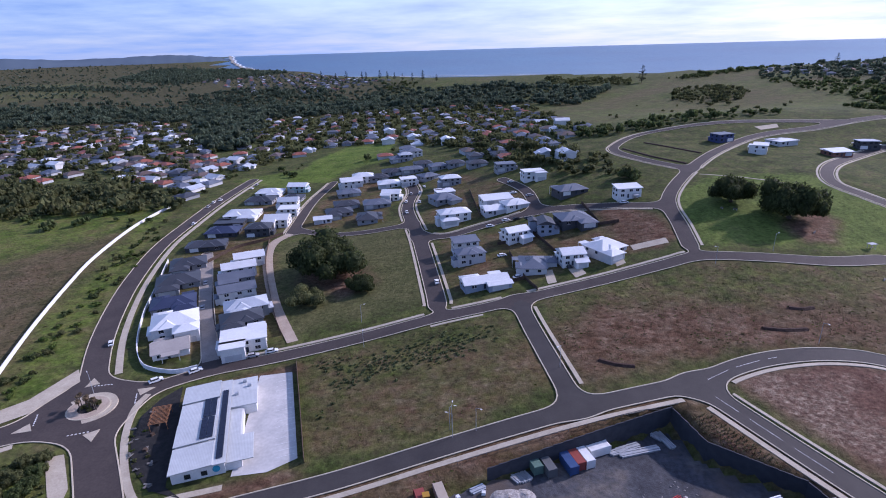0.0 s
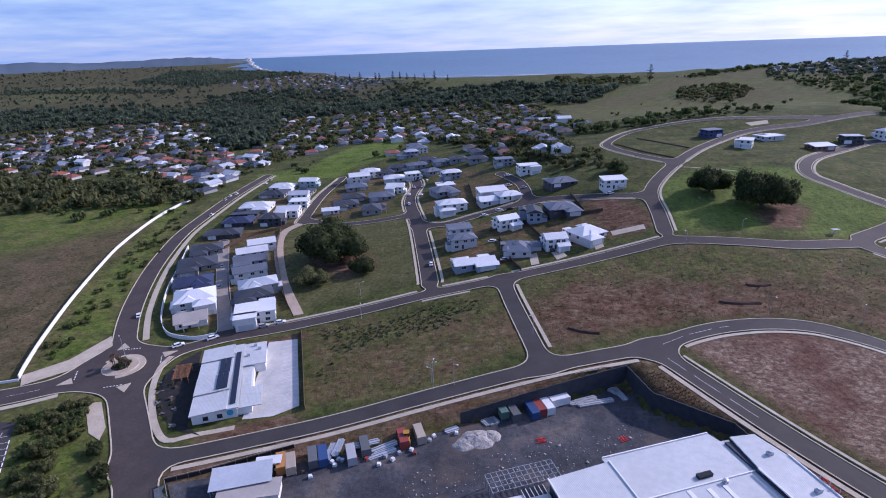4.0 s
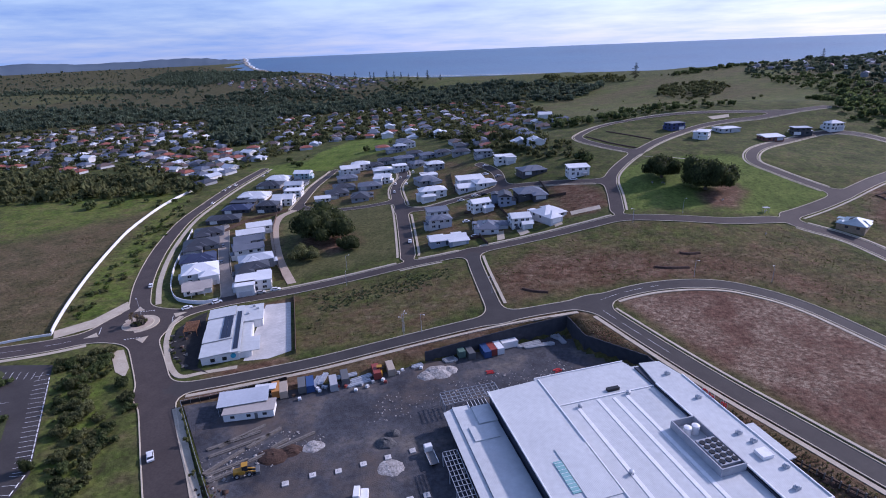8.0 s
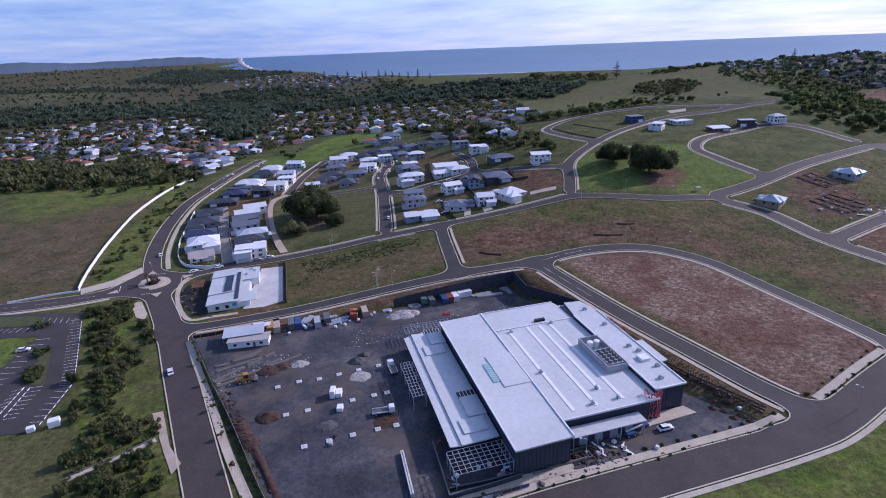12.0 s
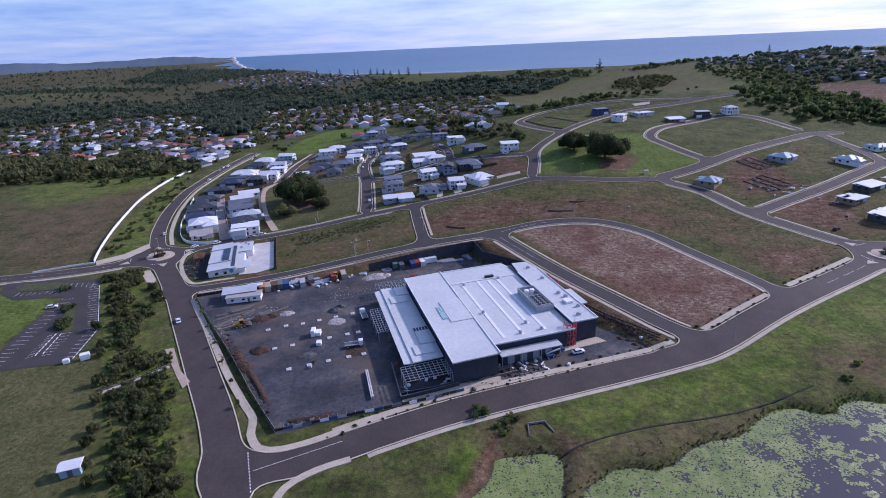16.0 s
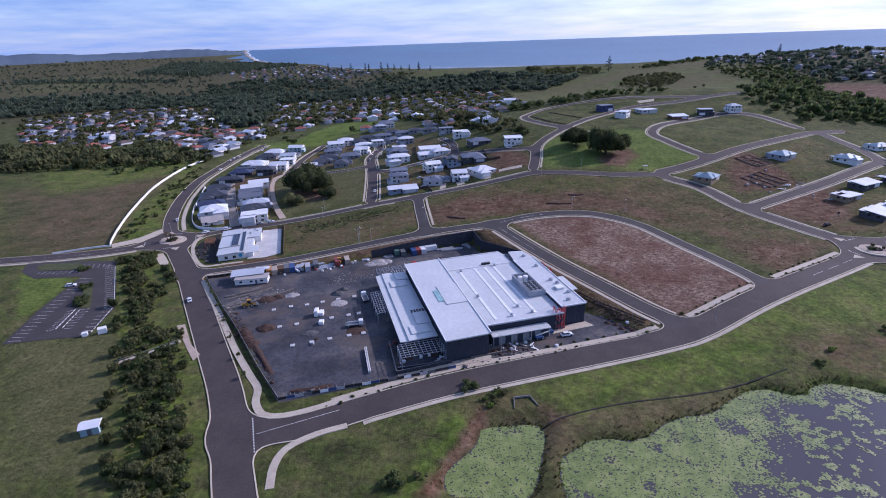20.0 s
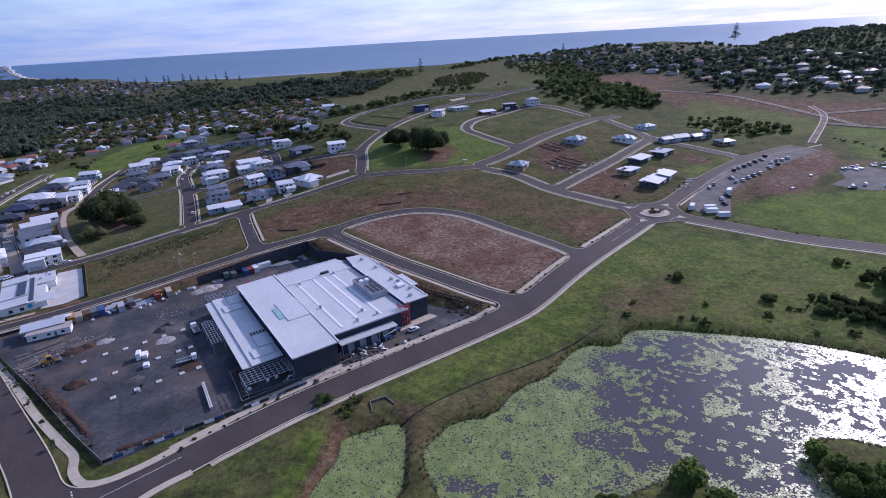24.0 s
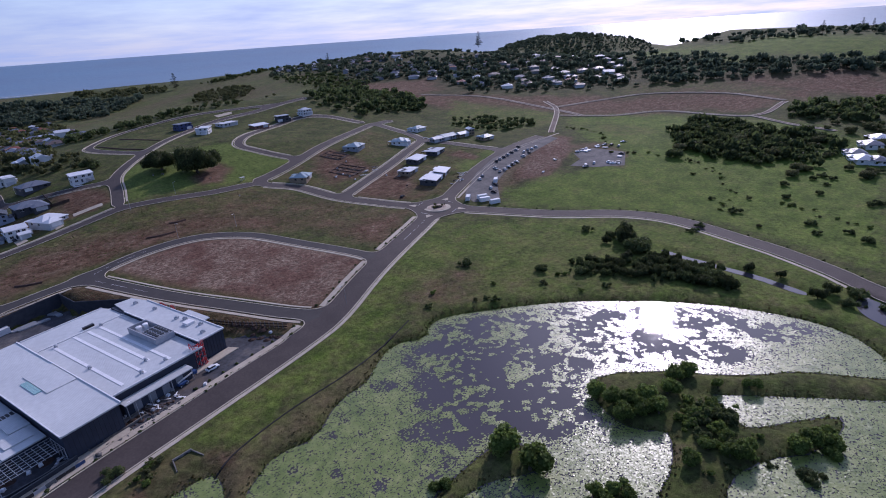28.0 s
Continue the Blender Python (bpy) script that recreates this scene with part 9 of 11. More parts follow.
def culvert(x, y):
    e = empty("culvert", x, y, gz(x, y) - .8, 10, "concrete culvert mouth with splayed wing walls", "culvert")
    boxpart("headwall", (-2.6, 2.6, 1.6, 1.95, -.6, 1.5), M_STAINED, e)
    for s in (-1, 1):
        bm = bmesh.new()
        bm_bar(bm, (s * 2.5, 1.7, .4), (s * 3.6, -2.8, .2), .3, 1.8)
        part("wing_wall", bm, M_STAINED, e)
        # no bore is cut: a dark disc paints the shade inside the pipe
        bm = bmesh.new()
        bm_cyl(bm, (s * 1.1, 1.5, .3), (s * 1.1, 1.62, .3), .75, n=16)
        part("pipe_mouth", bm, M_DARK, e)
    boxpart("apron", (-2.6, 2.6, -2.6, 1.6, -.6, -.3), M_RETAIN, e)


def picnic_shelter(x, y):
    e = empty("picnic_shelter", x, y, gz(x, y), 10, "small park shelter with a flat roof on posts", "shelter")
    for a in (-1.2, 1.2):
        for b in (-.8, .8):
            boxpart("post", (a - .06, a + .06, b - .06, b + .06, -.2, 2.3), M_STEEL, e)
    boxpart("roof", (-1.6, 1.6, -1.2, 1.2, 2.3, 2.42), COL["pale"], e)
    boxpart("table", (-.9, .9, -.4, .4, .68, .75), M_TIMBER, e)
    boxpart("table_leg", (-.1, .1, -.1, .1, 0, .68), M_STEEL, e)


def bench(x, y):
    e = empty("park_bench", x, y, gz(x, y), RT.uniform(0, 360), "pale timber park bench on the lawn", "bench")
    boxpart("seat", (-.9, .9, -.25, .25, .42, .48), M_TIMBER, e)
    boxpart("backrest", (-.9, .9, .22, .28, .5, .9), M_TIMBER, e)
    for a in (-.7, .7):
        boxpart("leg", (a - .05, a + .05, -.22, .22, -.1, .42), M_STEEL, e)


def soil_bank(pts):
    c = curve_pts(pts, 1.5)
    ob = sweep("soil_bank", c, [(-1.1, -.1), (-.4, .55), (.3, .6), (1.2, -.1)], SOIL["red_soil"])
    tagged(ob, "low dark bank of turned soil in the field", "bank")


def yard_soil(pts, label):
    """A ragged low bank of red soil pushed against the site fence."""
    c = curve_pts(pts, 1.2)
    n2 = normals2(c)
    R_ = np.random.RandomState(len(c))
    V, F = [], []
    for i, (p_, q_) in enumerate(zip(c, n2)):
        e_ = min(i, len(c) - 1 - i) / 2.5
        k_ = min(1, e_) * R_.uniform(.5, 1.2)
        for o, h in ((-1.2, -.03), (-.7, .3), (-.1, .55), (.5, .35), (1.1, -.03)):
            V.append((*(p_ + q_ * o * R_.uniform(.55, 1.5)), -.45 + h * k_ + R_.uniform(0, .1) * (h > 0)))
    for i in range(len(c) - 1):
        F += [(i * 5 + j, (i + 1) * 5 + j, (i + 1) * 5 + j + 1, i * 5 + j + 1) for j in range(4)]
    tagged(mesh_ob("soil_bank", V, F, SOIL["red_soil"], smooth=True), label, "bank")


def bay(x0, y0, x1, y1):
    q = np.array([(x0, y0), (x1, y1)])
    z = surface(q[:, 0], q[:, 1]) + .13
    n = np.array([-(y1 - y0), x1 - x0]) / (math.hypot(x1 - x0, y1 - y0) + 1e-6) * .06
    v = [(*(q[0] - n), z[0]), (*(q[1] - n), z[1]), (*(q[1] + n), z[1]), (*(q[0] + n), z[0])]
    tagged(mesh_ob("trim_bay_line", v, [(0, 1, 2, 3)], M_LINE), "white painted parking bay line", "marking", kind="structure")


def wheel_stops(pts):
    c = curve_pts(pts, 2.5)
    for a, b in zip(c[:-1], c[1:]):
        m = (a + b) / 2
        e = new("wheel_stop", None)
        e.empty_display_size = .2
        e.matrix_basis = pose(m[0], m[1], gz(*m) + .1, 0, 0, math.degrees(math.atan2(b[1] - a[1], b[0] - a[0])))
        tagged(e, "white concrete wheel stop in the car park", "wheel stop", "wheel stops")
        boxpart("bar", (-.9, .9, -.12, .12, 0, .14), M_WHITE, e, "", .03)


def hoarding(pts):
    c = curve_pts(pts, 2.4)
    e = empty("site_hoarding", c[0][0], c[0][1], gz(*c[0]), 0, "temporary site fence with white and blue banner panels", "fence")
    z = surface(c[:, 0], c[:, 1])
    o = Vector((c[0][0], c[0][1], z[0]))
    for i, (a, b) in enumerate(zip(c[:-1], c[1:])):
        bm = bmesh.new()
        bm_bar(bm, Vector((*a, z[i] + .7)) - o, Vector((*b, z[i + 1] + .7)) - o, .05, 1.0)
        part("panel", bm, [M_WHITE, COL["pale"], COL["dark"], COL["blue"], COL["grey"]][(i * 3) % 5] if i % 4 else COL["dark"], e)
        bm = bmesh.new()
        bm_bar(bm, Vector((*a, z[i])) - o, Vector((*a, z[i] + 2.0)) - o, .06, .06)
        part("post", bm, M_STEEL, e)


def mesh_fence(pts):
    c = curve_pts(pts, 2.6)
    e = empty("mesh_fence", c[0][0], c[0][1], gz(*c[0]), 0, "grey mesh site fence with steel posts and shade cloth", "fence")
    z = surface(c[:, 0], c[:, 1])
    o = Vector((c[0][0], c[0][1], z[0]))
    for i, (a, b) in enumerate(zip(c[:-1], c[1:])):
        bm = bmesh.new()
        bm_bar(bm, Vector((*a, z[i] + .75)) - o, Vector((*b, z[i + 1] + .75)) - o, .04, 1.3)
        part("shade_cloth", bm, COL["dark"], e)
        bm = bmesh.new()
        bm_bar(bm, Vector((*a, z[i] + 1.75)) - o, Vector((*b, z[i + 1] + 1.75)) - o, .06, .06)
        part("top_rail", bm, M_STEEL, e)
        bm = bmesh.new()
        bm_bar(bm, Vector((*a, z[i])) - o, Vector((*a, z[i] + 1.8)) - o, .07, .07)
        part("post", bm, M_STEEL, e)


def timber_wall(pts):
    c = curve_pts(pts, 1.6)
    e = empty("post_wall", c[0][0], c[0][1], YARD, 0, "retaining wall of upright timber posts above the yard", "wall")
    o = Vector((c[0][0], c[0][1], YARD))
    for i, (a, b) in enumerate(zip(c[:-1], c[1:])):
        top = max(gz(*a), 1.2) + 2.0
        bm = bmesh.new()
        bm_bar(bm, Vector((*a, YARD)) - o, Vector((*a, top)) - o, .28, .28)
        part("post", bm, M_TIMBER, e)
        for k in range(3):
            bm = bmesh.new()
            zz = YARD + (top - YARD) * (.2 + .3 * k)
            bm_bar(bm, Vector((*a, zz)) - o, Vector((*b, zz)) - o, .1, .5)
            part("sleeper", bm, M_BROWNWALL, e)


def rail_fence(pts):
    c = curve_pts(pts, 2.5)
    c = np.array(c)
    z = surface(c[:, 0], c[:, 1])
    e = empty("guard_rail", c[0][0], c[0][1], z[0], 0, "pale timber guard rail along the top of the bank", "rail")
    o = Vector((c[0][0], c[0][1], z[0]))
    for i, (a, b) in enumerate(zip(c[:-1], c[1:])):
        bm = bmesh.new()
        bm_bar(bm, Vector((*a, z[i] - .1)) - o, Vector((*a, z[i] + .9)) - o, .12, .12)
        part("post", bm, M_TIMBER, e)
        bm = bmesh.new()
        bm_bar(bm, Vector((*a, z[i] + .8)) - o, Vector((*b, z[i + 1] + .8)) - o, .08, .18)
        part("rail", bm, M_TIMBER, e)


def footbridge(pts):
    c = curve_pts(pts, 2.0)
    z = surface(c[:, 0], c[:, 1])
    e = empty("footbridge", c[0][0], c[0][1], z[0], 0, "pale concrete footbridge path crossing the tree belt", "bridge")
    o = Vector((c[0][0], c[0][1], z[0]))
    for i, (a, b) in enumerate(zip(c[:-1], c[1:])):
        bm = bmesh.new()
        bm_bar(bm, Vector((*a, z[i] + .25)) - o, Vector((*b, z[i + 1] + .25)) - o, 1.6, .3)
        part("deck", bm, M_PATH, e)
    for s in (-1,):
        for i, (a, b) in enumerate(zip(c[:-1], c[1:])):
            bm = bmesh.new()
            bm_bar(bm, Vector((a[0] + .5, a[1] + .7, z[i] + 1.2)) - o, Vector((b[0] + .5, b[1] + .7, z[i + 1] + 1.2)) - o, .06, .06)
            part("handrail", bm, M_STEEL, e)


M_HAUL = material("road_base", [(.10, .066, .052), (.19, .145, .12)], .95, .05, fine=(.6, .25))


def haul_road(pts, w):
    """A newly graded road: a brown base between two pale kerbs."""
    c = curve_pts(pts, 6)
    ob = sweep("road_haul", c, [(-w / 2 - 1.2, -.9), (-w / 2 - .3, .22), (w / 2 + .3, .22), (w / 2 + 1.2, -.9)], M_HAUL)
    tagged(ob, "brown graded road base across the earthworks", "road", kind="structure")
    for o in (-w / 2, w / 2):
        kb = sweep("kerb", c, [(o - .35, .1), (o - .35, .42), (o + .35, .42), (o + .35, .1)], M_KERB)
        tagged(kb, "pale new concrete kerb of the graded road", "kerb", kind="structure")


def path_strip(pts, w, mat, label):
    c = curve_pts(pts, 2.0)
    ob = sweep("pavement", c, [(-w / 2, -.25), (-w / 2, .11), (w / 2, .11), (w / 2, -.25)], mat)
    tagged(ob, label, "footpath", kind="structure")


def road_line(pts, w, on, off):
    """Painted line along a path, broken where off is above zero."""
    c = curve_pts(pts, .5)
    s = np.concatenate([[0], np.cumsum(np.hypot(*np.diff(c, axis=0).T))])
    V, F, k = [], [], 0.0
    while k < s[-1]:
        e = min(k + on, s[-1])
        a, b = [np.array([np.interp(t, s, c[:, 0]), np.interp(t, s, c[:, 1])]) for t in (k, e)]
        nrm = np.array([-(b - a)[1], (b - a)[0]]) / (np.hypot(*(b - a)) + 1e-6) * w / 2
        q = np.array([a - nrm, b - nrm, b + nrm, a + nrm])
        o = len(V)
        V += [(x, y, h + .05) for (x, y), h in zip(q, surface(q[:, 0], q[:, 1]))]
        F.append((o, o + 1, o + 2, o + 3))
        k += on + off
    tagged(mesh_ob("trim_road_line", V, F, M_LINE), "white painted road line", "marking", kind="structure")


def low_wall(pts, h, label):
    e = empty("low_wall", pts[0][0], pts[0][1], YARD, 0, label, "wall")
    for a, b in zip(pts[:-1], pts[1:]):
        bm = bmesh.new()
        bm_bar(bm, (a[0] - pts[0][0], a[1] - pts[0][1], h / 2 - .1), (b[0] - pts[0][0], b[1] - pts[0][1], h / 2 - .1), .25, h + .2)
        part("panel", bm, M_RETAIN, e)
        bm = bmesh.new()
        bm_bar(bm, (a[0] - pts[0][0], a[1] - pts[0][1], h + .04), (b[0] - pts[0][0], b[1] - pts[0][1], h + .04), .34, .08)
        part("capping", bm, COL["grey"], e)


def formwork(x, y, yaw, w, d):
    """An open timber box round a pit."""
    e = empty("formwork_box", x, y, YARD, yaw, "open weathered timber formwork box in the ground", "formwork")
    for dims in ((-w / 2, w / 2, -d / 2, -d / 2 + .18, -.1, .75), (-w / 2, w / 2, d / 2 - .18, d / 2, -.1, .75), (-w / 2, -w / 2 + .18, -d / 2 + .18, d / 2 - .18, -.1, .7), (w / 2 - .18, w / 2, -d / 2 + .18, d / 2 - .18, -.1, .7)):
        boxpart("board", dims, M_TIMBER, e)
    boxpart("base", (-w / 2 + .18, w / 2 - .18, -d / 2 + .18, d / 2 - .18, .0, .06), M_MULCH, e, "dark muddy base")


def awning(pts, h, mat, label):
    """A sheet roof on posts over four corners."""
    cx, cy = sum(p[0] for p in pts) / 4, sum(p[1] for p in pts) / 4
    e = empty("awning", cx, cy, YARD, 0, label, "awning")
    bm = bmesh.new()
    bm_prism(bm, [(p[0] - cx, p[1] - cy) for p in pts], h, h + .12)
    part("sheet_roof", bm, mat, e)
    for i in range(4):
        a, b = pts[i], pts[(i + 1) % 4]
        for k in (.04, .35, .65):
            bm = bmesh.new()
            x, y = (a[0] + (b[0] - a[0]) * k - cx) * .96, (a[1] + (b[1] - a[1]) * k - cy) * .96
            bm_bar(bm, (x, y, -.05), (x, y, h), .1, .1)
            part("post", bm, M_STEEL, e)


def pallet(x, y, yaw, kind):
    """Stacked goods on a timber pallet, or loose boards."""
    e = empty("pallet_load", x, y, floor_z(x, y), yaw, {"w": "white wrapped goods on a timber pallet", "b": "loose brown boards on a timber pallet", "r": "red plastic barriers stacked on a pallet", "g": "grey steel offcuts on a timber pallet"}[kind], "pallet")
    boxpart("pallet", (-.6, .6, -.55, .6, 0, .14), M_TIMBER, e)
    m = {"w": COL["white"], "b": M_BROWNWALL, "r": COL["red"], "g": M_STEEL}[kind]
    for k in range(3):
        boxpart("load", (-.55 + .05 * k, .5 - .04 * k, -.5, .5 - .06 * k, .143 + k * .25, .37 + k * .25), m, e)


# young street trees in the verge beside the site
for y in (141.0, 152.5, 164.5, 178.0, 191.0, 204.5):
    c_ = LINES["main_south"]
    x = float(np.interp(y, c_[:, 1], c_[:, 0]))
    plant(STREET, x + 6.6, y + 2.4, 1.0, None, 1.15)


# rows of small tussocks planted over the mulch bank above the yard
def tussock_bank(outline, step):
    R_ = np.random.RandomState(4)
    px, py = [p_[0] for p_ in outline], [p_[1] for p_ in outline]
    x, y = [g_.ravel() for g_ in np.meshgrid(np.arange(min(px), max(px), step), np.arange(min(py), max(py), step))]
    x, y = x * .956 - y * .292 + 78, x * .292 + y * .956 - 2
    x, y = x + R_.uniform(-.25, .25, len(x)), y + R_.uniform(-.25, .25, len(y))
    k = inside(outline, x, y) & (road_field(x, y) > 4.0) & (poly_sd(yd, x, y) > 1.2)
    x, y = x[k], y[k]
    z = land_z(x, y)
    Q = []
    for j in range(6):
        a = j * 1.047 + R_.uniform(0, 1, len(x))
        s_ = R_.uniform(.28, .5, len(x))
        ca, sa = np.cos(a), np.sin(a)
        Q.append(np.stack([np.stack([x - sa * .16, y + ca * .16, z - .05], -1), np.stack([x + sa * .16, y - ca * .16, z - .05], -1), np.stack([x + ca * s_ + sa * .1, y + sa * s_ - ca * .1, z + s_ * .9], -1), np.stack([x + ca * s_ - sa * .1, y + sa * s_ + ca * .1, z + s_ * .9], -1)], 1))
    V = np.concatenate(Q, 1).reshape(-1, 3)
    tagged(new("tussocks", np_mesh("tussocks", V, np.arange(len(V)).reshape(-1, 4), M_TUSSOCK)), "rows of small dry tussocks planted in mulch", "tussocks", kind="stuff")


M_TUSSOCK = leaf_mat("dry_tussocks", (.070, .064, .030), (.150, .130, .066), 0)
tussock_bank([(-119.4, 223.7), (-86.6, 231.4), (-44.9, 246.2), (7.0, 264.6), (11.0, 251.7), (28.5, 239.1), (46.2, 189.7), (66.4, 171.4), (79.8, 174.3), (58.5, 206.3), (43.3, 230.6), (19.5, 272.6), (-19.0, 266.2), (-55.4, 255.6), (-82.0, 247.0), (-118.0, 236.4)], 1.25)

qx, qy = np.arange(-272, 346, 2.5), np.arange(60, 480, 2.5)
QN = np.array([[noise.fractal(Vector((a * .045, b * .045, 2.0)), 1.0, 2.0, 4) for b in qy] for a in qx])


# dark leafy weeds standing in rough rows over the upper parts of the fields
def weed_rows(outline, step, yaw, label, seed):
    R_ = np.random.RandomState(seed)
    c = np.array(outline, float)
    m = c.mean(0)
    R2 = np.max(np.hypot(*(c - m).T))
    g = np.arange(-R2, R2, step)
    u, v = [a.ravel() for a in np.meshgrid(g, g)]
    u, v = u + R_.normal(0, .55, len(u)), v + R_.normal(0, .28, len(v))
    ca, sa = math.cos(radians(yaw)), math.sin(radians(yaw))
    x, y = m[0] + u * ca - v * sa, m[1] + u * sa + v * ca
    d = -poly_sd(outline, x, y)
    gi = np.clip(((x + 272) / 2.5).astype(int), 0, QN.shape[0] - 1), np.clip(((y - 60) / 2.5).astype(int), 0, QN.shape[1] - 1)
    k = (d > 0) & (R_.uniform(size=len(x)) < np.clip(d / 9, .1, 1) * np.clip(.62 + QN[gi] * 1.5, 0, .95)) & (road_field(x, y) > 4.5)
    x, y = x[k], y[k]
    z = land_z(x, y)
    V_, Q_ = leaf_cloud(.62, 9, .30, 2, .55, .05, .4, .5, 4, 3)
    n = len(x)
    a, s_ = R_.uniform(0, 6.28, n), R_.uniform(.55, 1.35, n)
    X = (V_[None, :, 0] * np.cos(a)[:, None] - V_[None, :, 1] * np.sin(a)[:, None]) * s_[:, None] + x[:, None]
    Y = (V_[None, :, 0] * np.sin(a)[:, None] + V_[None, :, 1] * np.cos(a)[:, None]) * s_[:, None] + y[:, None]
    Z = V_[None, :, 2] * s_[:, None] * .8 + z[:, None] - .04
    me_ = np_mesh("weeds", np.stack([X, Y, Z], -1).reshape(-1, 3), (Q_[None] + (np.arange(n) * len(V_))[:, None, None]).reshape(-1, 4), M_WEED)
    tagged(new("weeds", me_), label, "weeds", kind="stuff")


M_WEED = leaf_mat("leafy_weeds", (.060, .080, .034), (.105, .125, .056), 0)
weed_rows([(-103, 302), (-38, 318), (-31, 300), (-56, 292), (-94, 277)], 1.5, 15, "rows of dark leafy weeds on the bare lot", 1)
weed_rows([(-98, 275), (-88, 281), (-86, 262), (-93, 262)], 1.4, 70, "dark leafy weeds along the lot's edge", 2)

# low plants in dark mulch along the verges
def small_plant(name, r, n, mat, label, cat):
    v, q = leaf_cloud(r, n, r * .3, 3, .8, .1, .4)
    return np_mesh(name, v, q, mat)


PLANT_ME = small_plant("verge_plant", .75, 46, M_LEAF, "", "")


def verge_row(road_name, side, gap, step, lo, hi, label):
    w, pts = ROADS[road_name]
    c = curve_pts(pts, .5)
    n = len(c)
    c = (c + normals2(c) * side * (w / 2 + gap))[int(lo * n):int(hi * n):int(step * 2)]
    for x, y in c:
        if road_field(x, y) < .3:
            continue
        ob = new("verge_plant", PLANT_ME)
        s = RT.uniform(.5, 1.25)
        ob.matrix_basis = pose(x + RT.uniform(-.4, .4), y + RT.uniform(-.4, .4), gz(x, y), 0, 0, RT.uniform(0, 360))
        ob.scale = (s, s, s)
        tagged(ob, label, "plant", "young plants along the verge")


verge_row("south", 1, .45, 4.0, .10, .96, "small dark young shrub in the kerbside strip")
verge_row("south", 1, 3.9, 5.0, .12, .9, "small dark young shrub beside the footpath")
verge_row("pond_road", 1, 1.4, 9.0, .1, .9, "small dark young shrub in the kerbside strip")

# ---- rough grass: clumps too many to count ----
M_TUFT = leaf_mat("rough_grass_tufts", (.062, .058, .022), (.125, .108, .045), 0)
M_TUFT2 = leaf_mat("green_grass_tufts", (.066, .092, .020), (.135, .165, .040), 0)
RG = np.random.RandomState(31)


def tufts(kinds, n, size, mat, thresh, label):
    x, y = RG.uniform(-270, 340, n), RG.uniform(62, 475, n)
    ok = np.zeros(n, bool)
    for kind, soft, poly in COVER:
        if kind in kinds:
            ok |= poly_sd(poly, x, y) < soft * .3
        elif kind in ("lawn", "green", "gravel", "mix"):
            ok &= poly_sd(poly, x, y) > 0
    x, y = x[ok], y[ok]
    k = (road_field(x, y) > 3.2) & (poly_sd(yd, x, y) > 1.0)
    k &= ~((x > 0) & (y < 150) & (water_sd(x, y) < 1.5))
    x, y = x[k], y[k]
    g = QN[((x + 272) / 2.5).astype(int), ((y - 60) / 2.5).astype(int)]
    k = g + RG.normal(0, .42, len(x)) > thresh
    x, y = x[k], y[k]
    m = len(x)
    z = land_z(x, y)
    s = size * RG.uniform(.5, 1.5, m)
    Q = []
    for j in range(4):
        a = RG.uniform(0, 6.28, m)
        ca, sa = np.cos(a), np.sin(a)
        lean = RG.uniform(.2, .9, m)
        h = s * RG.uniform(.10, .32, m)
        ex, ey = -sa * s * .7, ca * s * .7
        bx, by = x + ca * s * .15, y + sa * s * .15
        tx, ty = x + ca * s * lean, y + sa * s * lean
        Q.append(np.stack([np.stack([bx - ex, by - ey, z - .05], -1), np.stack([bx + ex, by + ey, z - .05], -1), np.stack([tx + ex * .7, ty + ey * .7, z + h], -1), np.stack([tx - ex * .6, ty - ey * .6, z + h * .9], -1)], 1))
    V = np.concatenate(Q, 1).reshape(-1, 3)
    ob = new("rough_grass", np_mesh("rough_grass", V, np.arange(m * 16).reshape(-1, 4), mat))
    tagged(ob, label, "grass", kind="stuff")


tufts(("field", "red", "tan", "hill"), 90000, .40, M_TUFT, .12, "clumps of dull rough grass and weeds on bare lots")
tufts(("field", "hill", "mulch", "weedy"), 60000, .38, M_TUFT2, .22, "clumps of green weeds on bare lots")
tufts(("lush", "bank", "pasture"), 60000, .27, M_TUFT2, .15, "clumps of fresh green meadow grass")
tufts(("lush", "bank"), 10000, .28, M_TUFT, .35, "clumps of dry grass in the meadow")


# reeds and long grass along the pond's banks
def shore_reeds(n, lo, hi, size, mat, label):
    x, y = RG.uniform(8, 250, n), RG.uniform(-20, 145, n)
    d = water_sd(x, y)
    k = (d > lo) & (d < hi) & (RG.uniform(size=n) < .75)
    x, y = x[k], y[k]
    m = len(x)
    z = np.maximum(surface(x, y), WATER - .1)
    s = size * RG.uniform(.5, 1.5, m)
    Q = []
    for j in range(4):
        a = RG.uniform(0, 6.28, m)
        ca, sa = np.cos(a), np.sin(a)
        h = s * RG.uniform(.25, .8, m)
        ex, ey = -sa * s * .5, ca * s * .5
        tx, ty = x + ca * s * .5, y + sa * s * .5
        Q.append(np.stack([np.stack([x - ex, y - ey, z - .05], -1), np.stack([x + ex, y + ey, z - .05], -1), np.stack([tx + ex * .7, ty + ey * .7, z + h], -1), np.stack([tx - ex * .6, ty - ey * .6, z + h * .9], -1)], 1))
    V = np.concatenate(Q, 1).reshape(-1, 3)
    tagged(new("reeds", np_mesh("reeds", V, np.arange(m * 16).reshape(-1, 4), mat)), label, "reeds", kind="stuff")


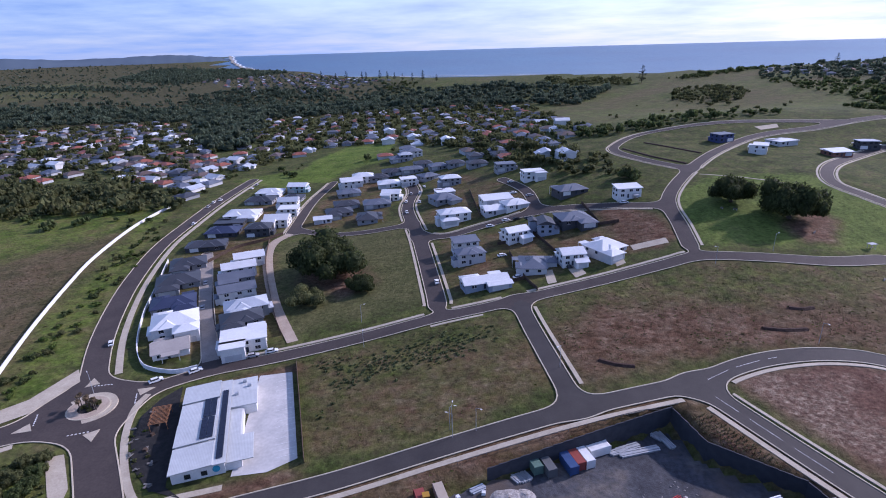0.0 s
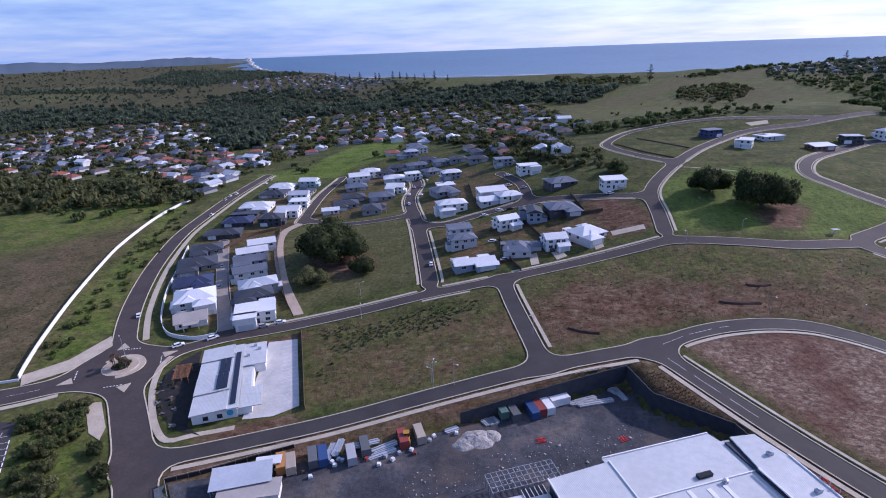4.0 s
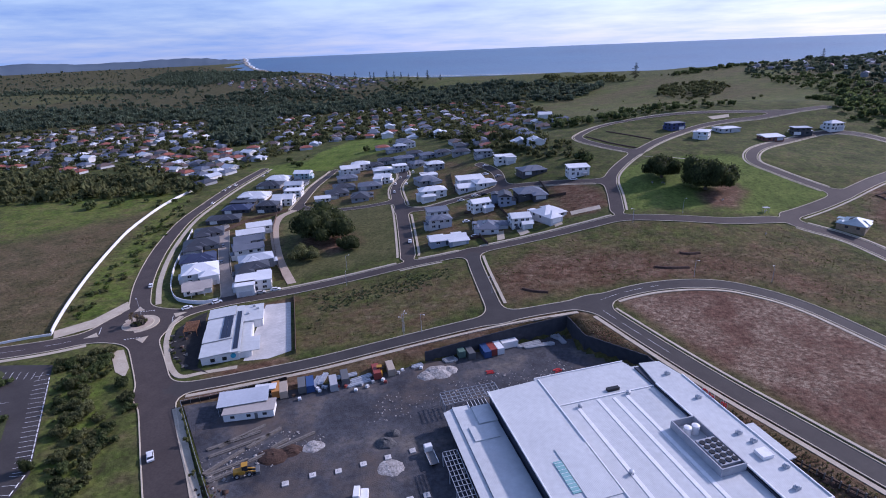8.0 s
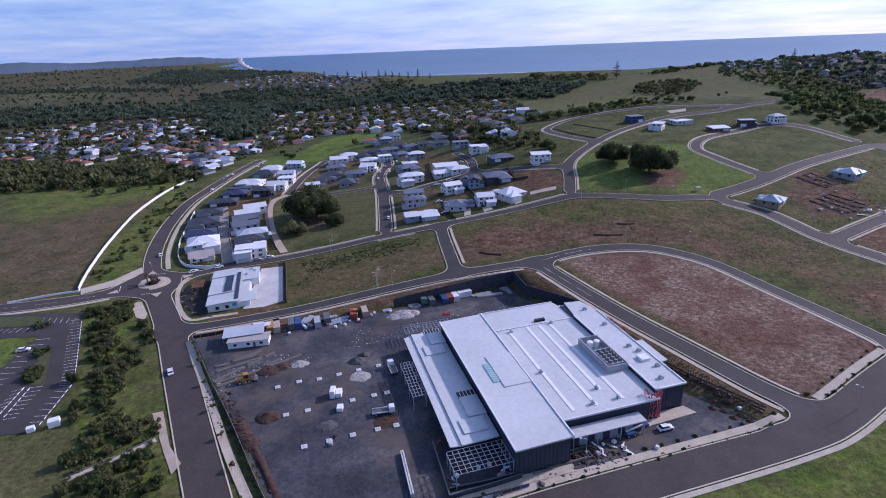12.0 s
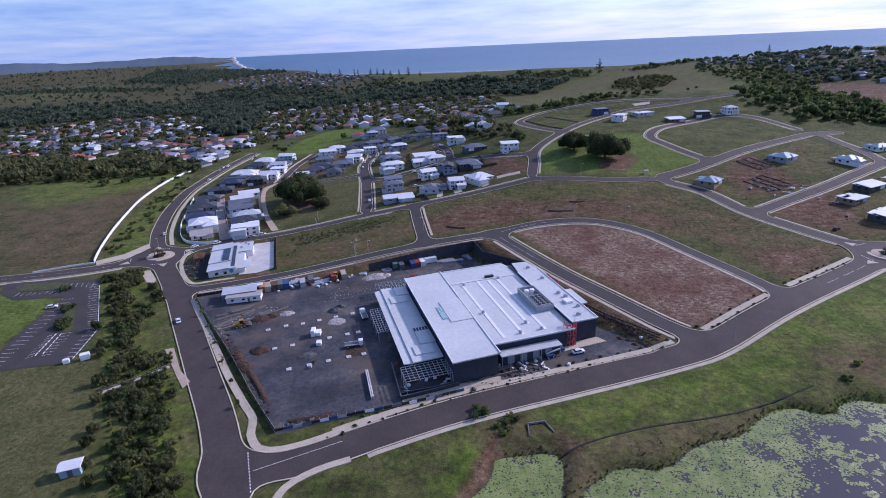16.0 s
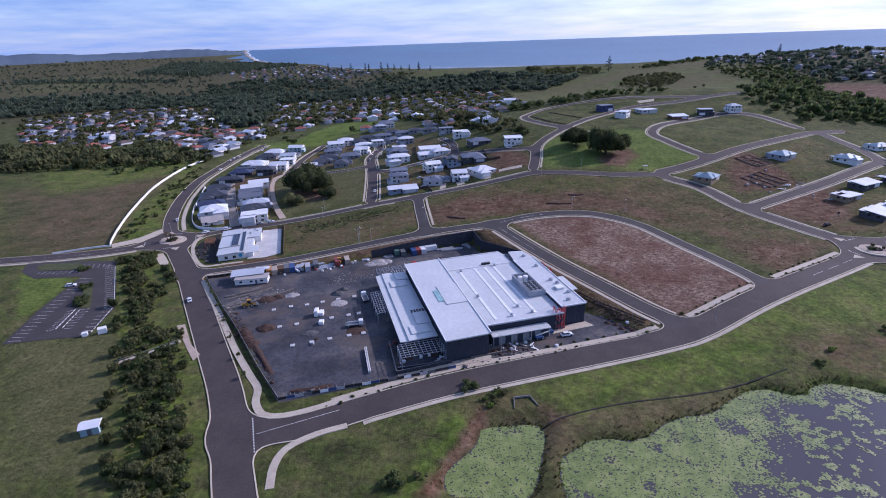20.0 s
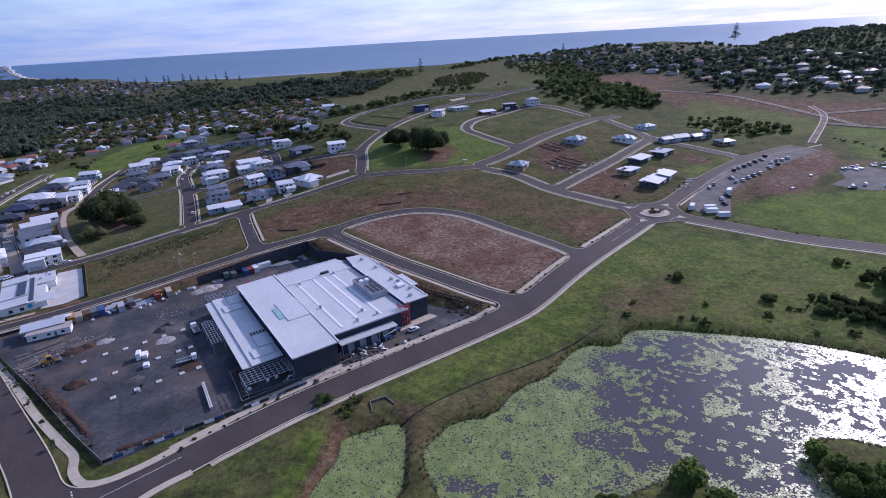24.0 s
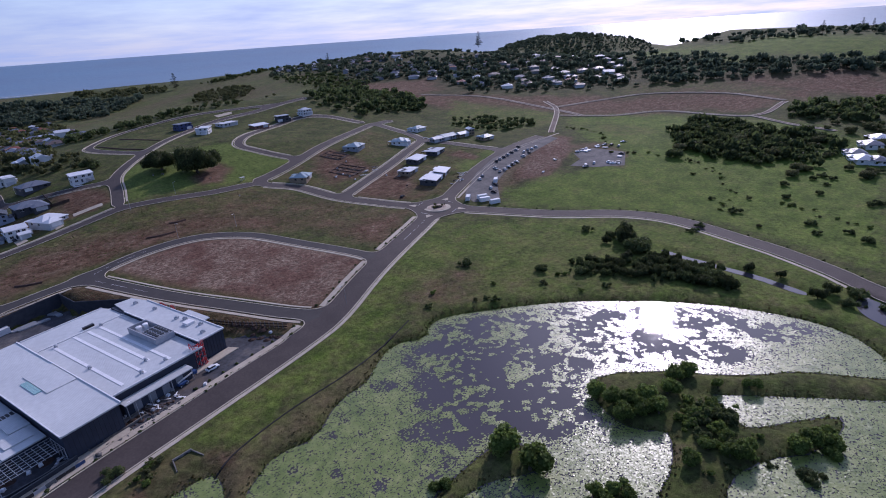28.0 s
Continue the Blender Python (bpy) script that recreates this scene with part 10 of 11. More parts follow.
shore_reeds(110000, -.5, .9, .38, M_TUFT2, "green reeds along the water's edge")
shore_reeds(40000, .2, 2.2, .40, M_TUFT, "dry reeds and rank grass on the bank")
footing(-77.2, 191.2)
footing(-70.9, 194.0)
footing(-64.5, 195.3)
footing(-58.4, 197.7)
footing(-52.2, 200.1)
footing(-45.8, 202.5)
footing(-70.3, 177.0)
footing(-64.2, 179.0)
footing(-51.4, 183.6)
footing(-45.0, 185.8)
footing(-41.1, 187.1)
footing(-61.2, 163.2)
footing(-54.7, 165.4)
footing(-48.5, 167.6)
footing(-41.7, 169.8)
footing(-36.6, 171.4)
container(-91.8, 229.6, 108, 'orange')
container(-89.2, 229.5, 108, 'tan')
container(-84.0, 231.8, 108, 'grey')
container(-81.4, 232.3, 108, 'blue')
container(-70.8, 235.8, 108, 'grey')
container(-73.9, 232.7, 108, 'pale')
container(-60.8, 238.8, 108, 'red')
container(-56.3, 240.6, 108, 'tan')
container(-32.9, 250.6, 108, 'green')
container(-29.5, 249.8, 108, 'grey')
container(-24.0, 250.5, 108, 'blue')
container(-21.9, 251.9, 108, 'red')
container(-19.4, 252.6, 108, 'white')
container(-15.3, 255.1, 20, 'white')
awning([(-108.0, 225.6), (-93.5, 229.1), (-91.3, 221.5), (-105.7, 217.7)], 3.3, ROOFS['pale'], 'pale blue sheet awning on steel posts over the site offices')
site_office(-96.2, 219.1, 10, 14.5, 5.4, 'tan')
site_office(-94.7, 229.0, 10, 6.0, 2.6, 'white')
yard_soil([(-84.2, 176.5), (-79.0, 168.5), (-72.4, 159.5), (-68.0, 152.6), (-62.9, 145.4)], "ragged bank of red soil along the site fence")
yard_soil([(-54.2, 135.9), (-51.0, 136.6), (-48.0, 137.0), (-44.6, 138.2), (-41.4, 139.2)], "red-brown soil spread inside the site hoarding")
soil_bank([(68.0, 514.0), (78.5, 486.6), (91.5, 464.7)])
soil_bank([(87.4, 528.0), (100.1, 504.4), (109.6, 487.0)])
path_strip([(90.0, 443.5), (107.4, 433.9), (124.9, 422.0)], 1.1, M_PATH, 'narrow pale path across the green slope')
timber_stack(-100.0, 194.5, -92.4, 203.8)
timber_stack(-92.0, 204.2, -84.8, 212.6)
timber_stack(-103.0, 203.6, -90.2, 211.2)
pallet(-78.8, 231.1, 64, 'w')
pallet(-77.8, 229.9, 2, 'w')
pallet(-77.2, 232.0, 44, 'g')
pallet(-76.2, 231.6, 79, 'g')
pallet(-74.4, 232.8, 66, 'r')
pallet(-73.4, 233.4, 18, 'w')
pallet(-72.4, 232.1, 46, 'r')
pallet(-69.8, 232.1, 54, 'r')
pallet(-66.2, 230.1, 0, 'w')
pallet(-64.9, 233.1, 70, 'g')
pallet(-62.8, 231.9, 50, 'w')
pallet(-61.3, 234.3, 30, 'g')
pallet(-58.2, 235.5, 66, 'w')
pallet(-57.2, 234.2, 4, 'r')
pallet(-53.5, 239.2, 75, 'g')
pallet(-52.3, 240.9, 34, 'w')
pallet(-85.6, 227.7, 40, 'b')
pallet(-83.2, 225.9, 20, 'w')
pallet(-91.9, 225.0, 30, 'w')
pallet(-46.1, 242.0, 85, 'w')
pallet(-53.3, 167.1, 50, 'b')
pallet(-54.0, 163.9, 1, 'g')
pallet(-25.4, 161.7, 60, 'r')
pallet(-24.0, 163.9, 26, 'r')
pallet(23.1, 162.7, 30, 'w')
pallet(25.0, 165.0, 86, 'g')
pallet(29.5, 165.6, 60, 'w')
pallet(53.8, 190.3, 74, 'b')
pallet(56.0, 187.4, 75, 'b')
pallet(61.7, 179.8, 50, 'b')
pallet(62.6, 175.4, 30, 'w')
pallet(59.2, 182.6, 35, 'b')
pallet(33.7, 160.2, 55, 'w')
pallet(-19.3, 151.4, 55, 'w')
pallet(-13.7, 154.1, 85, 'w')
pallet(-10.9, 155.1, 10, 'w')
pallet(-3.1, 156.0, 20, 'b')
pallet(17.7, 158.4, 35, 'g')
low_wall([(-25.8, 163.0), (-21.0, 144.1), (-10.5, 147.7), (-3.0, 150.6)], 1.5, 'dark low wall round a brown pit at the building')
formwork(10.3, 157.3, 18, 11.0, 4.0)
formwork(2.0, 153.6, 18, 5.0, 3.0)
formwork(5.1, 155.0, 22, 4.0, 2.4)
formwork(18.1, 162.7, 60, 5.0, 2.0)
white_crate(-58.0, 186.2, 4, (1.5, 3.4, 2.6))
white_crate(-56.2, 186.6, 4, (1.8, 3.2, 1.5))
white_crate(-54.4, 179.2, 4, (1.8, 2.4, 1.3))
pile(-75.6, 176.3, 4, 1.6, 'red_soil')
pile(-53.6, 205.6, 3.2, 1.8, 'grey_rubble')
pile(-51.9, 209.5, 2.2, 1.4, 'grey_rubble')
pile(-83.6, 201.2, 4.5, 1.2, 'red_soil')
pile(-79.3, 203.2, 3.4, 1, 'red_soil')
pile(-73.5, 204.7, 3.2, 0.7, 'pale_rubble')
pile(-51.1, 196.4, 4, 0.5, 'pale_rubble')
pile(-40.5, 239.8, 5, 1.5, 'pale_rubble')
pile(-43.9, 237.8, 3.4, 1, 'pale_rubble')
pile(-36.5, 241.0, 3.2, 1, 'pale_rubble')
pile(-56.8, 171.9, 3, 0.6, 'grey_rubble')
pile(-39.8, 173.5, 4.2, 0.5, 'red_soil')
pile(-82.8, 171.8, 3.2, 1.4, 'red_soil')
pile(-77.1, 165.2, 3.4, 1.2, 'red_soil')
pile(-80.0, 168.4, 2.8, 1, 'red_soil')
timber_stack(-101.3, 200.8, -87.0, 209.7)
timber_stack(-90.5, 198.3, -74.4, 210.4)
timber_stack(-85.1, 204.0, -81.3, 207.8)
timber_stack(-99.0, 193.9, -89.8, 199.9)
timber_stack(-100.3, 204.6, -89.8, 213.9)
timber_stack(-97.6, 191.9, -91.9, 195.7)
steel_stack(-74.2, 236.5, -67.2, 238.9)
steel_stack(-69.7, 232.1, -62.3, 235.9)
steel_stack(-69.0, 234.8, -62.3, 238.7)
steel_stack(-49.4, 242.4, -45.5, 244.4)
steel_stack(-80.5, 231.2, -79.7, 238.1)
steel_stack(-78.7, 232.5, -77.8, 239.5)
steel_stack(-10.1, 253.9, 1.3, 256.6)
steel_stack(0.9, 262.1, 3.5, 259.4)
steel_stack(2.6, 263.2, 4.9, 256.0)
steel_stack(-10.6, 255.4, -3.5, 257.9)
steel_stack(-12.4, 254.5, -7.2, 256.2)
steel_stack(-38.7, 248.0, -36.6, 245.2)
steel_stack(-37.4, 248.4, -35.3, 245.4)
steel_stack(-36.3, 248.9, -34.2, 245.9)
loader(-89.1, 194.6, 20)
loader(-59.7, 238.7, 100)
flatbed(-40.7, 199.6, 110)
flatbed(-40.9, 177.0, 12)
scissor_lift(28.1, 165.6, 20)
car(38.6, 167.6, 15, 'white')
barrier(-34.0, 160.3, -30.0, 145.0)
white_crate(10.9, 161.4, 20, (.8, .8, .6))
white_crate(18.2, 163.9, 20, (.8, .8, .6))
white_crate(21.4, 165.7, 20, (.8, .8, .6))
white_crate(24.9, 161.0, 20, (.8, .8, .6))
white_crate(14.8, 159.1, 20, (.8, .8, .6))
white_crate(20.0, 161.9, 20, (.8, .8, .6))
white_crate(23.1, 163.0, 20, (.8, .8, .6))
pile(57.3, 179.3, 1.5, .7, 'red_soil')
pile(58.3, 174.9, 1.5, .7, 'red_soil')
pile(59.5, 171.9, 1.5, .7, 'red_soil')
pile(55.5, 176.3, 1.5, .7, 'red_soil')
pile(61.8, 172.7, 1.5, .7, 'red_soil')
pile(58.9, 181.5, 1.5, .7, 'red_soil')
pile(63.3, 170.6, 1.5, .7, 'red_soil')
net_heap(-0.7, 239.4)
net_heap(-23.0, 239.1)
hoarding([(-56.3, 131.2), (-36.7, 137.1), (-16.1, 142.7), (-1.6, 147.7)])
mesh_fence([(-56.3, 131.2), (-68.5, 148.1), (-85.8, 173.9), (-101.0, 195.3), (-120.5, 224.5)])
mesh_fence([(-120.5, 224.5), (-107.2, 229.8), (-90.5, 236.7)])
timber_wall([(47.9, 197.3), (54.7, 188.0), (61.3, 180.6), (68.2, 172.4)])
rail_fence([(-52.2, 249.3), (-41.7, 252.4), (-25.0, 257.3), (-5.3, 263.0), (5.5, 265.8)])
path_strip([(-121.6, 223.3), (-108.4, 202.6), (-95.6, 183.2), (-82.4, 162.3), (-70.5, 145.2), (-64.9, 137.5), (-63.1, 130.5), (-59.0, 124.9), (-53.1, 124.2), (-44.8, 127.2), (-38.0, 130.9), (-31.4, 134.4), (-25.2, 137.2)], 2.4, M_PATH, 'pale concrete footpath winding round the yard corner')
path_strip([(-32.7, 119.9), (-38.6, 117.5), (-43.4, 114.7), (-47.7, 110.6), (-49.0, 104.5), (-47.6, 96.7)], 2.2, M_PATH, 'pale concrete footpath curving round the corner')
draped('pavement_slab', [(-112.0, 178.9), (-109.2, 180.0), (-99.2, 164.2), (-92.7, 157.4), (-93.4, 153.4), (-99.7, 161.7)], .14, M_TANPATH, 'pale concrete crossing pad beside the road', 'slab', 3.0)
road_line([(-61.4, 123.2), (-55.7, 108.9)], .3, .6, .6)
road_line([(-57.8, 116.5), (-36.2, 126.8)], .12, 30, 0)
path_strip([(-151.0, 286.6), (-151.2, 279.4), (-147.7, 268.1), (-142.6, 257.9), (-135.6, 247.2), (-129.0, 241.1), (-122.1, 243.4), (-111.3, 246.4)], 2.0, M_PATH, 'pale concrete footpath round the white building')
pallet(-141.5, 275.0, 26, 'b')
pallet(-139.4, 273.1, 61, 'b')
pallet(-139.6, 276.0, 6, 'b')
pallet(-140.1, 271.2, 12, 'b')
pallet(-141.4, 278.4, 75, 'b')
pallet(-139.3, 266.7, 60, 'b')
pallet(-138.0, 260.3, 4, 'b')
path_strip([(21.3, 118.4), (32.9, 124.0), (49.2, 128.7), (71.4, 132.6), (88.1, 138.0), (104.3, 144.7)], .5, M_MULCH, 'narrow dark drain line across the meadow')
pile(-18.2, 154.1, 2, 0.7, 'red_soil')
pile(-9.9, 156.0, 2.4, 0.6, 'red_soil')
pile(-2.1, 158.0, 2.2, 0.8, 'red_soil')
pile(3.8, 157.9, 1.8, 0.7, 'grey_rubble')
pile(16.9, 161.2, 1.8, 0.6, 'red_soil')
pile(55.2, 188.6, 2.2, 0.9, 'red_soil')
pile(58.8, 185.2, 2.4, 1, 'red_soil')
pile(61.0, 178.7, 2, 0.8, 'red_soil')
pile(-7.8, 151.8, 1.5, 0.5, 'pale_rubble')
pile(8.9, 161.4, 1.6, 0.5, 'pale_rubble')
car(-182.4, 319.4, 118, 'white')
car(-226.9, 524.0, 91, 'white')
car(-218.3, 471.7, 94, 'white')
car(-224.5, 531.2, 91, 'white')
car(-213.6, 568.8, 88, 'white')
car(-214.0, 581.6, 88, 'grey')
car(-225.8, 511.8, 93, 'grey')
car(-152.1, 293.8, 39, 'white')
car(-141.4, 299.6, 39, 'white')
car(-131.2, 306.9, 18, 'white')
car(-124.5, 308.2, 18, 'grey')
car(-118.3, 310.6, 18, 'white')
car(-160.2, 349.1, 114, 'grey')
car(-170.0, 375.3, 113, 'grey')
car(-79.3, 462.5, 100, 'white')
car(-81.5, 488.1, 88, 'white')
car(-73.2, 507.8, 88, 'white')
car(-72.3, 482.2, 88, 'white')
car(-79.5, 509.0, 88, 'grey')
car(-70.8, 525.0, 100, 'white')
car(-59.0, 355.0, 95, 'white')
car(-79.3, 534.4, 100, 'dark')
car(-31.3, 414.4, 23, 'white')
car(-22.4, 419.2, 23, 'white')
car(-16.7, 418.2, 23, 'dark')
car(-28.7, 375.7, 23, 'white')
car(-24.3, 350.6, 23, 'white')
car(12.9, 360.4, 18, 'white')
car(-13.5, 461.3, 18, 'white')
car(-5.1, 450.6, 18, 'grey')
car(-12.4, 485.2, 18, 'white')
car(38.9, 414.3, 16, 'white')
car(-10.6, 416.1, 18, 'dark')
car(-2.3, 355.4, 105, 'dark')
car(-107.8, 453.8, 97, 'white')
car(-117.6, 201.3, 122, 'white')
car(246.6, 253.2, 60, 'white')
car(252.8, 256.9, 52, 'grey')
car(246.0, 237.5, 70, 'dark')
car(239.7, 235.8, 50, 'white')
car(235.5, 229.0, 85, 'dark')
car(269.8, 261.1, 84, 'white')
car(267.1, 254.2, 40, 'grey')
car(272.4, 254.4, 60, 'white')
car(278.9, 256.8, 66, 'white')
car(284.7, 258.4, 72, 'grey')
car(290.5, 259.9, 78, 'white')
car(281.9, 271.9, 55, 'dark')
car(287.6, 274.0, 54, 'grey')
car(292.8, 274.8, 60, 'dark')
car(299.1, 276.7, 66, 'grey')
car(305.5, 278.7, 72, 'dark')
car(312.8, 272.7, 40, 'white')
car(319.5, 274.7, 46, 'grey')
car(323.0, 273.7, 52, 'white')
car(328.9, 274.8, 58, 'white')
car(312.5, 280.5, 85, 'grey')
car(313.7, 268.3, 60, 'dark')
car(304.0, 265.6, 76, 'white')
car(320.7, 285.5, 70, 'dark')
car(339.2, 241.5, 0, 'white')
car(344.8, 242.2, 104, 'grey')
car(349.4, 242.1, 28, 'white')
car(331.4, 210.2, 60, 'white')
car(331.5, 207.1, 164, 'white')
car(334.5, 204.6, 140, 'grey')
car(360.9, 239.9, 160, 'white')
car(367.7, 238.2, 175, 'grey')
car(370.6, 233.7, 10, 'dark')
car(370.9, 227.5, 25, 'grey')
car(323.7, 216.7, 30, 'white')
car(313.5, 216.4, 156, 'grey')
car(354.5, 214.3, 90, 'dark')
car(384.3, 232.3, 155, 'white')
car(-181.3, 217.1, 20, 'white')
car(190.2, 264.8, 30, 'dark')
container(215.7, 231.6, 40, 'white')
container(222.8, 226.4, -20, 'white')
container(220.6, 222.1, -20, 'white')
container(222.2, 215.1, -20, 'white')
container(250.5, 242.2, 40, 'white')
lamp_post(-87.8, 326.8)
lamp_post(-53.4, 262.3)
lamp_post(-168.5, 286.6)
lamp_post(-84.4, 308.6)
lamp_post(-19.5, 285.8)
lamp_post(-53.3, 259.0)
lamp_post(53.7, 342.5)
lamp_post(80.8, 350.4)
lamp_post(64.1, 292.3)
lamp_post(93.3, 287.6)
lamp_post(-46.9, 260.6)
lamp_post(-54.0, 261.9)
lamp_post(13.9, 155.7)
lamp_post(93.7, 172.3)
lawn_shed(-106.0, 117.4, 20)
culvert(18.8, 129.9)
white_crate(-144.2, 171.6, 30, (2.0, 1.6, 1.6))
white_crate(-138.9, 174.2, 30, (3.0, 2.4, 2.2))
picnic_shelter(124.4, 354.5)
picnic_shelter(45.8, 417.4)
bench(85.0, 391.6)
bench(79.6, 394.0)
bench(107.9, 366.8)
bench(112.3, 329.9)
draped('pavement_slab', [(27.5, 367.1), (43.7, 369.4), (43.4, 364.3), (27.4, 361.9)], .16, M_PATH, 'pale new concrete house slab', 'slab', 5.0)
draped('pavement_slab', [(-4.4, 365.0), (0.5, 366.0), (3.5, 347.2), (-1.5, 344.4)], .16, M_PATH, 'pale concrete driveway beside the house', 'slab', 5.0)
draped('pavement_slab', [(17.2, 362.1), (21.3, 363.0), (21.0, 351.7), (16.7, 349.6)], .16, M_PATH, 'pale concrete driveway beside the house', 'slab', 5.0)
draped('pavement_slab', [(-12.9, 354.1), (-9.2, 355.0), (-9.6, 342.4), (-13.4, 341.5)], .16, M_PATH, 'brown concrete driveway beside the house', 'slab', 5.0)
draped('pavement_slab', [(175.7, 549.5), (194.6, 553.7), (191.4, 545.1), (176.4, 541.1)], .16, M_PATH, 'pale new concrete house slab', 'slab', 5.0)
draped('pavement_slab', [(-163.5, 257.1), (-159.2, 258.5), (-150.1, 246.4), (-148.4, 240.7), (-153.5, 243.6)], .16, M_PATH, 'tan concrete apron beside the road', 'slab', 5.0)
draped('pavement_slab', [(-196.5, 272.8), (-187.1, 283.1), (-183.0, 301.5), (-177.5, 293.6), (-181.6, 276.2), (-192.0, 266.4)], .16, M_PATH, 'tan concrete verge path', 'slab', 5.0)
draped('garden_bed', [(-141.7, 290.9), (-145.6, 283.5), (-147.1, 275.0), (-144.8, 265.4), (-139.1, 254.8), (-129.2, 245.3), (-125.8, 247.1), (-128.0, 250.5), (-140.2, 286.6)], .13, M_MULCH, 'dark mulch garden bed round the white building', 'garden bed', 3.0)
draped('pavement_gravel', [(220.4, 239.9), (252.6, 263.6), (284.5, 279.0), (332.1, 289.5), (364.4, 290.3), (362.8, 279.9), (324.6, 269.4), (283.1, 258.9), (250.7, 241.3), (228.1, 216.3), (214.8, 226.1)], .12, M_GRAVEL_PALE, 'grey gravel parking strip beside the valley road', 'gravel', 4.0)
draped('pavement_gravel', [(333.8, 241.7), (354.8, 240.2), (360.6, 215.2), (332.9, 198.1), (316.7, 211.8), (308.5, 225.9), (325.7, 230.0)], .12, M_GRAVEL_PALE, 'grey gravel storage yard in the paddock', 'gravel', 4.0)
white_crate(339.2, 242.4, 118, (3.2, 2.2, .8))
white_crate(342.6, 241.3, 6, (2.2, 1.2, .8))
white_crate(343.6, 238.6, 74, (4.2, 2.2, .8))
white_crate(347.6, 238.9, 80, (4.2, 2.2, .8))
white_crate(331.5, 209.4, 122, (4.2, 2.2, .8))
white_crate(331.1, 206.8, 128, (4.2, 2.2, .8))
white_crate(334.0, 205.8, 16, (3.2, 1.2, .8))
white_crate(333.6, 203.2, 22, (3.2, 1.2, .8))
white_crate(317.7, 219.6, 12, (2.2, 1.2, .8))
white_crate(361.1, 233.0, 116, (4.2, 1.2, .8))
white_crate(347.3, 211.4, 115, (3.2, 2.2, .8))
white_crate(359.1, 238.5, 160, (3.2, 1.2, .8))
white_crate(312.5, 242.7, 70, (3.2, 1.2, .8))
white_crate(286.0, 231.2, 15, (2.2, 1.2, .8))
pallet(201.3, 369.0, 100, 'b')
pallet(202.2, 359.9, 124, 'b')
pallet(202.3, 351.3, 114, 'g')
pallet(189.7, 343.0, 22, 'g')
pallet(186.5, 329.8, 175, 'w')
pallet(187.9, 323.3, 2, 'g')
pallet(195.0, 324.2, 60, 'b')
pallet(201.5, 328.6, 16, 'b')
pallet(202.0, 323.9, 135, 'w')
pallet(187.3, 315.2, 155, 'w')
pallet(179.8, 328.6, 134, 'g')
pallet(207.6, 306.8, 10, 'g')
pallet(208.4, 297.5, 85, 'b')
pallet(240.2, 267.8, 60, 'b')
pallet(246.1, 269.0, 50, 'g')
pallet(237.6, 261.3, 162, 'g')
pallet(233.6, 264.4, 104, 'b')
pallet(205.4, 280.0, 65, 'b')
soil_bank([(-6.8, 288.0), (-2.0, 285.3), (3.1, 284.1)])
soil_bank([(50.9, 300.9), (57.6, 299.6), (64.9, 299.7)])
soil_bank([(65.4, 311.7), (69.4, 310.8), (74.0, 311.5)])
fence('timber_fence', [(-29.6, 389.6), (-14.8, 391.9), (-6.6, 398.5)], 1.6, M_BROWNWALL, 'brown timber paling fence between gardens', 'fence')
fence('timber_fence', [(-12.3, 401.0), (-6.3, 379.9), (-2.4, 360.9)], 1.6, M_BROWNWALL, 'brown timber paling fence between gardens', 'fence')
fence('timber_fence', [(-25.1, 379.0), (-21.8, 350.1), (-18.3, 336.8)], 1.6, M_BROWNWALL, 'brown timber paling fence between gardens', 'fence')
fence('timber_fence', [(-43.4, 346.3), (-33.4, 345.5), (-21.9, 348.8)], 1.6, M_BROWNWALL, 'brown timber paling fence between gardens', 'fence')
fence('timber_fence', [(17.2, 373.6), (18.7, 362.8)], 1.6, M_BROWNWALL, 'brown timber paling fence between gardens', 'fence')
fence('timber_fence', [(9.9, 400.3), (19.0, 394.5), (30.1, 393.1)], 1.6, M_BROWNWALL, 'brown timber paling fence between gardens', 'fence')
fence('timber_fence', [(-39.3, 486.8), (-37.4, 458.0), (-35.4, 432.4)], 1.6, M_BROWNWALL, 'brown timber paling fence between gardens', 'fence')
fence('timber_fence', [(18.8, 423.4), (21.0, 397.4)], 1.6, M_BROWNWALL, 'brown timber paling fence between gardens', 'fence')
fence('timber_fence', [(-180.2, 402.6), (-173.2, 422.6), (-160.0, 434.4), (-152.3, 444.2)], 1.7, M_BROWNWALL, 'brown timber paling fence along the lane', 'fence')
fence('timber_fence', [(-157.4, 434.0), (-147.6, 396.2), (-128.2, 344.6), (-118.3, 322.2)], 1.7, M_BROWNWALL, 'brown timber paling fence along the lane', 'fence')
fence('curved_wall', [(-202.8, 405.9), (-191.4, 370.6), (-182.6, 342.9), (-171.7, 318.0), (-162.9, 304.6), (-156.4, 300.2), (-147.5, 298.6), (-141.4, 301.4)], 1.7, M_WHITE, 'curved white rendered garden wall on the corner', 'wall', 2.0, .25)
draped('pavement_car_park', [(-172.4, 165.4), (-179.1, 194.1), (-183.4, 227.9), (-205.5, 225.6), (-218.2, 234.0), (-224.0, 245.9), (-203.9, 247.4), (-178.8, 247.9), (-147.1, 195.5), (-143.1, 171.3), (-160.0, 168.5)], .10, M_ASPHALT_NEW, 'dark asphalt public car park with white bays', 'car park', 4.0)
draped('garden_bed', [(-176.0, 219.0), (-172.0, 219.0), (-157.4, 195.0), (-163.0, 195.0)], .22, M_BEDGRASS, 'grassed island bed in the car park', 'garden bed', 3.0)
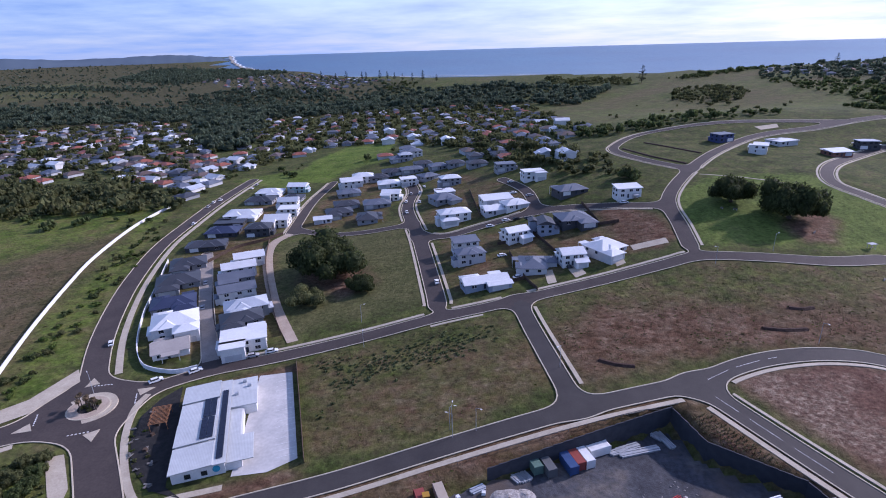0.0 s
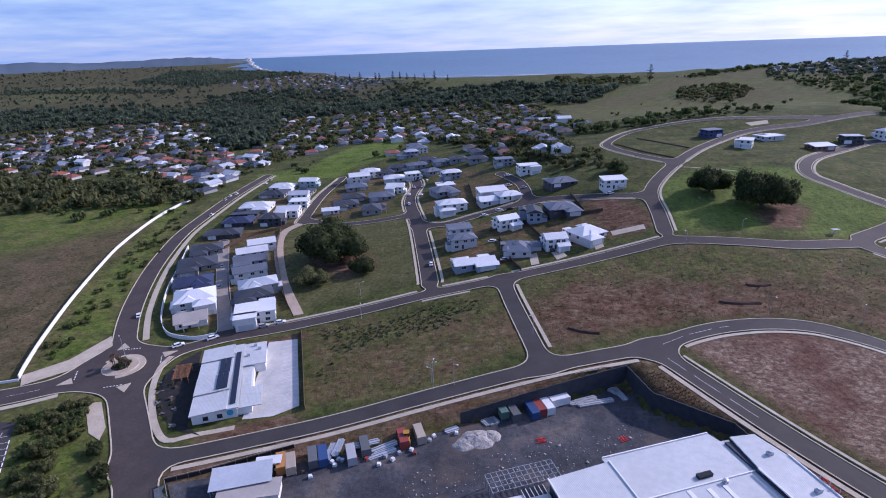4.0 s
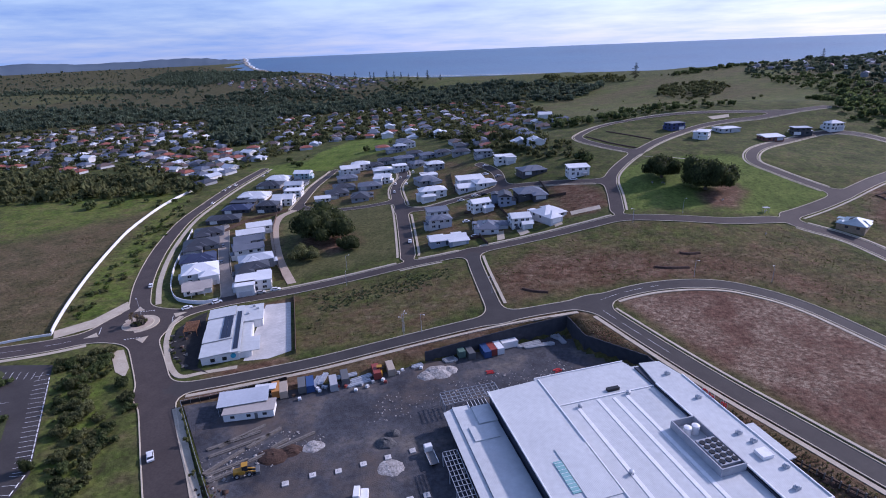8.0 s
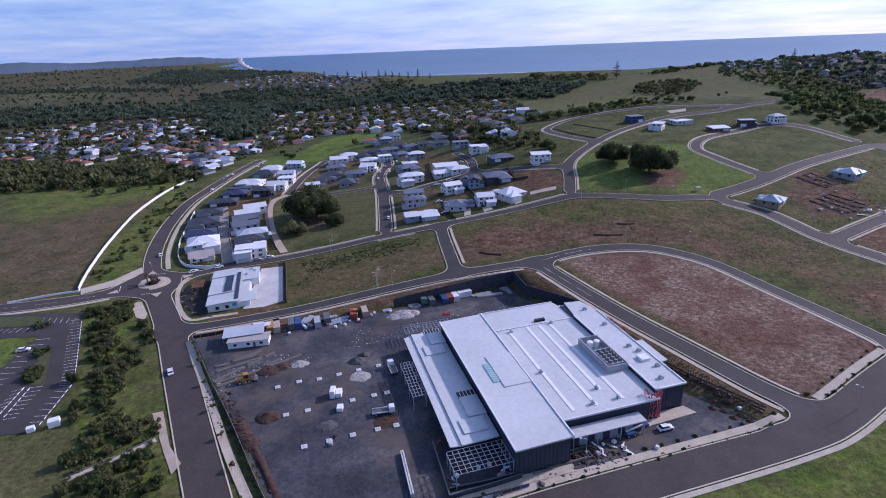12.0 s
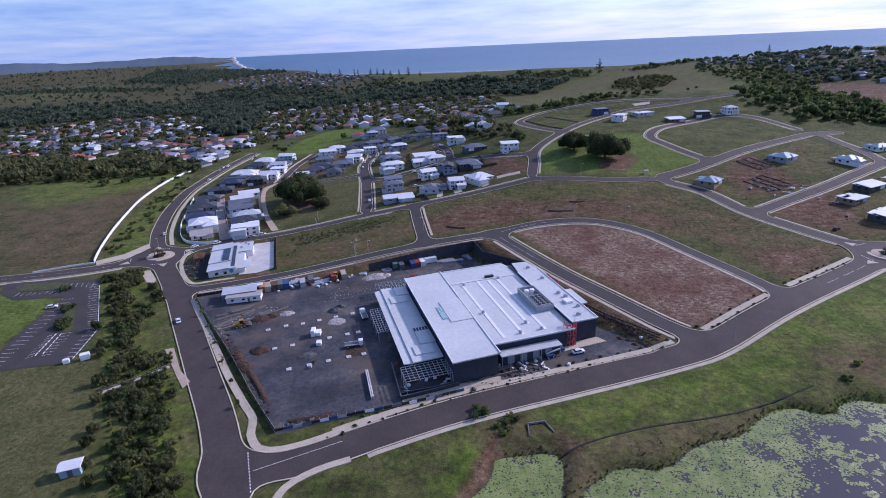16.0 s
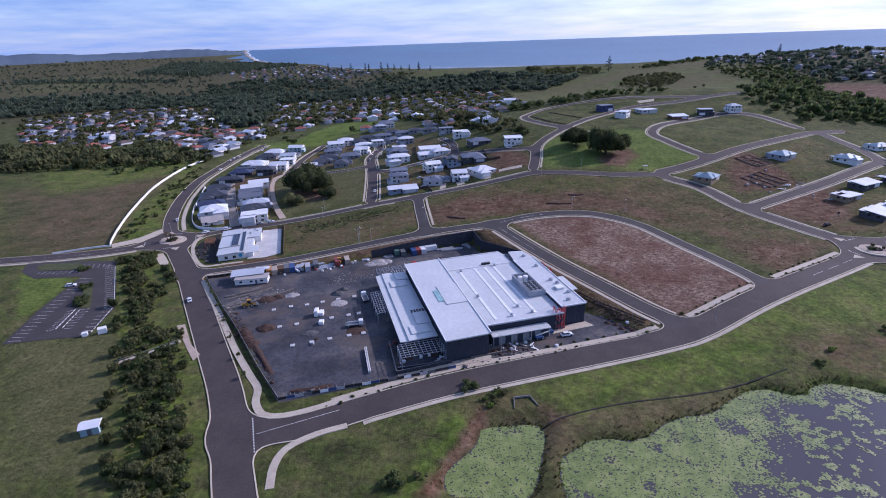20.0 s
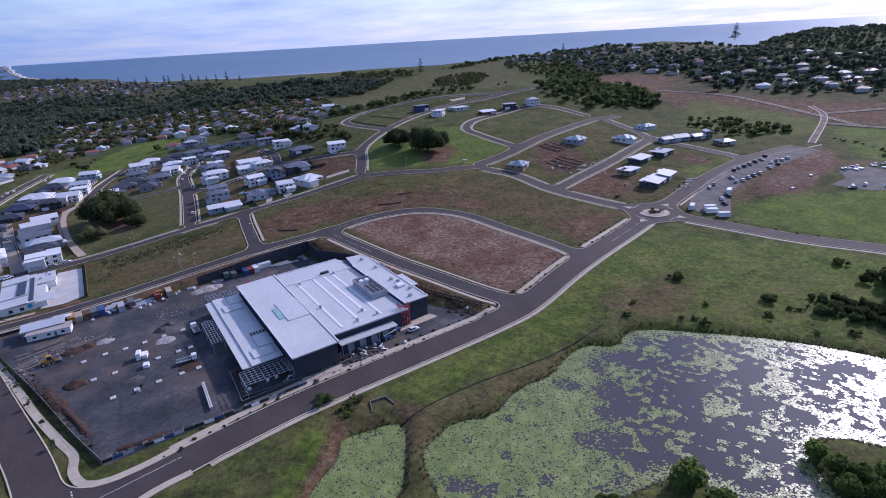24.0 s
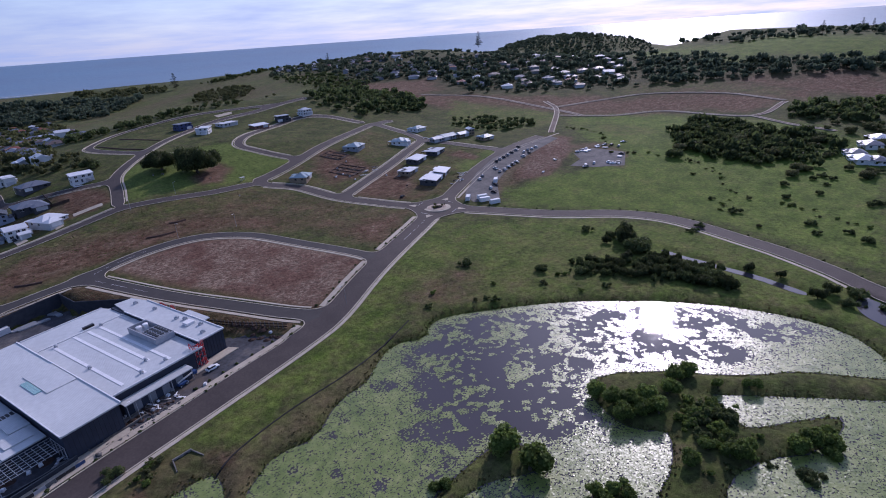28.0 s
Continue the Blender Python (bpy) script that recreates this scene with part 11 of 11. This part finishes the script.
draped('garden_bed', [(-214.6, 239.5), (-213.5, 243.9), (-196.3, 244.9), (-191.3, 241.9), (-190.3, 236.1), (-209.8, 235.1)], .22, M_BEDGRASS, 'grassed island bed in the car park', 'garden bed', 3.0)
bay(-175.7, 241.9, -179.8, 240.4)
bay(-174.1, 239.3, -178.1, 237.8)
bay(-172.6, 236.7, -176.6, 235.2)
bay(-171.1, 234.1, -175.0, 232.7)
bay(-169.6, 231.7, -173.5, 230.3)
bay(-168.1, 229.2, -172.0, 227.8)
bay(-166.7, 226.8, -170.5, 225.4)
bay(-165.2, 224.4, -169.1, 223.1)
bay(-163.8, 222.1, -167.7, 220.8)
bay(-162.5, 219.8, -166.2, 218.5)
bay(-161.1, 217.5, -164.9, 216.2)
bay(-159.8, 215.3, -163.5, 214.0)
bay(-158.4, 213.1, -162.1, 211.8)
bay(-157.1, 210.9, -160.8, 209.7)
bay(-155.8, 208.7, -159.5, 207.6)
bay(-154.6, 206.6, -158.2, 205.5)
bay(-153.3, 204.5, -156.9, 203.4)
bay(-152.1, 202.5, -155.7, 201.4)
bay(-150.8, 200.5, -154.4, 199.4)
bay(-149.6, 198.5, -153.2, 197.4)
bay(-148.5, 196.5, -152.0, 195.5)
bay(-171.8, 167.8, -167.2, 168.2)
bay(-172.3, 170.5, -167.7, 170.9)
bay(-172.9, 173.3, -168.2, 173.7)
bay(-173.4, 176.2, -168.7, 176.6)
bay(-174.0, 179.1, -169.2, 179.5)
bay(-174.6, 182.1, -169.8, 182.5)
bay(-175.2, 185.2, -170.3, 185.7)
bay(-175.8, 188.4, -170.9, 188.8)
bay(-176.5, 191.6, -171.5, 192.1)
bay(-177.1, 195.0, -172.1, 195.5)
bay(-177.8, 198.4, -172.7, 198.9)
bay(-178.5, 201.9, -173.3, 202.5)
bay(-179.2, 205.6, -173.9, 206.1)
bay(-179.9, 209.3, -174.6, 209.9)
bay(-180.7, 213.1, -175.3, 213.7)
bay(-181.4, 217.1, -175.9, 217.7)
bay(-182.2, 221.1, -176.6, 221.8)
bay(-183.0, 225.3, -177.4, 226.0)
bay(-160.2, 177.1, -162.4, 175.4)
bay(-160.6, 179.3, -162.8, 177.5)
bay(-161.0, 181.6, -163.2, 179.7)
bay(-161.5, 183.9, -163.6, 182.0)
bay(-161.9, 186.2, -164.1, 184.3)
bay(-162.3, 188.6, -164.5, 186.6)
bay(-162.8, 191.0, -165.0, 189.0)
bay(-163.2, 193.5, -165.5, 191.5)
bay(-157.2, 177.1, -153.7, 178.0)
bay(-157.7, 179.3, -154.2, 180.2)
bay(-158.3, 181.6, -154.7, 182.5)
bay(-158.8, 183.8, -155.2, 184.8)
bay(-159.3, 186.2, -155.7, 187.1)
bay(-159.9, 188.6, -156.2, 189.5)
bay(-160.4, 191.0, -156.7, 192.0)
bay(-161.0, 193.5, -157.3, 194.5)
bay(-143.8, 173.0, -147.1, 172.6)
bay(-144.4, 175.9, -147.7, 175.5)
bay(-145.0, 178.8, -148.4, 178.4)
bay(-145.6, 181.9, -149.0, 181.5)
bay(-146.2, 185.0, -149.7, 184.6)
bay(-146.9, 188.2, -150.4, 187.8)
bay(-147.5, 191.5, -151.1, 191.1)
bay(-148.2, 194.9, -151.8, 194.4)
bay(-208.0, 229.6, -208.2, 233.7)
bay(-205.4, 229.9, -205.6, 234.0)
bay(-202.8, 230.1, -203.0, 234.2)
bay(-200.3, 230.4, -200.4, 234.5)
bay(-197.7, 230.7, -197.8, 234.8)
bay(-195.2, 231.0, -195.2, 235.1)
bay(-192.6, 231.3, -192.6, 235.5)
bay(-190.1, 231.6, -190.0, 235.8)
bay(-187.5, 232.0, -187.4, 236.1)
bay(-192.2, 243.4, -190.5, 239.0)
bay(-189.6, 243.3, -187.9, 239.0)
bay(-186.9, 243.3, -185.2, 239.0)
bay(-184.2, 243.3, -182.6, 239.0)
bay(-181.6, 243.3, -180.0, 239.0)
bay(-178.9, 243.3, -177.4, 239.0)
wheel_stops([(-174.5, 240.4), (-148.2, 196.5)])
wheel_stops([(-148.1, 195.5), (-143.7, 173.8)])
wheel_stops([(-159.7, 176.7), (-163.3, 194.0)])
wheel_stops([(-157.6, 177.6), (-161.3, 194.0)])
footbridge([(-120.1, 151.9), (-112.0, 159.0), (-104.4, 166.7)])
haul_road([(414.9, 528.2), (455.8, 458.3), (451.7, 352.2), (447.0, 317.5)], 4.5)
haul_road([(462.2, 360.6), (511.9, 343.3), (559.6, 312.2), (584.9, 245.9), (575.4, 184.8)], 4.5)
haul_road([(431.8, 336.2), (463.9, 297.1), (508.6, 264.1), (513.3, 188.8), (571.2, 183.3)], 4.5)
haul_road([(513.3, 188.8), (498.2, 152.5), (493.7, 119.8)], 4)
haul_road([(477.3, 388.1), (451.7, 352.2), (375.0, 297.0)], 4.5)
# ---- house footings dug into the red soil, and builders' leavings ----
def trenches(x, y, yaw, w, d, nx, ny):
    """Banks of dug soil between the trenches of a house pad, with boards along some of them."""
    e = empty("footing_trenches", x, y, gz(x, y), yaw, "red soil banks and timber boards round dug house footings", "footings", "house footings")
    ca, sa = math.cos(radians(yaw)), math.sin(radians(yaw))
    lines = [((-w / 2, -d / 2 + d * k / ny), (w / 2, -d / 2 + d * k / ny)) for k in range(ny + 1)]
    lines += [((-w / 2 + w * k / nx, -d / 2), (-w / 2 + w * k / nx, d / 2)) for k in range(nx + 1)]
    R_ = random.Random(int(x * 7 + y))
    for n_, (a, b) in enumerate(lines):
        bm = bmesh.new()
        A, B = Vector(a), Vector(b)
        u = (B - A).normalized()
        side = Vector((-u.y, u.x))
        m, prev = 9, None
        for k in range(m):
            c = A + (B - A) * (k / (m - 1)) + side * R_.uniform(-.2, .2)
            g = gz(x + ca * c.x - sa * c.y, y + sa * c.x + ca * c.y) - gz(x, y)
            hw, h = R_.uniform(.55, .95), R_.uniform(.25, .65)
            ring = [bm.verts.new((*(c + side * o), g + z)) for o, z in ((-hw, -.15), (-hw * .4, h), (hw * .4, h * .9), (hw, -.15))]
            if prev:
                for i in range(3):
                    bm.faces.new((prev[i], prev[i + 1], ring[i + 1], ring[i]))
            prev = ring
        bmesh.ops.recalc_face_normals(bm, faces=bm.faces[:])
        part("soil_bank", bm, SOIL["red_soil"], e)
        if n_ % 2 == 0:
            bm = bmesh.new()
            c0, c1 = A + side * 1.2, A + (B - A) * R_.uniform(.4, .8) + side * 1.2
            zz = [gz(x + ca * c.x - sa * c.y, y + sa * c.x + ca * c.y) - gz(x, y) + .25 for c in (c0, c1)]
            bm_bar(bm, Vector((*c0, zz[0])), Vector((*c1, zz[1])), .12, .45)
            part("formboard", bm, M_TIMBER, e, "pale timber board on edge")


trenches(203.0, 369.0, 28, 13, 18, 2, 3)
trenches(194.0, 336.0, 28, 17, 20, 3, 3)


def board_pile(x, y, yaw, s, mat, label):
    """A few offcuts and sheets dropped across one another."""
    R_ = random.Random(int(x * 13 + y * 5))
    e = empty("board_pile", x, y, gz(x, y), yaw, label, "building debris", "builders' debris")
    for k in range(5):
        bm = bmesh.new()
        a = R_.uniform(-.9, .9)
        L_, p = R_.uniform(.7, 1.5) * s, Vector((R_.uniform(-.7, .7) * s, R_.uniform(-.5, .5) * s, .08 + .1 * k))
        dv = Vector((math.cos(a), math.sin(a), R_.uniform(-.03, .06))) * L_ / 2
        bm_bar(bm, p - dv, p + dv, R_.uniform(.25, .8), .09)
        part("board", bm, mat[k % len(mat)], e)


for _k, (bx, by) in enumerate(((199.9, 324.2), (204.0, 326.5), (208.0, 323.2), (211.5, 328.0), (197.0, 319.5), (181.0, 329.3), (228.8, 260.2), (233.0, 263.4), (236.5, 262.0), (240.0, 266.1), (244.2, 268.5), (246.0, 272.0), (250.5, 271.0), (214.0, 300.0), (219.5, 305.5), (213.7, 372.4), (262.0, 333.0), (290.0, 366.5), (300.5, 352.0), (309.0, 345.5))):
    board_pile(bx, by, _k * 47, 2.2 + .5 * (_k % 3), [M_TIMBER, M_WHITE, M_STEEL][_k % 3:] + [M_TIMBER], "loose boards, sheets and offcuts dropped on the building lot")



def slatted_frame(x, y, z, yaw, w, d):
    """Open timber pergola of posts, beams and close slats."""
    e = empty("timber_pergola", x, y, z, yaw, "orange-brown timber pergola of open slats in a dark yard", "pergola")
    for sx in (-1, 1):
        for sy in (-1, 1):
            boxpart("post", (sx * w / 2 - .08, sx * w / 2 + .08, sy * d / 2 - .08, sy * d / 2 + .08, -.2, 2.5), M_DECK, e)
        boxpart("beam", (sx * w / 2 - .09, sx * w / 2 + .09, -d / 2 - .3, d / 2 + .3, 2.5, 2.72), M_DECK, e)
    n = int(d / .62)
    for k in range(n + 1):
        v = -d / 2 + d * k / n
        boxpart("slat", (-w / 2 - .35, w / 2 + .35, v - .11, v + .11, 2.72, 2.82), M_DECK, e)


M_DECK = material("oiled_deck_timber", [(.20, .085, .035), (.34, .16, .075)], .7, 1.5, fine=(6.0, .2))
slatted_frame(-139.6, 272.6, gz(-139.6, 272.6), 17, 4.6, 8.4)
for _k, (bx, by) in enumerate(((-146.0, 269.6), (-143.6, 264.0), (-140.6, 257.6), (-136.4, 253.0), (-133.4, 255.4), (-130.6, 248.0), (-144.6, 277.0), (-137.6, 261.0))):
    board_pile(bx, by, _k * 61, .9 + .3 * (_k % 3), [M_TIMBER, M_STAINED, M_MULCH], "loose dark boards and panels dropped beside the white building")
for _k, (bx, by) in enumerate(((-144.8, 266.0), (-141.6, 260.0), (-139.0, 256.0), (-134.4, 251.0), (-142.2, 268.4), (-135.8, 258.0))):
    plant(SHRUB[_k % 3], bx, by, .38 + .05 * (_k % 3))


# broken stone, offcuts and clods strewn along the edges of the site
def rubble(outline, n, size, mat, label, seed):
    R_ = np.random.RandomState(seed)
    c = np.array(outline, float)
    p = R_.uniform(c.min(0), c.max(0), (n * 6, 2))
    p = p[inside(outline, p[:, 0], p[:, 1])][:n]
    n = len(p)
    cube = np.array([(a, b, d) for d in (-.3, .7) for a, b in ((-1, -1), (1, -1), (1, 1), (-1, 1))], float)
    fq = np.array([(0, 1, 5, 4), (1, 2, 6, 5), (2, 3, 7, 6), (3, 0, 4, 7), (4, 5, 6, 7)])
    sz = size * R_.lognormal(0, .5, n)[:, None, None] * R_.uniform(.5, 1.3, (n, 1, 3)) * R_.uniform(.7, 1.2, (n, 8, 1))
    v = cube[None] * sz
    a = R_.uniform(0, 6.28, n)
    X = v[..., 0] * np.cos(a)[:, None] - v[..., 1] * np.sin(a)[:, None] + p[:, :1]
    Y = v[..., 0] * np.sin(a)[:, None] + v[..., 1] * np.cos(a)[:, None] + p[:, 1:]
    Z = v[..., 2] * .7 + np.array([floor_z(*q) for q in p])[:, None] + .03
    me_ = np_mesh("rubble", np.stack([X, Y, Z], -1).reshape(-1, 3), (fq[None] + (np.arange(n) * 8)[:, None, None]).reshape(-1, 4), mat)
    tagged(new("rubble", me_), label, "rubble", kind="stuff")


rubble([(-54, 136.5), (-41, 138.6), (-27, 142.6), (-12, 147.0), (1, 151.0), (26, 158.5), (26, 156.5), (1, 148.0), (-12, 144.0), (-27, 139.6), (-41, 136.0), (-54, 133.4)], 420, .2, SOIL["grey_rubble"], "broken grey stone and clods along the site fence", 1)
rubble([(-100, 192), (-92, 190), (-73, 161), (-60, 141), (-63, 139), (-76, 157), (-100, 186)], 380, .18, SOIL["red_soil"], "red clods of soil strewn along the site fence", 2)
rubble([(-104, 200), (-84, 213), (-70, 209), (-86, 194), (-98, 188)], 260, .14, SOIL["pale_rubble"], "pale offcuts and stones strewn over the yard corner", 3)
rubble([(6, 156.5), (18, 160.5), (24, 158.5), (8, 153.5)], 160, .22, SOIL["red_soil"], "red clods beside the sunken loading bay", 4)
rubble([(-60, 226), (0, 246), (8, 240), (-30, 222), (-60, 212)], 260, .12, SOIL["pale_rubble"], "small pale stones and scraps strewn over the yard", 5)
low_wall([(-21.1, 146.9), (-11.5, 149.3), (-0.9, 152.7), (3.4, 154.7)], .9, "low grey block wall in front of the building works")
formwork(10.8, 156.9, 20, 8.5, 2.6)
for _k, (bx, by) in enumerate(((3.0, 158.0), (8.0, 160.5), (18.0, 160.0), (22.0, 161.0), (-6.0, 153.5), (26.0, 160.5), (-20.0, 149.5))):
    board_pile(bx, by, _k * 53, 1.6 + .4 * (_k % 3), [M_TIMBER, M_STEEL, M_WHITE][_k % 3:] + [M_TIMBER], "loose boards, sheets and offcuts beside the building works")

# ---- lily pads: too many to count ----
M_LILY = material("lily_pads", [(.090, .130, .018), (.170, .210, .044), (.27, .29, .09)], .34, .3, stops=[.3, .5, .72], spec=.6)
RL = np.random.RandomState(8)


def lilies(n, x0, x1, y0, y1, density, size, label):
    x, y = RL.uniform(x0, x1, n), RL.uniform(y0, y1, n)
    ok = water_sd(x, y) < .1
    x, y = x[ok], y[ok]
    k = RL.uniform(size=len(x)) < density(x, y)
    x, y = x[k], y[k]
    m = len(x)
    s = size * RL.uniform(.6, 1.35, m)
    a0 = RL.uniform(0, 6.28, m)
    ang = a0[:, None] + np.array([0, 1.35, 2.6, 3.9, 5.1])[None]
    X = x[:, None] + np.cos(ang) * s[:, None]
    Y = y[:, None] + np.sin(ang) * s[:, None] * RL.uniform(.75, 1, m)[:, None]
    tx, ty = RL.normal(0, .035, m), RL.normal(0, .035, m)
    Z = WATER + .05 + RL.uniform(0, .03, m)[:, None] + np.cos(ang) * (s * tx)[:, None] + np.sin(ang) * (s * ty)[:, None]
    me_ = np_mesh("lily_pads", np.stack([X, Y, Z], -1).reshape(-1, 3), np.arange(m * 5).reshape(m, 5), M_LILY)
    tagged(new("lily_pads", me_), label, "lily pads", kind="stuff")


def vnoise(x, y, s, seed=0.0):
    qx, qy = np.arange(-12, 262, 1.5), np.arange(-30, 156, 1.5)
    g = np.array([[noise.fractal(Vector((a * s, b * s, seed)), 1.0, 2.0, 3) for b in qy] for a in qx])
    u, v = (x - qx[0]) / 1.5, (y - qy[0]) / 1.5
    i, j = u.astype(int), v.astype(int)
    a, b = u - i, v - j
    return g[i, j] * (1 - a) * (1 - b) + g[i + 1, j] * a * (1 - b) + g[i, j + 1] * (1 - a) * b + g[i + 1, j + 1] * a * b


def cover_near(x, y):
    """Thick cover in the western arm, broken rafts over the open middle, a bright sheet along the southern shore."""
    west = np.clip((88 - x + .55 * (y - 110)) / 16, 0, 1)
    south = np.clip((66 - y - .28 * (x - 90) + 5) / 8, 0, 1) * np.clip((x - 66) / 12, 0, 1)
    rim = np.clip(1 - (-water_sd(x, y)) / 5, 0, 1) * .75
    n1, n2 = vnoise(x, y, .10, 3.0), vnoise(x, y, .55, 7.0)
    north = np.clip((x - 105) / 30, 0, 1) * .22
    raft = np.clip((n1 * .8 + n2 * 1.1 - .10 + north) * 3.4, 0, 1) * .8
    hole = np.clip((n1 + .34) * 6, .12, 1) * np.clip((n2 + .5) * 4, .3, 1)
    hole = np.maximum(hole, np.clip((25 - x) / 2, 0, 1) * np.clip((119 - y) / 2, .3, 1))
    return np.clip(np.maximum.reduce([west * hole, south * np.clip(hole + .65, 0, 1), rim, raft]), 0, 1)


lilies(480000, -6, 250, -20, 145, cover_near, .29, "floating green lily pads in dense rafts")
